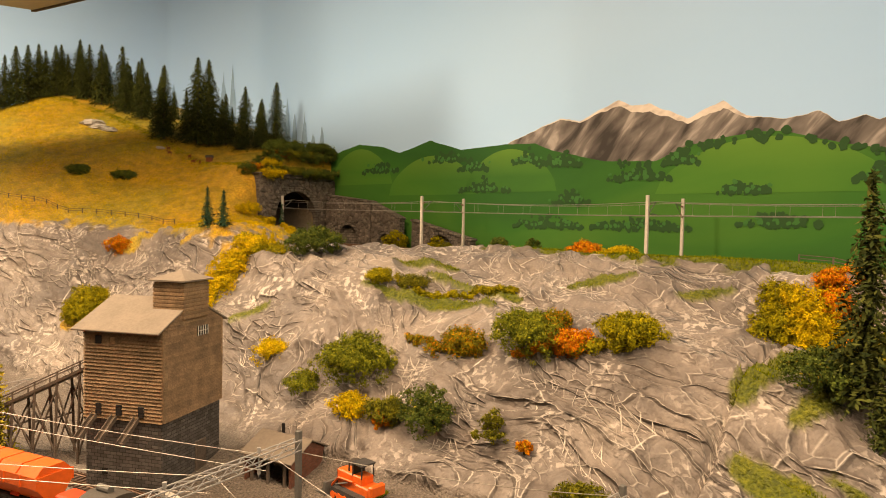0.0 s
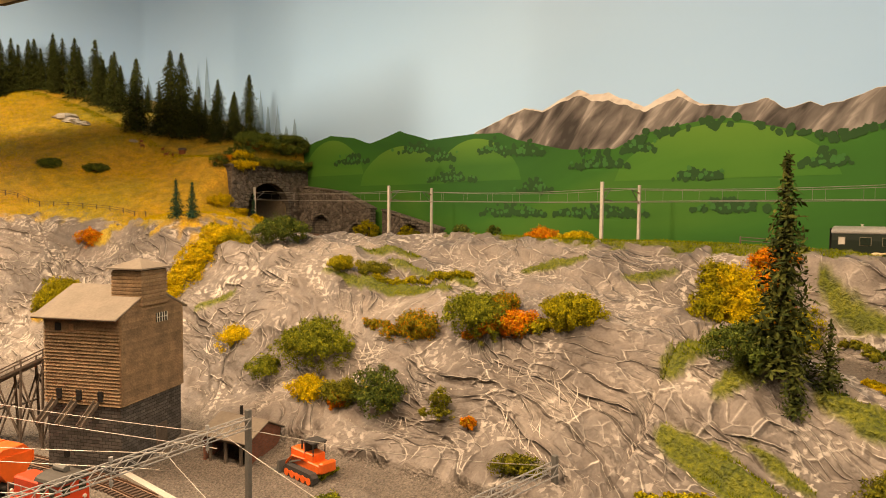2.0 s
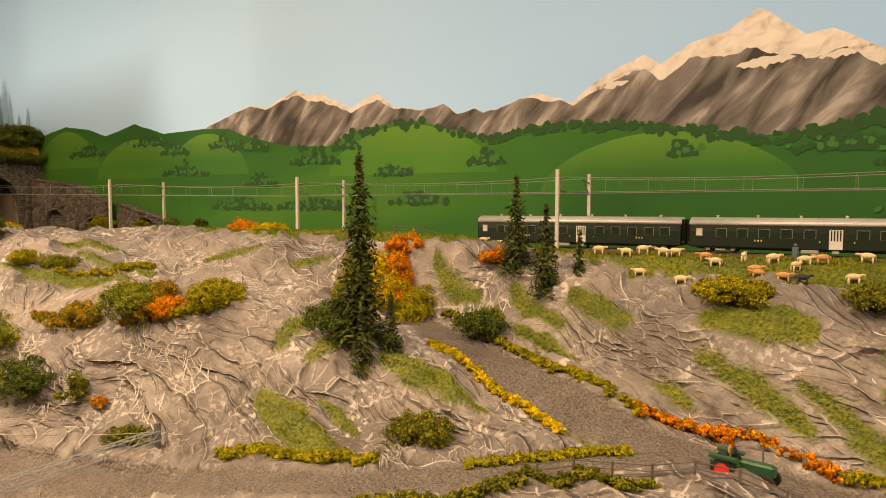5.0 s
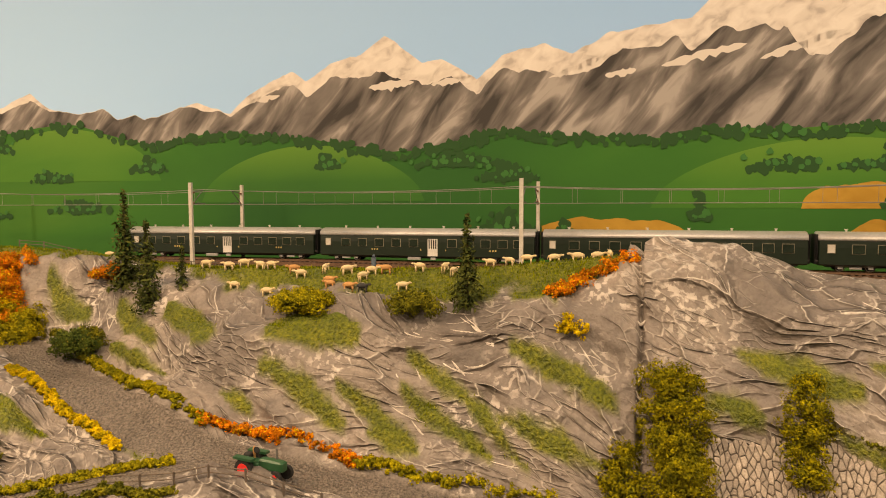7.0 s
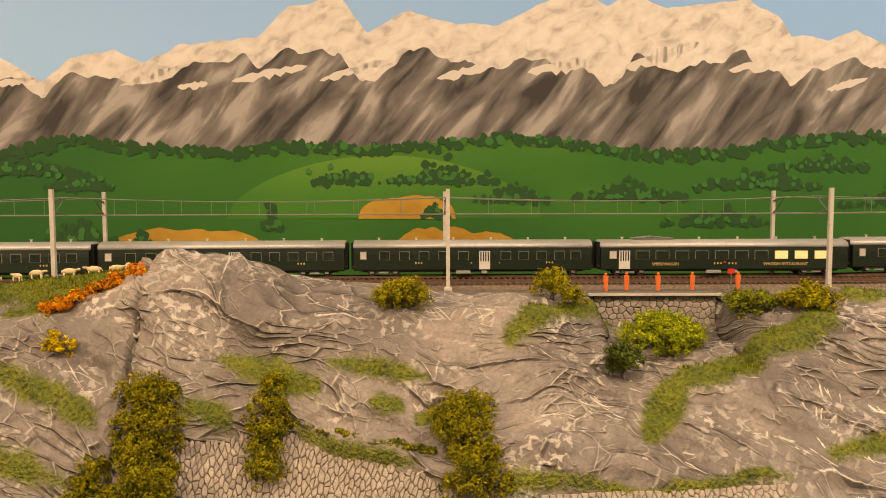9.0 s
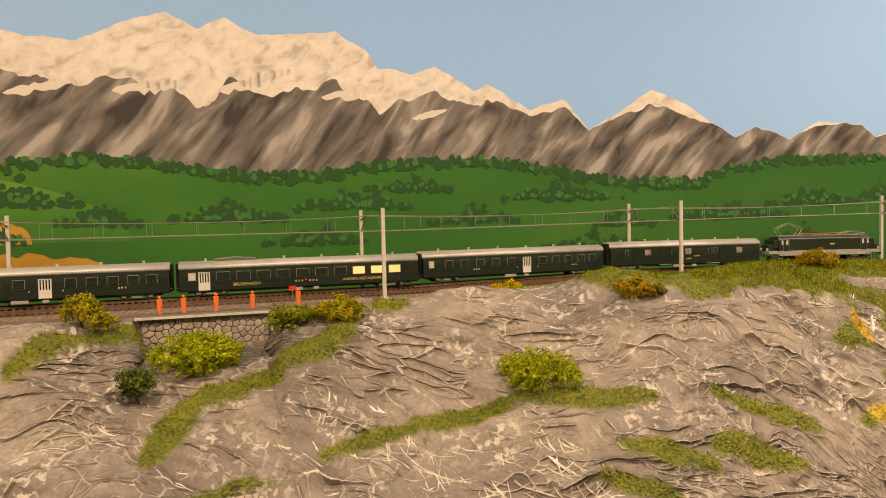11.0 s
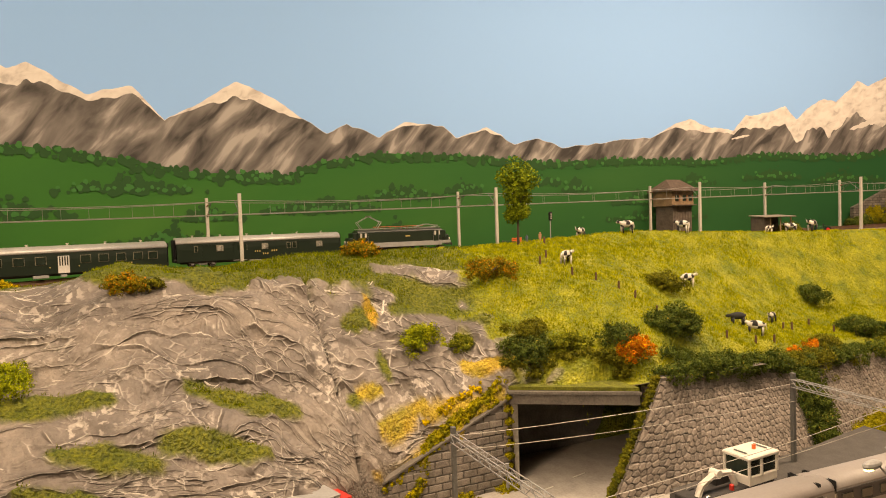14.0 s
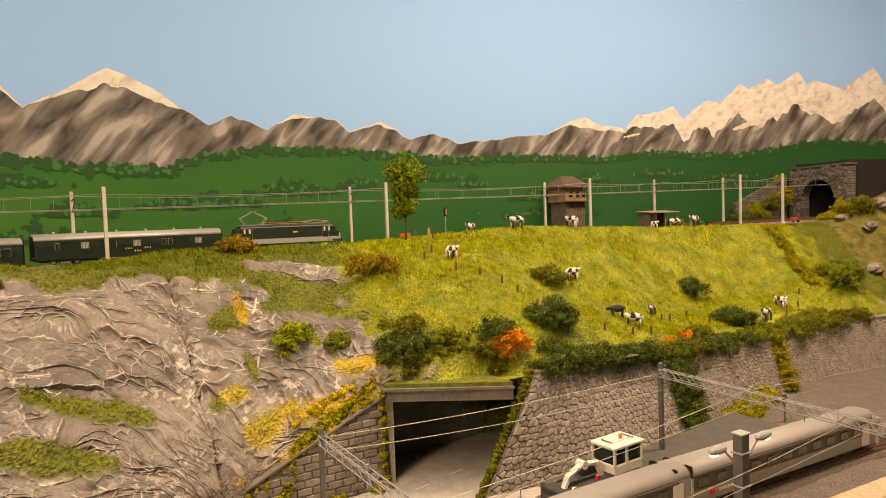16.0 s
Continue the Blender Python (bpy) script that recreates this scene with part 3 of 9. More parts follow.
top = np.interp(fine, ridge_s, ridge_z) + rough_edge
foot = np.interp(fine, hill_s, hill_z)
strip("mountains", fine, foot - 0.03, np.maximum(top, foot - 0.02), 0.0004, rock_paint, backdrop, 3).data
SNOW = [(-1.2, 0), (-1.06, 0.004), (-1.01, 0.012), (-0.9, 0.010), (-0.84, 0.014), (-0.78, 0.0), (-0.56, 0.0), (-0.53, 0.010), (-0.49, 0.0), (-0.45, 0.012), (-0.375, 0.024), (-0.3, 0.022), (-0.23, 0.050), (-0.15, 0.028), (-0.1, 0.02),
        (0.0, 0.028), (0.08, 0.03), (0.17, 0.025), (0.24, 0.065), (0.3, 0.075), (0.38, 0.055), (0.5, 0.05), (0.6, 0.085), (0.75, 0.095), (0.88, 0.075), (0.95, 0.04), (1.05, 0.035), (1.14, 0.01), (1.2, 0.015), (1.25, 0.0), (1.3, 0.008), (1.35, 0.03), (1.41, 0.022), (1.45, 0.0)]
SNOW += [(1.6, 0.0), (1.64, 0.006), (1.68, 0.0), (1.79, 0.002), (1.81, 0.006), (1.84, 0.0), (2.2, 0.0), (2.25, 0.006), (2.29, 0.022), (2.34, 0.012), (2.40, 0.010), (2.44, 0.028), (2.54, 0.042), (2.60, 0.045), (2.65, 0.075), (2.71, 0.066), (2.77, 0.092), (2.82, 0.093), (2.87, 0.072), (2.95, 0.08), (3.07, 0.09), (3.3, 0.09)]
snow_s, snow_a = np.array(SNOW).T
depth_of_snow = np.interp(fine, snow_s, snow_a)
ragged = 0.95 + 0.7 * (fractal(fine * 14, fine * 0 + 9, 3, 2) - 0.44)
line = top - 1.05 * depth_of_snow * ragged + 0.03 * np.clip(depth_of_snow * 25, 0, 1) * (fractal(fine * 55, fine * 0 + 3, 3, 12) - 0.44)
strip("snow", fine, np.minimum(line, top - 0.0001), top + 0.0005, 0.0008, snow_paint, backdrop)
patches = Geo()
rng = random.Random(4)
for s0, z0, w, h in ((-0.42, 1.578, .05, .010), (-0.22, 1.588, .07, .014), (-0.13, 1.590, .06, .010), (0.05, 1.600, .09, .010), (0.10, 1.587, .04, .010), (0.20, 1.603, .10, .012), (0.31, 1.608, .09, .012),
                     (0.46, 1.607, .08, .014), (0.585, 1.613, .09, .018), (0.72, 1.628, .10, .02), (0.86, 1.615, .10, .014), (0.98, 1.590, .06, .010), (2.42, 1.57, .05, .006), (2.75, 1.60, .08, .012)):
    lo = np.linspace(s0 - w / 2, s0 + w / 2, 15)
    tilt = rng.uniform(0.05, 0.35)
    up = [z0 + (a - s0) * tilt + h / 2 * math.sqrt(max(0, 1 - ((a - s0) * 2 / w) ** 2)) * rng.uniform(.5, 1.1) for a in lo]
    dn = [z0 + (a - s0) * tilt - h / 2 * math.sqrt(max(0, 1 - ((a - s0) * 2 / w) ** 2)) * rng.uniform(.3, 1.4) for a in lo]
    q = plan(lo, wall_line(lo) + 0.0008)
    patches.add([(float(a), float(b), z) for (a, b), z in zip(q, up)] + [(float(a), float(b), z) for (a, b), z in zip(q, dn)], [(15 + i, 16 + i, i + 1, i) for i in range(14)])
part("snow_patches", patches, snow_paint, backdrop)
low = np.arange(-1.9, 3.29, 0.006)
strip("green_hills", low, low * 0 + 1.30, np.interp(low, hill_s, hill_z) + 0.003 * (fractal(low * 40, low * 0, 3, 8) - 0.4), 0.0012, green_paint, backdrop, 3)
# nearer rounded hills, each a lighter or darker swell of the same green
GREENS = [(0.35, (0.034, 0.125, 0.020)), (0.68, (0.105, 0.245, 0.028)), (0.52, (0.055, 0.180, 0.020))]
for s0, z0, w in ((-1.67, 1.572, .22), (-1.44, 1.545, .26), (-1.24, 1.548, .22), (-0.77, 1.540, .34), (-0.35, 1.505, .36), (0.35, 1.495, .42)):
    near_green = painted("light_meadow_paint", GREENS, 4.0, 3.0, 8, soft=0.35, by_height=("Y", z0 - 0.055, z0 + 0.02, (0.125, 0.26, 0.030)))
    lo = np.linspace(s0 - w / 2, s0 + w / 2, 40)
    bow = np.cos((lo - s0) / w * math.pi)
    strip("painted_hill", lo, z0 - 0.085 + 0 * lo, z0 - 0.085 + 0.085 * np.clip(bow, 0, 1) ** 0.55, 0.0016, near_green, backdrop)
for s0, z0, w, h in ((0.38, 1.424, .13, .03), (0.085, 1.385, .20, .022), (0.45, 1.37, .20, .05)):
    lo = np.linspace(s0 - w / 2, s0 + w / 2, 60)
    strip("painted_field", lo, z0 - h / 2 + 0 * lo, z0 - h / 2 + h * np.maximum(0, 1 - ((lo - s0) * 2 / w) ** 4) ** 0.5 * (0.75 + 0.5 * fractal(lo * 40, lo * 0, 3, 6)), 0.0020, field_paint, backdrop)
woods = Geo()


def dab(s, z, r, lift=0.0019):
    """A dab of dark paint, a ragged roundish blot."""
    k = 9
    ring = [(s + r * rng.uniform(.7, 1.2) * math.cos(6.283 * i / k), z + 1.05 * r * rng.uniform(.6, 1.25) * math.sin(6.283 * i / k)) for i in range(k)]
    sv, zv = np.array(ring).T
    q = plan(sv, wall_line(sv) + lift + rng.uniform(0, 0.0004))
    woods.add([(float(a), float(b), float(c)) for (a, b), c in zip(q, zv)], [tuple(range(k))])


for s in np.arange(-1.0, 3.25, 0.0075):  # the edge of the woods below the rocks
    z = float(np.interp(s, hill_s, hill_z))
    if -1.0 < s < -0.62 and rng.random() < 0.5:
        continue
    for _ in range(2):
        dab(s + rng.uniform(-.006, .006), z + rng.uniform(-.011, .002), rng.uniform(.003, .0075))
CLUMPS = [(-1.60, 1.520, .09), (-1.40, 1.535, .08), (-1.33, 1.515, .06), (-1.20, 1.525, .05), (-1.13, 1.515, .08), (-1.30, 1.47, .10), (-1.10, 1.445, .06), (-0.97, 1.485, .09), (-0.90, 1.51, .05), (-0.80, 1.46, .06), (-1.15, 1.40, .12), (-0.75, 1.41, .09),
          (-0.98, 1.40, .16), (-0.62, 1.475, .05), (-0.32, 1.475, .03), (-0.12, 1.475, .10), (-0.05, 1.455, .07), (0.30, 1.462, .07), (0.43, 1.463, .12), (0.52, 1.437, .08), (0.68, 1.440, .12), (0.86, 1.455, .14), (0.95, 1.480, .10), (0.20, 1.400, .02), (0.42, 1.415, .03)]
CLUMPS += [(-0.05, 1.385, .07), (0.03, 1.378, .02), (0.80, 1.405, .12), (1.05, 1.43, .12), (1.20, 1.465, .16), (1.38, 1.482, .10), (1.48, 1.43, .16), (1.30, 1.42, .08), (1.63, 1.45, .14), (1.75, 1.46, .06), (1.90, 1.475, .10), (2.0, 1.46, .05), (2.15, 1.43, .10), (2.3, 1.47, .08), (2.5, 1.48, .12), (2.2, 1.395, .2), (1.6, 1.385, .10), (1.25, 1.385, .14), (2.7, 1.47, .15)]
for s0, z0, w in CLUMPS:
    for _ in range(int(22 + w * 620)):
        u = max(-1.0, min(1.0, rng.gauss(0, .5)))
        dab(s0 + u * w * .62, z0 - .006 + abs(rng.gauss(0, 0.0105)) * (1.1 - abs(u)) + rng.uniform(0, .003), rng.uniform(.0022, .0066))
tagged(part("painted_woods", woods, tree_paint, backdrop), kind="stuff")
woods = Geo()
for s in np.arange(0.1, 3.25, 0.011):
    z = float(np.interp(s, hill_s, hill_z))
    if rng.random() < 0.45:
        dab(s + rng.uniform(-.008, .008), z + rng.uniform(-.008, .003), rng.uniform(.002, .006), 0.0026)
for s0, z0, w in CLUMPS:
    for _ in range(int(5 + w * 120)):
        dab(s0 + rng.gauss(0, w / 3.4), z0 + abs(rng.gauss(0, 0.006)) - 0.002, rng.uniform(.002, .0045), 0.0026)
tagged(part("painted_leaves", woods, painted("leaf_green_paint", [(0.35, (0.030, 0.120, 0.028)), (0.65, (0.065, 0.21, 0.040))], 60, 1.2, 60), backdrop), kind="stuff")

# shadows of the wood's firs on the sky wall, painted as blue-grey spikes
fir_shade = painted("blue_grey_fir_shadow", [(0.35, (0.22, 0.35, 0.50)), (0.65, (0.27, 0.42, 0.62))], 60, 0.4, 80)
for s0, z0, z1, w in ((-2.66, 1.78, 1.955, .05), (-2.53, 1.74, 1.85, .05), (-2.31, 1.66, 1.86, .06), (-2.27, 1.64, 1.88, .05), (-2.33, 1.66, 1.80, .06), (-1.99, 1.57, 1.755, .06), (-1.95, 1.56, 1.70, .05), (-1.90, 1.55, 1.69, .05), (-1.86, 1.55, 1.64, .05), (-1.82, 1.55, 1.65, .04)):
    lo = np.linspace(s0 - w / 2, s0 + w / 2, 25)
    strip("painted_fir_shadow", lo, z0 + 0 * lo, z0 + (z1 - z0) * np.clip(1 - np.abs(lo - s0) * 2 / w, 0.02, 1) * (0.8 + 0.35 * fractal(lo * 300, lo * 0, 2, 3)), 0.0016, fir_shade, backdrop)

# ---- landscape ----
COVER = []  # strips of flock on the rock: kind, ends s0, d0, s1, d1 and half width
for rows in (
        ((-.614, .411, -.471, .454, .012), (-.546, .396, -.494, .41, .006), (-.504, .351, -.389, .354, .010), (-.552, .171, -.479, .195, .006), (-.436, .194, -.354, .233, .007), (-.41, .235, -.329, .255, .006), (-.354, .207, -.286, .233, .009),
         (-.211, .231, -.134, .222, .013), (-.252, .266, -.216, .273, .005), (-.213, .251, -.124, .265, .005), (-.135, .251, -.060, .260, .005), (-.099, .263, -.054, .263, .005), (-.076, .221, -.005, .235, .005), (-.078, .238, -.010, .251, .005), (-.021, .248, .009, .254, .005)),
        ((-.629, .364, -.604, .285, .016), (-.584, .372, -.550, .340, .008), (-.893, .230, -.818, .201, .007), (-1.104, .272, -.933, .287, .008), (-.307, .335, -.253, .342, .006), (-.027, .229, .039, .254, .005), (.011, .236, .099, .241, .005), (.018, .204, .110, .215, .006),
         (.213, .186, .306, .198, .006), (.182, .208, .230, .210, .005), (.316, .189, .405, .203, .005), (.355, .213, .381, .217, .005), (.396, .225, .421, .226, .006), (.283, .212, .401, .252, .004), (.485, .171, .598, .10, .010)),
        ((.604, .232, .642, .193, .014), (.642, .193, .791, .164, .013), (.473, .27, .522, .268, .004), (.522, .268, .582, .275, .004), (.582, .275, .708, .269, .004), (.750, .254, .846, .241, .007), (.840, .239, .934, .247, .010), (.934, .246, 1.05, .307, .009),
         (1.079, .136, 1.092, .205, .012), (.828, .137, .862, .134, .012), (1.122, .320, 1.255, .351, .010), (.997, .325, 1.07, .368, .007), (1.080, .358, 1.188, .380, .009), (.970, .338, 1.027, .375, .006), (1.12, .17, 1.239, .214, .030)),
        ((1.396, .281, 1.405, .294, .010), (1.402, .325, 1.406, .348, .006), (1.340, .350, 1.362, .350, .005), (1.451, .28, 1.558, .267, .011), (1.567, .254, 1.638, .294, .016), (1.372, .290, 1.416, .283, .009), (1.475, .244, 1.593, .242, .010), (1.538, .284, 1.581, .342, .008),
         (-.608, .408, -.552, .411, .006), (-.759, .214, -.705, .190, .006), (-.644, .238, -.612, .200, .014), (-1.151, .354, -.96, .311, .009), (-1.201, .249, -1.093, .226, .009), (-1.346, .435, -1.302, .407, .006))):
    COVER += [("green", *row) for row in rows]
COVER += [("ochre", *row) for row in ((1.377, .371, 1.444, .371, .006), (1.510, .354, 1.582, .381, .009), (1.44, .375, 1.544, .389, .005), (1.349, .393, 1.527, .390, .005), (1.36, .346, 1.391, .351, .005), (1.414, .269, 1.412, .294, .007),
                                     (-1.757, .514, -1.622, .478, .010), (-1.785, .393, -1.752, .371, .016), (-1.605, .374, -1.54, .299, .010))]
ROAD = [(-0.66, .225), (-0.60, .218), (-0.55, .22), (-0.47, .272), (-0.38, .298), (-0.31, .315), (-0.23, .325), (-0.13, .318), (-0.04, .31), (0.06, .295)]
LANE = [(-1.00, .545), (-0.85, .535), (-0.72, .525), (-0.59, .512), (-0.45, .490), (-0.385, .455), (-0.31, .395), (-0.22, .335)]


def near_line(S, D, pts):
    """Distance from the places S, D to a polyline."""
    best = np.full(S.shape, 9.0)
    for (a, b), (c, e) in zip(pts, pts[1:]):
        ux, uy = c - a, e - b
        t = np.clip(((S - a) * ux + (D - b) * uy) / (ux * ux + uy * uy), 0, 1)
        best = np.minimum(best, np.hypot(S - a - t * ux, D - b - t * uy))
    return best


SS, DD = np.meshgrid(GRID_S, GRID_D, indexing="ij")
ZZ = HEIGHT.copy()
edge = fractal(SS * 60, DD * 60, 3, 3) - 0.44
green, ochre, gravel, strips = (np.zeros(SS.shape) for _ in range(4))
for kind, s0, d0, s1, d1, half in COVER:
    us, ud = s1 - s0, d1 - d0
    along = np.clip(((SS - s0) * us + (DD - d0) * ud) / (us * us + ud * ud), 0, 1)
    away = np.hypot(SS - s0 - along * us, DD - d0 - along * ud)
    w = np.clip((half * (0.8 + 0.5 * np.sin(along * 3.1416)) - away + 0.007 * edge) * 420, 0, 1)
    strips = np.maximum(strips, w)
    if kind == "green":
        green = np.maximum(green, w)
    else:
        ochre = np.maximum(ochre, w)
verge = np.clip((DD - 0.075 + edge * 0.01) * 150, 0, 1)
crest = np.interp(SS, [-1.8, -1.5, -1.2, -0.9, -0.62, -0.5, -0.3, -0.1, 0.05, 0.11, 0.13, 0.2, 0.8, 0.95, 1.0, 1.1, 1.16, 1.25, 1.40, 1.55],
                  [.10, .10, .12, .15, .165, .15, .185, .182, .165, .150, .10, .0, .0, .11, .14, .13, .16, .235, .26, .30])
green = np.maximum(green, verge * np.clip((crest - DD + edge * 0.05) * 90, 0, 1))
meadow = np.clip((SS - 1.545 + edge * 0.15 - 0.35 * np.clip(0.30 - DD, 0, 0.3)) * 30, 0, 1) * verge * np.clip((2.66 + edge * 0.25 - SS + 0.5 * np.clip(DD - 0.2, 0, 1)) * 30, 0, 1)
hill = np.clip((-1.60 - SS + edge * 0.12) * 25, 0, 1) * np.clip((ZZ - 1.372 + edge * 0.05) * 60, 0, 1)
ochre = np.maximum(ochre, hill)
ochre = np.maximum(ochre, np.clip((-1.5 - SS + edge * .2) * 20, 0, 1) * np.clip((0.36 - DD + edge * .05) * 60, 0, 1) * np.clip((DD - .09) * 80, 0, 1))
road_w = np.clip((0.0245 - near_line(SS, DD, ROAD) + edge * 0.006) * 200, 0, 1)
road_w = np.maximum(road_w, np.clip((0.022 - near_line(SS, DD, LANE) + edge * 0.006) * 200, 0, 1))
gravel = np.maximum(road_w, np.clip((1.150 - ZZ + edge * 0.02) * 80, 0, 1) * np.clip((DD - 0.3) * 30, 0, 1))
gravel = np.maximum(gravel, np.clip((0.085 - DD + edge * .01) * 120, 0, 1) * (ZZ < 1.37))
patch = np.clip((0.016 - near_line(SS, DD, [(1.455, .222), (1.50, .226), (1.565, .252)]) + edge * 0.012) * 200, 0, 1)
green = green * (1 - gravel) * (1 - patch)
bare = np.clip(1 - np.maximum.reduce([green, ochre, gravel, meadow]), 0, 1)
# relief of the plaster rock: folds, ledges and creases
down = 0.75 * DD - ZZ + 1.25
lean = 0.42
swing = fractal(SS * 5, down * 7, 3, 37) - 0.44
ALONG, ACROSS = math.cos(lean) * SS + math.sin(lean) * down + 0.03 * swing, math.cos(lean) * down - math.sin(lean) * SS + 0.16 * swing
fold = 1 - np.abs(2 * fractal(SS * 7 + DD * 5, DD * 9 - SS * 3, 3, 11) / 0.875 - 1)
crease = 1 - np.abs(2 * fractal(ALONG * 8, ACROSS * 24, 3, 17) / 0.875 - 1)
small = 1 - np.abs(2 * fractal(ALONG * 28, ACROSS * 80, 2, 23) / 0.75 - 1)
strips = np.clip(strips * (DD > crest) * (1 - gravel) * (1 - meadow), 0, 1)
lined = np.clip((SS - .165) * 200, 0, 1) * np.clip((.465 - SS) * 200, 0, 1) * np.clip((DD - np.interp(SS, [.17, .28, .345, .40, .46], [.218, .210, .230, .254, .286])) * 200, 0, 1)
lined = np.maximum(lined, np.clip((SS - .49) * 200, 0, 1) * np.clip((.71 - SS) * 200, 0, 1) * np.clip((DD - .270) * 200, 0, 1))
relief = (0.011 * (fold - 0.6) + 0.011 * (crease ** 3 - 0.3) + 0.0030 * (small ** 3 - 0.25)) * np.maximum(bare, strips) * (1 - lined) + 0.0012 * strips
relief += (0.0015 * (small - 0.5) + 0.004 * (fold - 0.5)) * np.maximum(green, np.maximum(ochre, meadow)) * (DD > 0.1)
relief *= np.clip((DD - 0.085) * 40, 0, 1)
for s0, a, b, bend in ((-0.636, .20, .50, .0), (0.132, .07, .30, .0), (1.331, .22, .48, .0)):  # joints between the modules
    cut = np.clip(1 - np.abs(SS - s0) / 0.0032, 0, 1) * ((DD > a) & (DD < b))
    relief -= 0.010 * np.clip(cut * 1.6, 0, 1)
XY = plan(SS, DD)
P = np.dstack([XY, ZZ])
normal = np.cross(np.gradient(P, axis=0), np.gradient(P, axis=1))
normal /= np.linalg.norm(normal, axis=2, keepdims=True) + 1e-12
normal *= np.sign(normal[..., 2:3]) + (normal[..., 2:3] == 0)
P = P + normal * relief[..., None]
GROUND = P[..., 2].copy()


def ground_material():
    m = bpy.data.materials.new("painted_plaster_rock_and_flock")
    m.use_nodes = True
    nt = m.node_tree
    b = nt.nodes["Principled BSDF"]
    b.inputs["Roughness"].default_value, b.inputs["Specular IOR Level"].default_value = 0.55, 0.4
    N, Lk = nt.nodes.new, nt.links.new
    co, cov = N("ShaderNodeTexCoord"), N("ShaderNodeAttribute")
    cov.attribute_name = "cover"
    sep = N("ShaderNodeSeparateColor")
    Lk(cov.outputs["Color"], sep.inputs[0])

    def noise_node(scale, detail=5, distortion=0.0, vec=None):
        n = N("ShaderNodeTexNoise")
        n.inputs["Scale"].default_value, n.inputs["Detail"].default_value, n.inputs["Distortion"].default_value = scale, detail, distortion
        Lk(vec or co.outputs["Object"], n.inputs["Vector"])
        return n

    def ramp_node(fac, *stops):
        r = N("ShaderNodeValToRGB")
        for k, (p, c) in enumerate(stops):
            e = r.color_ramp.elements[k] if k < 2 else r.color_ramp.elements.new(p)
            e.position, e.color = p, (*c, 1) if len(c) == 3 else c
        Lk(fac, r.inputs["Fac"])
        return r

    def mix_node(fac, a, c, blend="MIX"):
        x = N("ShaderNodeMix")
        x.data_type, x.blend_type = "RGBA", blend
        for sock, val in (("Factor", fac), ("A", a), ("B", c)):
            if isinstance(val, (int, float)):
                x.inputs[sock].default_value = val
            elif isinstance(val, tuple):
                x.inputs[sock].default_value = (*val, 1)
            else:
                Lk(val, x.inputs[sock])
        return x.outputs["Result"]

    def math_node(op, a, c):
        x = N("ShaderNodeMath")
        x.operation = op
        for k, val in enumerate((a, c)):
            if isinstance(val, (int, float)):
                x.inputs[k].default_value = val
            else:
                Lk(val, x.inputs[k])
        return x.outputs[0]

    # rock: grey wash in broad clouds, thin wrinkles drawn along the folds, their crests dry-brushed pale
    fold_co = N("ShaderNodeAttribute")
    fold_co.attribute_name = "fold_direction"
    swirl = noise_node(18, 5, 0.3, fold_co.outputs["Vector"])
    shift = N("ShaderNodeVectorMath")
    shift.operation = "MULTIPLY_ADD"
    shift.inputs[1].default_value = (0.022, 0.022, 0.022)
    Lk(swirl.outputs["Color"], shift.inputs[0])
    Lk(fold_co.outputs["Vector"], shift.inputs[2])

    def crumple(stretch, scale, turn, line, shoulder, mask_scale, low, high):
        """Crumpled skin: flat facets meeting in crisp ridges; gives the thin crest lines and the relief."""
        mp = N("ShaderNodeMapping")
        mp.inputs["Rotation"].default_value, mp.inputs["Scale"].default_value = (0, 0, turn), (1.0, stretch, 1.0)
        Lk(shift.outputs[0], mp.inputs["Vector"])
        v = N("ShaderNodeTexVoronoi")
        v.voronoi_dimensions, v.feature = "2D", "DISTANCE_TO_EDGE"
        v.inputs["Scale"].default_value = scale
        Lk(mp.outputs["Vector"], v.inputs["Vector"])
        seen = ramp_node(noise_node(mask_scale, 4, 0.4).outputs["Fac"], (low, (0, 0, 0)), (high, (1, 1, 1))).outputs["Color"]
        crest = math_node("MULTIPLY", ramp_node(v.outputs["Distance"], (0.0, (1, 1, 1)), (line, (0, 0, 0))).outputs["Color"], seen)
        rise = math_node("MULTIPLY", ramp_node(v.outputs["Distance"], (0.0, (1, 1, 1)), (shoulder, (0, 0, 0)), (shoulder * 0.35, (0.28, 0.28, 0.28))).outputs["Color"], seen)
        return crest, rise

    crest_1, rise_1 = crumple(3.0, 9, 0.0, 0.014, 0.24, 9, 0.48, 0.56)
    crest_2, rise_2 = crumple(2.8, 20, 0.35, 0.032, 0.30, 14, 0.49, 0.57)
    crest_3, rise_3 = crumple(2.2, 46, -0.3, 0.070, 0.36, 20, 0.48, 0.58)
    wash = ramp_node(noise_node(7, 5, 0.4).outputs["Fac"], (0.33, (0.105, 0.092, 0.082)), (0.68, (0.27, 0.236, 0.203)), (0.5, (0.172, 0.151, 0.134)))
    mottle = ramp_node(noise_node(60, 5, 0.3).outputs["Fac"], (0.36, (0.80, 0.79, 0.78)), (0.64, (1.20, 1.19, 1.17)))
    rock = mix_node(0.7, wash.outputs["Color"], mottle.outputs["Color"], "MULTIPLY")
    speck = ramp_node(noise_node(330, 3).outputs["Fac"], (0.35, (0.70, 0.68, 0.66)), (0.65, (1.24, 1.23, 1.21)))
    rock = mix_node(0.4, rock, speck.outputs["Color"], "MULTIPLY")
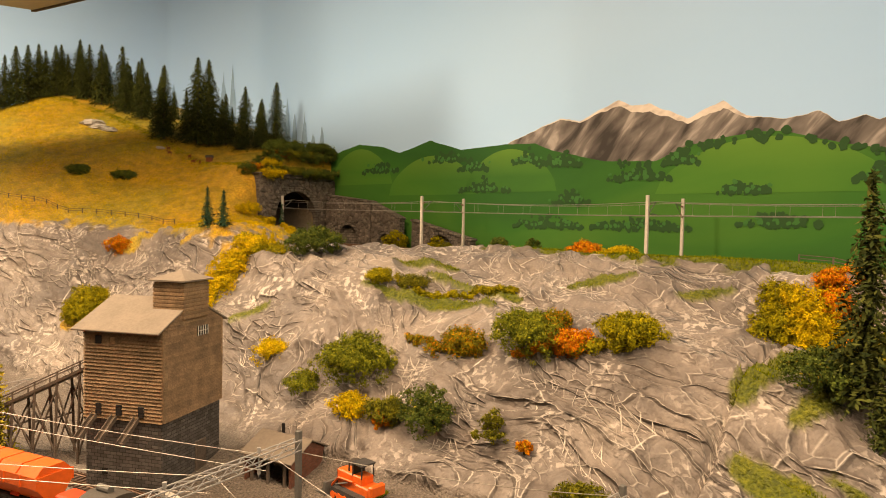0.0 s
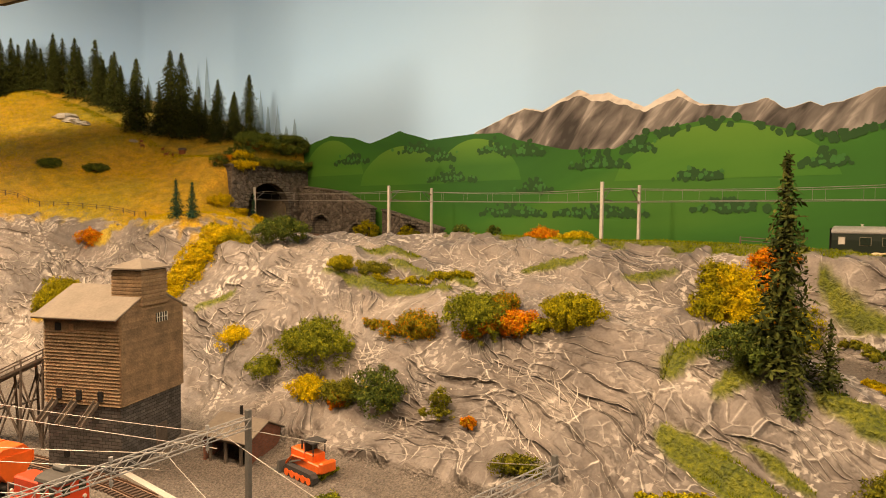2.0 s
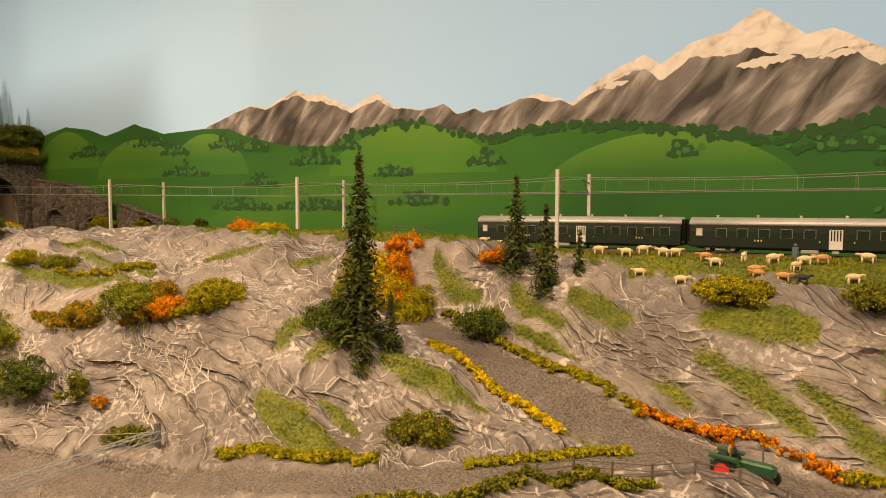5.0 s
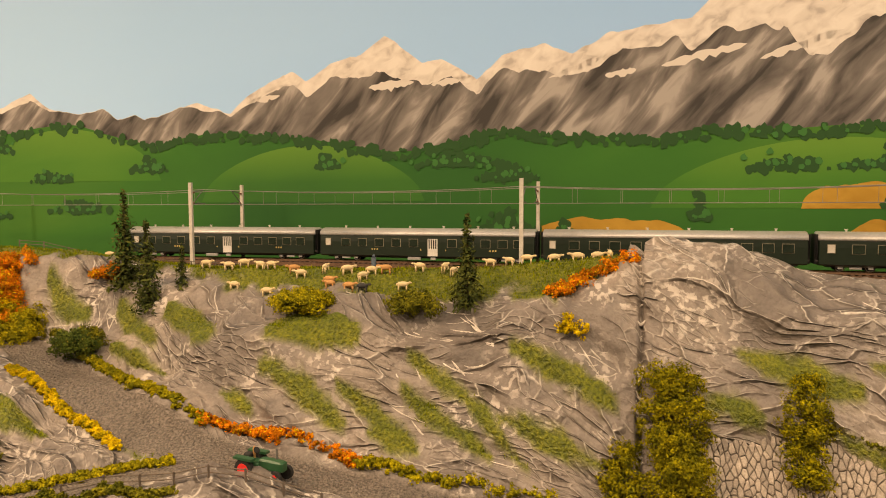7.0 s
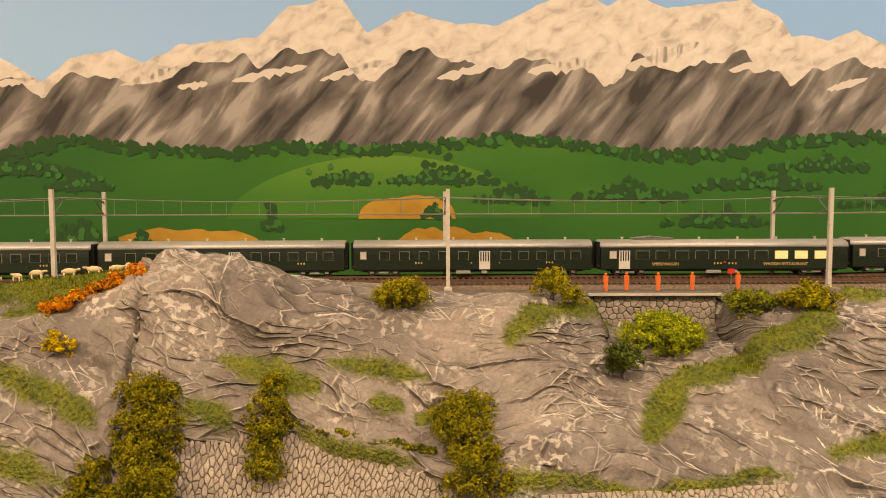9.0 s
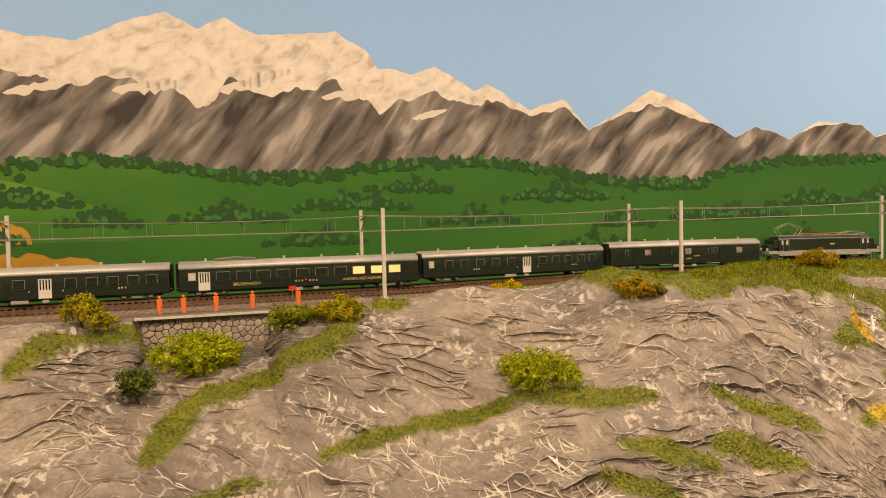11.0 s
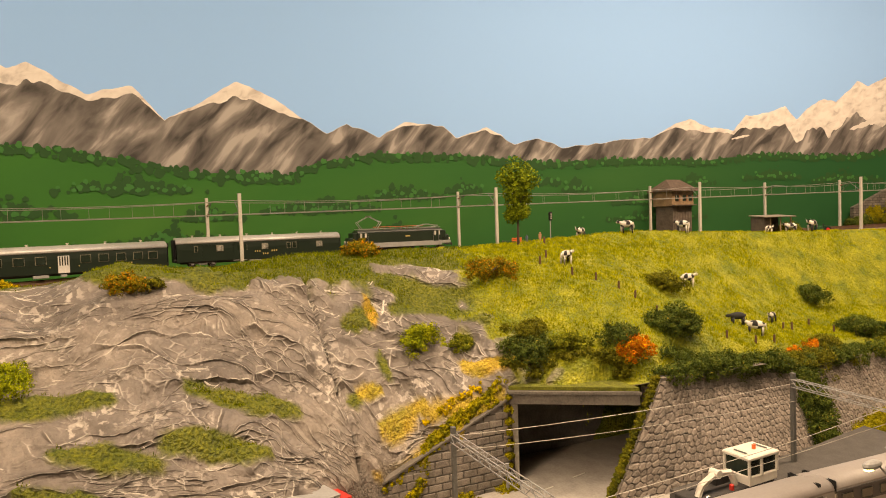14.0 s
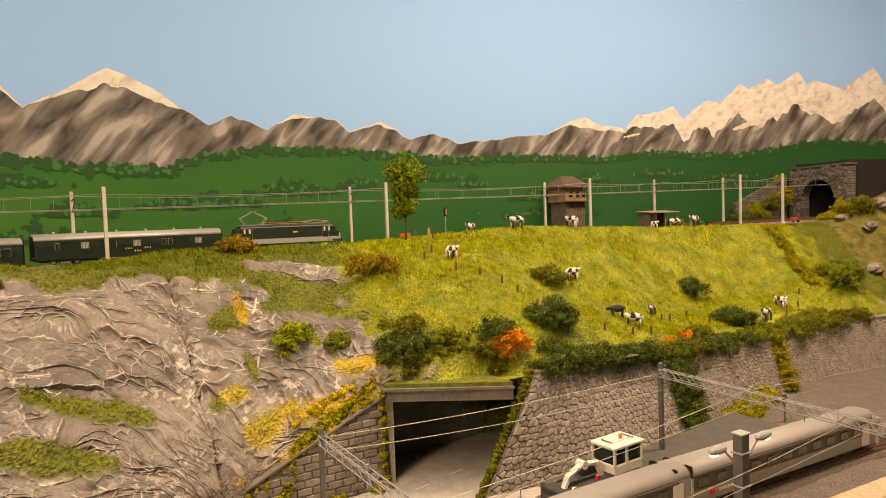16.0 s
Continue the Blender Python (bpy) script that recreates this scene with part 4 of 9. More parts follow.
    dry_grain = ramp_node(noise_node(140, 4, 0.3).outputs["Fac"], (0.52, (0, 0, 0)), (0.59, (1, 1, 1)))
    dry_area = ramp_node(noise_node(15, 5, 0.6, shift.outputs[0]).outputs["Fac"], (0.49, (0, 0, 0)), (0.64, (0.9, 0.9, 0.9)))
    broken = ramp_node(noise_node(80, 3, 0.2).outputs["Fac"], (0.38, (0.0, 0.0, 0.0)), (0.50, (1, 1, 1)))
    crests = math_node("MAXIMUM", crest_1, math_node("MAXIMUM", math_node("MULTIPLY", crest_2, 0.85), math_node("MULTIPLY", crest_3, 0.55)))
    creases = math_node("MULTIPLY", crests, broken.outputs["Color"])
    rock = mix_node(math_node("MULTIPLY", dry_grain.outputs["Color"], dry_area.outputs["Color"]), rock, (0.50, 0.455, 0.40))
    rock = mix_node(math_node("MULTIPLY", creases, 0.82), rock, (0.74, 0.69, 0.61))
    # flock: short fibre mats
    tuft = noise_node(300, 4)
    broad = noise_node(40, 6)
    g1 = ramp_node(tuft.outputs["Fac"], (0.3, (0.052, 0.072, 0.004)), (0.7, (0.195, 0.220, 0.010)))
    g2 = ramp_node(broad.outputs["Fac"], (0.35, (0.75, 0.78, 0.7)), (0.65, (1.2, 1.1, 1.0)))
    grass = mix_node(1.0, g1.outputs["Color"], g2.outputs["Color"], "MULTIPLY")
    y1 = ramp_node(tuft.outputs["Fac"], (0.3, (0.30, 0.195, 0.012)), (0.7, (0.66, 0.48, 0.04)))
    y2 = ramp_node(broad.outputs["Fac"], (0.36, (0.70, 0.76, 0.66)), (0.62, (1.22, 1.16, 1.05)))
    straw = mix_node(1.0, y1.outputs["Color"], y2.outputs["Color"], "MULTIPLY")
    hue = ramp_node(noise_node(5, 4, 0.3).outputs["Fac"], (0.38, (0.86, 0.98, 1.1)), (0.62, (1.08, 0.93, 0.75)))
    straw = mix_node(0.9, straw, hue.outputs["Color"], "MULTIPLY")
    m1 = ramp_node(tuft.outputs["Fac"], (0.3, (0.165, 0.185, 0.007)), (0.7, (0.37, 0.385, 0.016)))
    g3 = ramp_node(noise_node(34, 7, 0.4).outputs["Fac"], (0.36, (0.52, 0.64, 0.6)), (0.62, (1.22, 1.15, 1.0)))
    lush = mix_node(1.0, m1.outputs["Color"], g3.outputs["Color"], "MULTIPLY")
    s1 = ramp_node(noise_node(500, 3).outputs["Fac"], (0.3, (0.070, 0.060, 0.050)), (0.7, (0.245, 0.21, 0.172)))
    stones = mix_node(0.6, s1.outputs["Color"], ramp_node(noise_node(30, 4).outputs["Fac"], (0.3, (0.7, 0.7, 0.7)), (0.7, (1.1, 1.1, 1.1))).outputs["Color"], "MULTIPLY")
    col = mix_node(sep.outputs["Red"], rock, grass)
    col = mix_node(sep.outputs["Green"], col, straw)
    col = mix_node(sep.outputs["Blue"], col, stones)
    mea = N("ShaderNodeAttribute")
    mea.attribute_name = "meadow"
    col = mix_node(mea.outputs["Fac"], col, lush)
    Lk(col, b.inputs["Base Color"])
    bare_rock = math_node("SUBTRACT", 1.0, math_node("MAXIMUM", math_node("MAXIMUM", sep.outputs["Red"], sep.outputs["Green"]), math_node("MAXIMUM", sep.outputs["Blue"], mea.outputs["Fac"])))
    h = math_node("ADD", math_node("MULTIPLY", rise_1, 0.60), math_node("ADD", math_node("MULTIPLY", rise_2, 0.40), math_node("MULTIPLY", rise_3, 0.18)))
    h = math_node("ADD", h, math_node("ADD", math_node("MULTIPLY", noise_node(30, 4, 0.4, shift.outputs[0]).outputs["Fac"], 0.55), math_node("MULTIPLY", dry_grain.outputs["Color"], 0.03)))
    h = math_node("MULTIPLY", h, bare_rock)
    h = math_node("ADD", h, math_node("MULTIPLY", math_node("MULTIPLY", tuft.outputs["Fac"], 0.55), math_node("SUBTRACT", 1.08, bare_rock)))
    bp = N("ShaderNodeBump")
    bp.inputs["Strength"].default_value, bp.inputs["Distance"].default_value = 1.0, 0.0100
    Lk(h, bp.inputs["Height"])
    Lk(bp.outputs["Normal"], b.inputs["Normal"])
    return m


def grid_mesh(name, points, mat, drop=None):
    r, c = points.shape[:2]
    me = bpy.data.meshes.new(name)
    idx = np.arange(r * c).reshape(r, c)
    quads = np.stack([idx[:-1, :-1], idx[:-1, 1:], idx[1:, 1:], idx[1:, :-1]], -1).reshape(-1, 4)
    if drop is not None:
        quads = quads[~drop[:-1, :-1].ravel()]
    me.vertices.add(r * c)
    me.vertices.foreach_set("co", points.reshape(-1).astype(np.float32))
    me.loops.add(quads.size)
    me.loops.foreach_set("vertex_index", quads.reshape(-1).astype(np.int32))
    me.polygons.add(len(quads))
    me.polygons.foreach_set("loop_start", np.arange(0, quads.size, 4, dtype=np.int32))
    me.polygons.foreach_set("use_smooth", np.ones(len(quads), bool))
    me.update(calc_edges=True)
    me.materials.append(mat)
    return me


def dress(me, rows, cols):
    """Writes the cover and the run of the folds onto a sheet of ground."""
    cut = np.ix_(rows, cols)
    layer = me.color_attributes.new("cover", "FLOAT_COLOR", "POINT")
    layer.data.foreach_set("color", np.stack([green, ochre, gravel, np.ones_like(green)], -1)[cut].reshape(-1).astype(np.float32))
    layer = me.attributes.new("meadow", "FLOAT", "POINT")
    layer.data.foreach_set("value", (meadow * (1 - gravel))[cut].reshape(-1).astype(np.float32))
    layer = me.attributes.new("fold_direction", "FLOAT_VECTOR", "POINT")
    layer.data.foreach_set("vector", np.stack([ALONG, ACROSS, 0 * ALONG], -1)[cut].reshape(-1).astype(np.float32))


# the tracks run on under the wooded hill: the ground is level there and the hilltop spans it
bore = (SS > -1.95) & (SS < -1.745) & (np.abs(DD) < 0.066)
hill_rows, hill_cols = np.where((GRID_S > -1.97) & (GRID_S < -1.757))[0], np.where(np.abs(GRID_D) < 0.08)[0]
rock_and_flock = ground_material()
crown_of_hill = P[np.ix_(hill_rows, hill_cols)] + np.array((0, 0, 0.0006))
crown_of_hill[..., 2] = np.maximum(crown_of_hill[..., 2], 1.496)
hilltop = grid_mesh("hilltop", crown_of_hill, rock_and_flock)
dress(hilltop, hill_rows, hill_cols)
ochre[bore], gravel[bore] = 0, 1
P[bore, 2] = bed(SS[bore]) - 0.002
# likewise the road passes under the meadow
mouth_line = np.minimum(.398 + (SS - 1.549) * .60, .458)
under_road = (SS > 1.553) & (SS < 1.88) & (DD > .316) & (DD < np.where(SS < 1.69, mouth_line + .03, .452))
span_rows, span_cols = np.where((GRID_S > 1.545) & (GRID_S < 1.895))[0], np.where((GRID_D > .285) & (GRID_D < .48))[0]
span = np.ix_(span_rows, span_cols)
lid = P[span].copy()
lid[..., 2] = np.maximum(lid[..., 2], 1.2125) + 0.0006
meadow_lid = grid_mesh("meadow_over_road", lid, rock_and_flock, (DD > mouth_line - .002)[span])
dress(meadow_lid, span_rows, span_cols)
tagged(new("meadow_over_road", meadow_lid), "green flocked meadow over the road underpass", "landscape", kind="structure")
P[under_road, 2] = 1.098
every, keep = np.arange(len(GRID_S)), np.where(GRID_D <= 1.05)[0]
land = grid_mesh("ground", P[:, keep], rock_and_flock)
dress(land, every, keep)
tagged(new("hilltop", hilltop), "golden flocked hilltop over the tunnel mouth", "landscape", kind="structure")
ground = new("ground", land)
tagged(ground, "model railway landscape of grey painted plaster rock with flocked grass", "landscape", kind="structure")


def surface(s, d):
    """Height of the finished ground, with its relief."""
    s, d = np.broadcast_arrays(np.asarray(s, float), np.asarray(d, float))
    i = np.clip(np.searchsorted(GRID_S, s) - 1, 0, len(GRID_S) - 2)
    j = np.clip(np.searchsorted(GRID_D, d) - 1, 0, len(GRID_D) - 2)
    u, v = np.clip((s - GRID_S[i]) / (GRID_S[i + 1] - GRID_S[i]), 0, 1), np.clip((d - GRID_D[j]) / (GRID_D[j + 1] - GRID_D[j]), 0, 1)
    return GROUND[i, j] * (1 - u) * (1 - v) + GROUND[i + 1, j] * u * (1 - v) + GROUND[i, j + 1] * (1 - u) * v + GROUND[i + 1, j + 1] * u * v


def plaster_creases(count, seed):
    """The raised wrinkles of the crumpled plaster skin: thin crooked ridges running down and along the folds."""
    r = np.random.default_rng(seed)
    weight = (bare * (1 - lined) * (DD > .095) * (DD < np.where(SS > 1.34, .385, .56)) * (ZZ > 1.14)) * np.gradient(GRID_S)[:, None] * np.gradient(GRID_D)[None] * np.minimum(2.2, np.sqrt(1 + (np.gradient(ZZ, axis=1) / np.gradient(GRID_D)[None]) ** 2))
    pick = r.choice(weight.size, count, p=(weight / weight.sum()).ravel())
    i, j = np.unravel_index(pick, weight.shape)
    s, d = GRID_S[i] + r.uniform(-.002, .002, count), GRID_D[j] + r.uniform(-.0015, .0015, count)
    steps, stride = 15, r.uniform(.0016, .0052, count)
    size = r.uniform(.00028, .00074, count)
    way = r.choice([0.0, 0.0, 0.35, 0.8, -0.45], count) + r.normal(0, .15, count)
    bend = r.normal(0, .03, count)
    me_v, me_f = [], []
    rows, widths = [], []
    for k in range(steps):
        z = surface(s, d)
        fall = (height(s, d + .006) - height(s, d - .006)) / .012
        rows.append(np.c_[plan(s, d), z])
        gi, gj = np.clip(np.searchsorted(GRID_S, s), 0, len(GRID_S) - 1), np.clip(np.searchsorted(GRID_D, d), 0, len(GRID_D) - 1)
        widths.append(size * np.clip(bare[gi, gj] * (1 - lined[gi, gj]) * 1.5 - .3, 0, 1) * ((s < 1.36) | (d < .385)) * np.interp(s, [-.30, .15], [.72, 1.0]) * np.clip(np.abs(fall) * 1.15, .30, 1) * np.interp(d, [.30, .42], [1.0, .65]) * math.sin(math.pi * (k + .4) / (steps - .2)) ** .5 * r.uniform(.6, 1.3, count))
        swing_of = 1.5 * (value_noise(s * 4, d * 4, 51) - .5) + .40
        bend = bend * .6 + r.normal(0, .06, count)
        way = way + bend
        angle = swing_of + way
        s = s + np.cos(angle) * stride
        d = np.clip(d + np.sin(angle) * stride / np.sqrt(1 + fall ** 2), .09, .62)
    P3, W3 = np.array(rows), np.array(widths)
    run = np.gradient(P3, axis=0)
    run /= np.linalg.norm(run, axis=2, keepdims=True) + 1e-9
    up = np.array((-.35, -.45, .82))
    across = np.cross(run, up)
    across /= np.linalg.norm(across, axis=2, keepdims=True) + 1e-9
    lift = np.cross(across, run)
    w = W3[..., None]
    ring = np.stack([P3 - across * w * 2.4 - lift * .0006, P3 - across * w * .5 + lift * w * 1.5, P3 + across * w * .5 + lift * w * 1.3, P3 + across * w * 1.9 - lift * .0006], 2)
    verts = ring.transpose(1, 0, 2, 3).reshape(-1, 3)
    base = (np.arange(count) * steps * 4)[:, None, None]
    a = np.arange(steps - 1)[None, :, None] * 4 + np.arange(3)[None, None, :] + base
    quads = np.stack([a, a + 1, a + 5, a + 4], -1).reshape(-1, 4)
    me = bpy.data.meshes.new("plaster_creases")
    me.vertices.add(len(verts))
    me.vertices.foreach_set("co", verts.reshape(-1).astype(np.float32))
    me.loops.add(quads.size)
    me.loops.foreach_set("vertex_index", quads.reshape(-1).astype(np.int32))
    me.polygons.add(len(quads))
    me.polygons.foreach_set("loop_start", np.arange(0, quads.size, 4, dtype=np.int32))
    me.update(calc_edges=True)
    me.materials.append(material("dry_brushed_crease", (0.44, 0.40, 0.345), 0.55, vary=0.35, grain=40, bump=0.2, second=(0.72, 0.67, 0.59)))
    tagged(new("plaster_creases", me), "pale dry-brushed wrinkles standing up from the grey plaster rock", "rock relief", kind="stuff")


plaster_creases(4500, 8)

# ---- vegetation: foam and flock shrubs, firs, tufts ----
def fleck_mesh(name, centre, normal, size, mat, seed=0, long=1.0):
    """Thousands of small leaf flecks, each a crooked four-cornered scrap, on the points given."""
    r = np.random.default_rng(seed)
    k = len(centre)
    n = normal + r.normal(0, 0.55, (k, 3))
    n /= np.linalg.norm(n, axis=1)[:, None] + 1e-9
    a = np.cross(n, r.normal(0, 1, (k, 3)))
    a /= np.linalg.norm(a, axis=1)[:, None] + 1e-9
    b = np.cross(n, a)
    sz = (size * r.uniform(0.6, 1.35, k))[:, None]
    pts = np.stack([centre - a * sz * long, centre - b * sz * 0.55, centre + a * sz * long + n * sz * 0.25, centre + b * sz * 0.55], 1).reshape(-1, 3)
    me = bpy.data.meshes.new(name)
    me.vertices.add(4 * k)
    me.vertices.foreach_set("co", pts.reshape(-1).astype(np.float32))
    me.loops.add(4 * k)
    me.loops.foreach_set("vertex_index", np.arange(4 * k, dtype=np.int32))
    me.polygons.add(k)
    me.polygons.foreach_set("loop_start", np.arange(0, 4 * k, 4, dtype=np.int32))
    me.update(calc_edges=True)
    me.materials.append(mat)
    return me


olive = leafy("olive_foam", (0.060, 0.062, 0.008), (0.19, 0.185, 0.020))
deep_green = leafy("deep_green_foam", (0.030, 0.048, 0.010), (0.105, 0.135, 0.026), (0.20, 0.17, 0.03), 0.05)
leaf_green = leafy("leaf_green_foam", (0.066, 0.084, 0.010), (0.235, 0.245, 0.026))
spring_green = leafy("spring_green_foam", (0.125, 0.155, 0.011), (0.36, 0.39, 0.030))
moss_yellow = leafy("moss_yellow_foam", (0.13, 0.120, 0.008), (0.34, 0.30, 0.024))
yellow = leafy("yellow_foam", (0.32, 0.225, 0.012), (0.60, 0.465, 0.030))
orange = leafy("orange_foam", (0.33, 0.095, 0.008), (0.62, 0.22, 0.018), (0.55, 0.40, 0.03), 0.12)
mixed = leafy("autumn_foam", (0.085, 0.085, 0.010), (0.28, 0.22, 0.02), (0.50, 0.20, 0.015), 0.16)
fir_green = leafy("fir_green_needles", (0.016, 0.026, 0.007), (0.080, 0.090, 0.022))
blue_fir = leafy("blue_green_needles", (0.012, 0.035, 0.022), (0.040, 0.085, 0.050))
pale_fir = leafy("pale_larch_needles", (0.16, 0.15, 0.02), (0.36, 0.31, 0.05))
grass_fibre = leafy("green_static_grass", (0.065, 0.085, 0.005), (0.21, 0.235, 0.011))
straw_fibre = leafy("straw_static_grass", (0.32, 0.22, 0.012), (0.62, 0.47, 0.035))
meadow_fibre = leafy("meadow_static_grass", (0.21, 0.225, 0.010), (0.40, 0.405, 0.018))
bark = material("bark", (0.07, 0.05, 0.035), 0.95, vary=0.4, grain=200, bump=0.5)
SHRUBS = 0


def shrub(points, width, tall, mat, label, size=0.0012, density=1.0):
    """A low foam shrub made of lobes along a line of world points; each lobe carries knots of leaf flecks with dark gaps between them."""
    global SHRUBS
    SHRUBS += 1
    r = np.random.default_rng(SHRUBS)
    centre, normal = [], []
    base = Vector(points[len(points) // 2])
    single = len(points) <= 2
    tall, width = tall * 1.08, width * (1.12 if len(points) <= 2 else 1.0)
    q = np.array(points)
    steep = len(q) > 3 and np.ptp(q[:, 2]) > 0.6 * np.hypot(np.ptp(q[:, 0]), np.ptp(q[:, 1]))
    for x, y, z in points:
        for _ in range(15 if single else 10 if steep else 4):
            rx = width / 2 * (r.uniform(0.20, 0.46) if single else r.uniform(0.30, 0.66))
            rz = rx * r.uniform(0.8, 1.3) if steep else min(rx * 0.95, tall * 0.55) * r.uniform(0.75, 1.15)
            az, far = r.uniform(0, 6.28), (width / 2 - rx) * math.sqrt(r.uniform(0, 1)) if single else width * 0.36 * math.sqrt(r.uniform(0, 1))
            dome = 1 - 0.75 * (far / (width / 2)) ** 2
            c = np.array([x + far * math.cos(az), y + far * math.sin(az), z + max(0.2 * rz, (tall * dome - rz) * r.uniform(0.5, 1.0))])
            knots = int(max(5, 2.4 * (rx / 0.0042) ** 2 * density))
            v = r.normal(0, 1, (knots, 3))
            v[:, 2] = np.abs(v[:, 2]) * np.where(r.uniform(0, 1, knots) < 0.75, 1, -1)
            v /= np.linalg.norm(v, axis=1)[:, None]
            heart = c + v * np.array([rx, rx, rz]) * r.uniform(0.62, 1.10, (knots, 1))
            per = 34
            w = r.normal(0, 1, (knots, per, 3))
            w /= np.linalg.norm(w, axis=2)[..., None]
            ball = np.minimum(0.0044, rx * 0.5) * r.uniform(0.7, 1.25, (knots, 1, 1))
            centre.append((heart[:, None] + w * ball * r.uniform(0.55, 1.1, (knots, per, 1))).reshape(-1, 3))
            normal.append((w + 0.5 * v[:, None]).reshape(-1, 3))
    centre, normal = np.vstack(centre), np.vstack(normal)
    ob = thing("shrub", Matrix.Translation(base), label, "shrub", "foam shrubs")
    leaves = new("foliage", fleck_mesh("foliage", centre - np.array(base), normal, size, mat, SHRUBS))
    leaves.parent = ob
    g = Geo()
    for k in range(2):
        g.path([(0.10 * width * math.cos(q + k), 0.10 * width * math.sin(q + k), tall * (0.1 + 0.12 * k + h)) for q, h in ((0, -0.1), (2, .15), (3, .3))], 0.0008)
    part("twig", g, bark, ob)
    return ob


def ground_point(s, d, up=0.0):
    x, y = plan(s, d)
    return (float(x), float(y), float(surface(s, d)) + up)


def shrub_at(s, d, w, h, mat, label):
    return shrub([ground_point(s, d, -0.10 * h)], w, h, mat, label)


def hedge(line, w, h, mat, label):
    """A strip of foam along a line on the ground."""
    q = np.array(line, float)
    k = np.linspace(0, len(q) - 1, 60)
    fine_line = np.array([ground_point(float(np.interp(a, range(len(q)), q[:, 0])), float(np.interp(a, range(len(q)), q[:, 1])), -0.15 * h) for a in k])
    run = np.r_[0, np.cumsum(np.linalg.norm(np.diff(fine_line, axis=0), axis=1))]
    n = max(4, int(run[-1] / (w * 0.32)))
    pts = [tuple(float(np.interp(a, run, fine_line[:, c])) for c in range(3)) for a in np.linspace(0, run[-1], n)]
    return shrub(pts, w, h, mat, label)


L_GREEN, L_DARK, L_YEL, L_OR, L_MIX, L_OL, L_BR = ("leafy green foam shrub rooted on the rock slope", "dark green foam shrub clinging to the rock", "bright yellow foam shrub on the grey rock",
                                                  "rusty orange autumn shrub on the rock", "mixed green and orange autumn shrub", "olive green flocked shrub on the slope", "bright spring-green foam shrub on the ledge")
for row in ((-1.230, 0.448, 0.059, 0.025, yellow, L_YEL), (-1.068, 0.440, 0.106, 0.060, leaf_green, L_GREEN), (-1.128, 0.469, 0.058, 0.026, leaf_green, L_GREEN), (-1.026, 0.483, 0.060, 0.026, yellow, L_YEL),
            (-0.972, 0.474, 0.058, 0.034, olive, L_OL), (-0.966, 0.489, 0.023, 0.022, orange, L_OR), (-0.918, 0.472, 0.065, 0.048, deep_green, L_DARK), (-0.834, 0.465, 0.036, 0.040, olive, L_OL),
            (-0.792, 0.466, 0.015, 0.019, orange, L_OR), (-0.942, 0.383, 0.062, 0.024, mixed, L_MIX), (-0.852, 0.370, 0.090, 0.048, leaf_green, L_GREEN), (-0.840, 0.352, 0.046, 0.025, mixed, L_MIX),
            (-0.810, 0.362, 0.066, 0.019, orange, L_OR), (-0.756, 0.346, 0.085, 0.025, moss_yellow, L_OL), (-1.134, 0.336, 0.050, 0.022, moss_yellow, L_OL), (-1.104, 0.308, 0.060, 0.018, olive, L_OL),
            (-1.344, 0.292, 0.099, 0.046, deep_green, L_MIX), (-1.806, 0.401, 0.068, 0.028, orange, L_OR), (-0.948, 0.104, 0.057, 0.019, orange, L_OR), (-0.894, 0.102, 0.064, 0.016, yellow, L_YEL),
            (-1.098, 0.115, 0.034, 0.016, deep_green, L_DARK), (-1.038, 0.108, 0.026, 0.022, deep_green, L_DARK), (-0.570, 0.347, 0.064, 0.037, deep_green, L_DARK), (-0.450, 0.244, 0.057, 0.027, deep_green, L_DARK),
            (-0.468, 0.174, 0.041, 0.025, orange, L_OR), (-0.714, 0.492, 0.048, 0.020, olive, L_OL), (-0.426, 0.401, 0.067, 0.024, olive, L_OL), (-0.084, 0.188, 0.061, 0.018, olive, L_OL),
            (0.072, 0.191, 0.032, 0.024, yellow, L_YEL), (-0.438, 0.240, 0.035, 0.029, olive, L_OL), (0.378, 0.154, 0.056, 0.038, moss_yellow, L_OL), (0.540, 0.124, 0.056, 0.041, moss_yellow, L_OL)):
    shrub_at(*row)
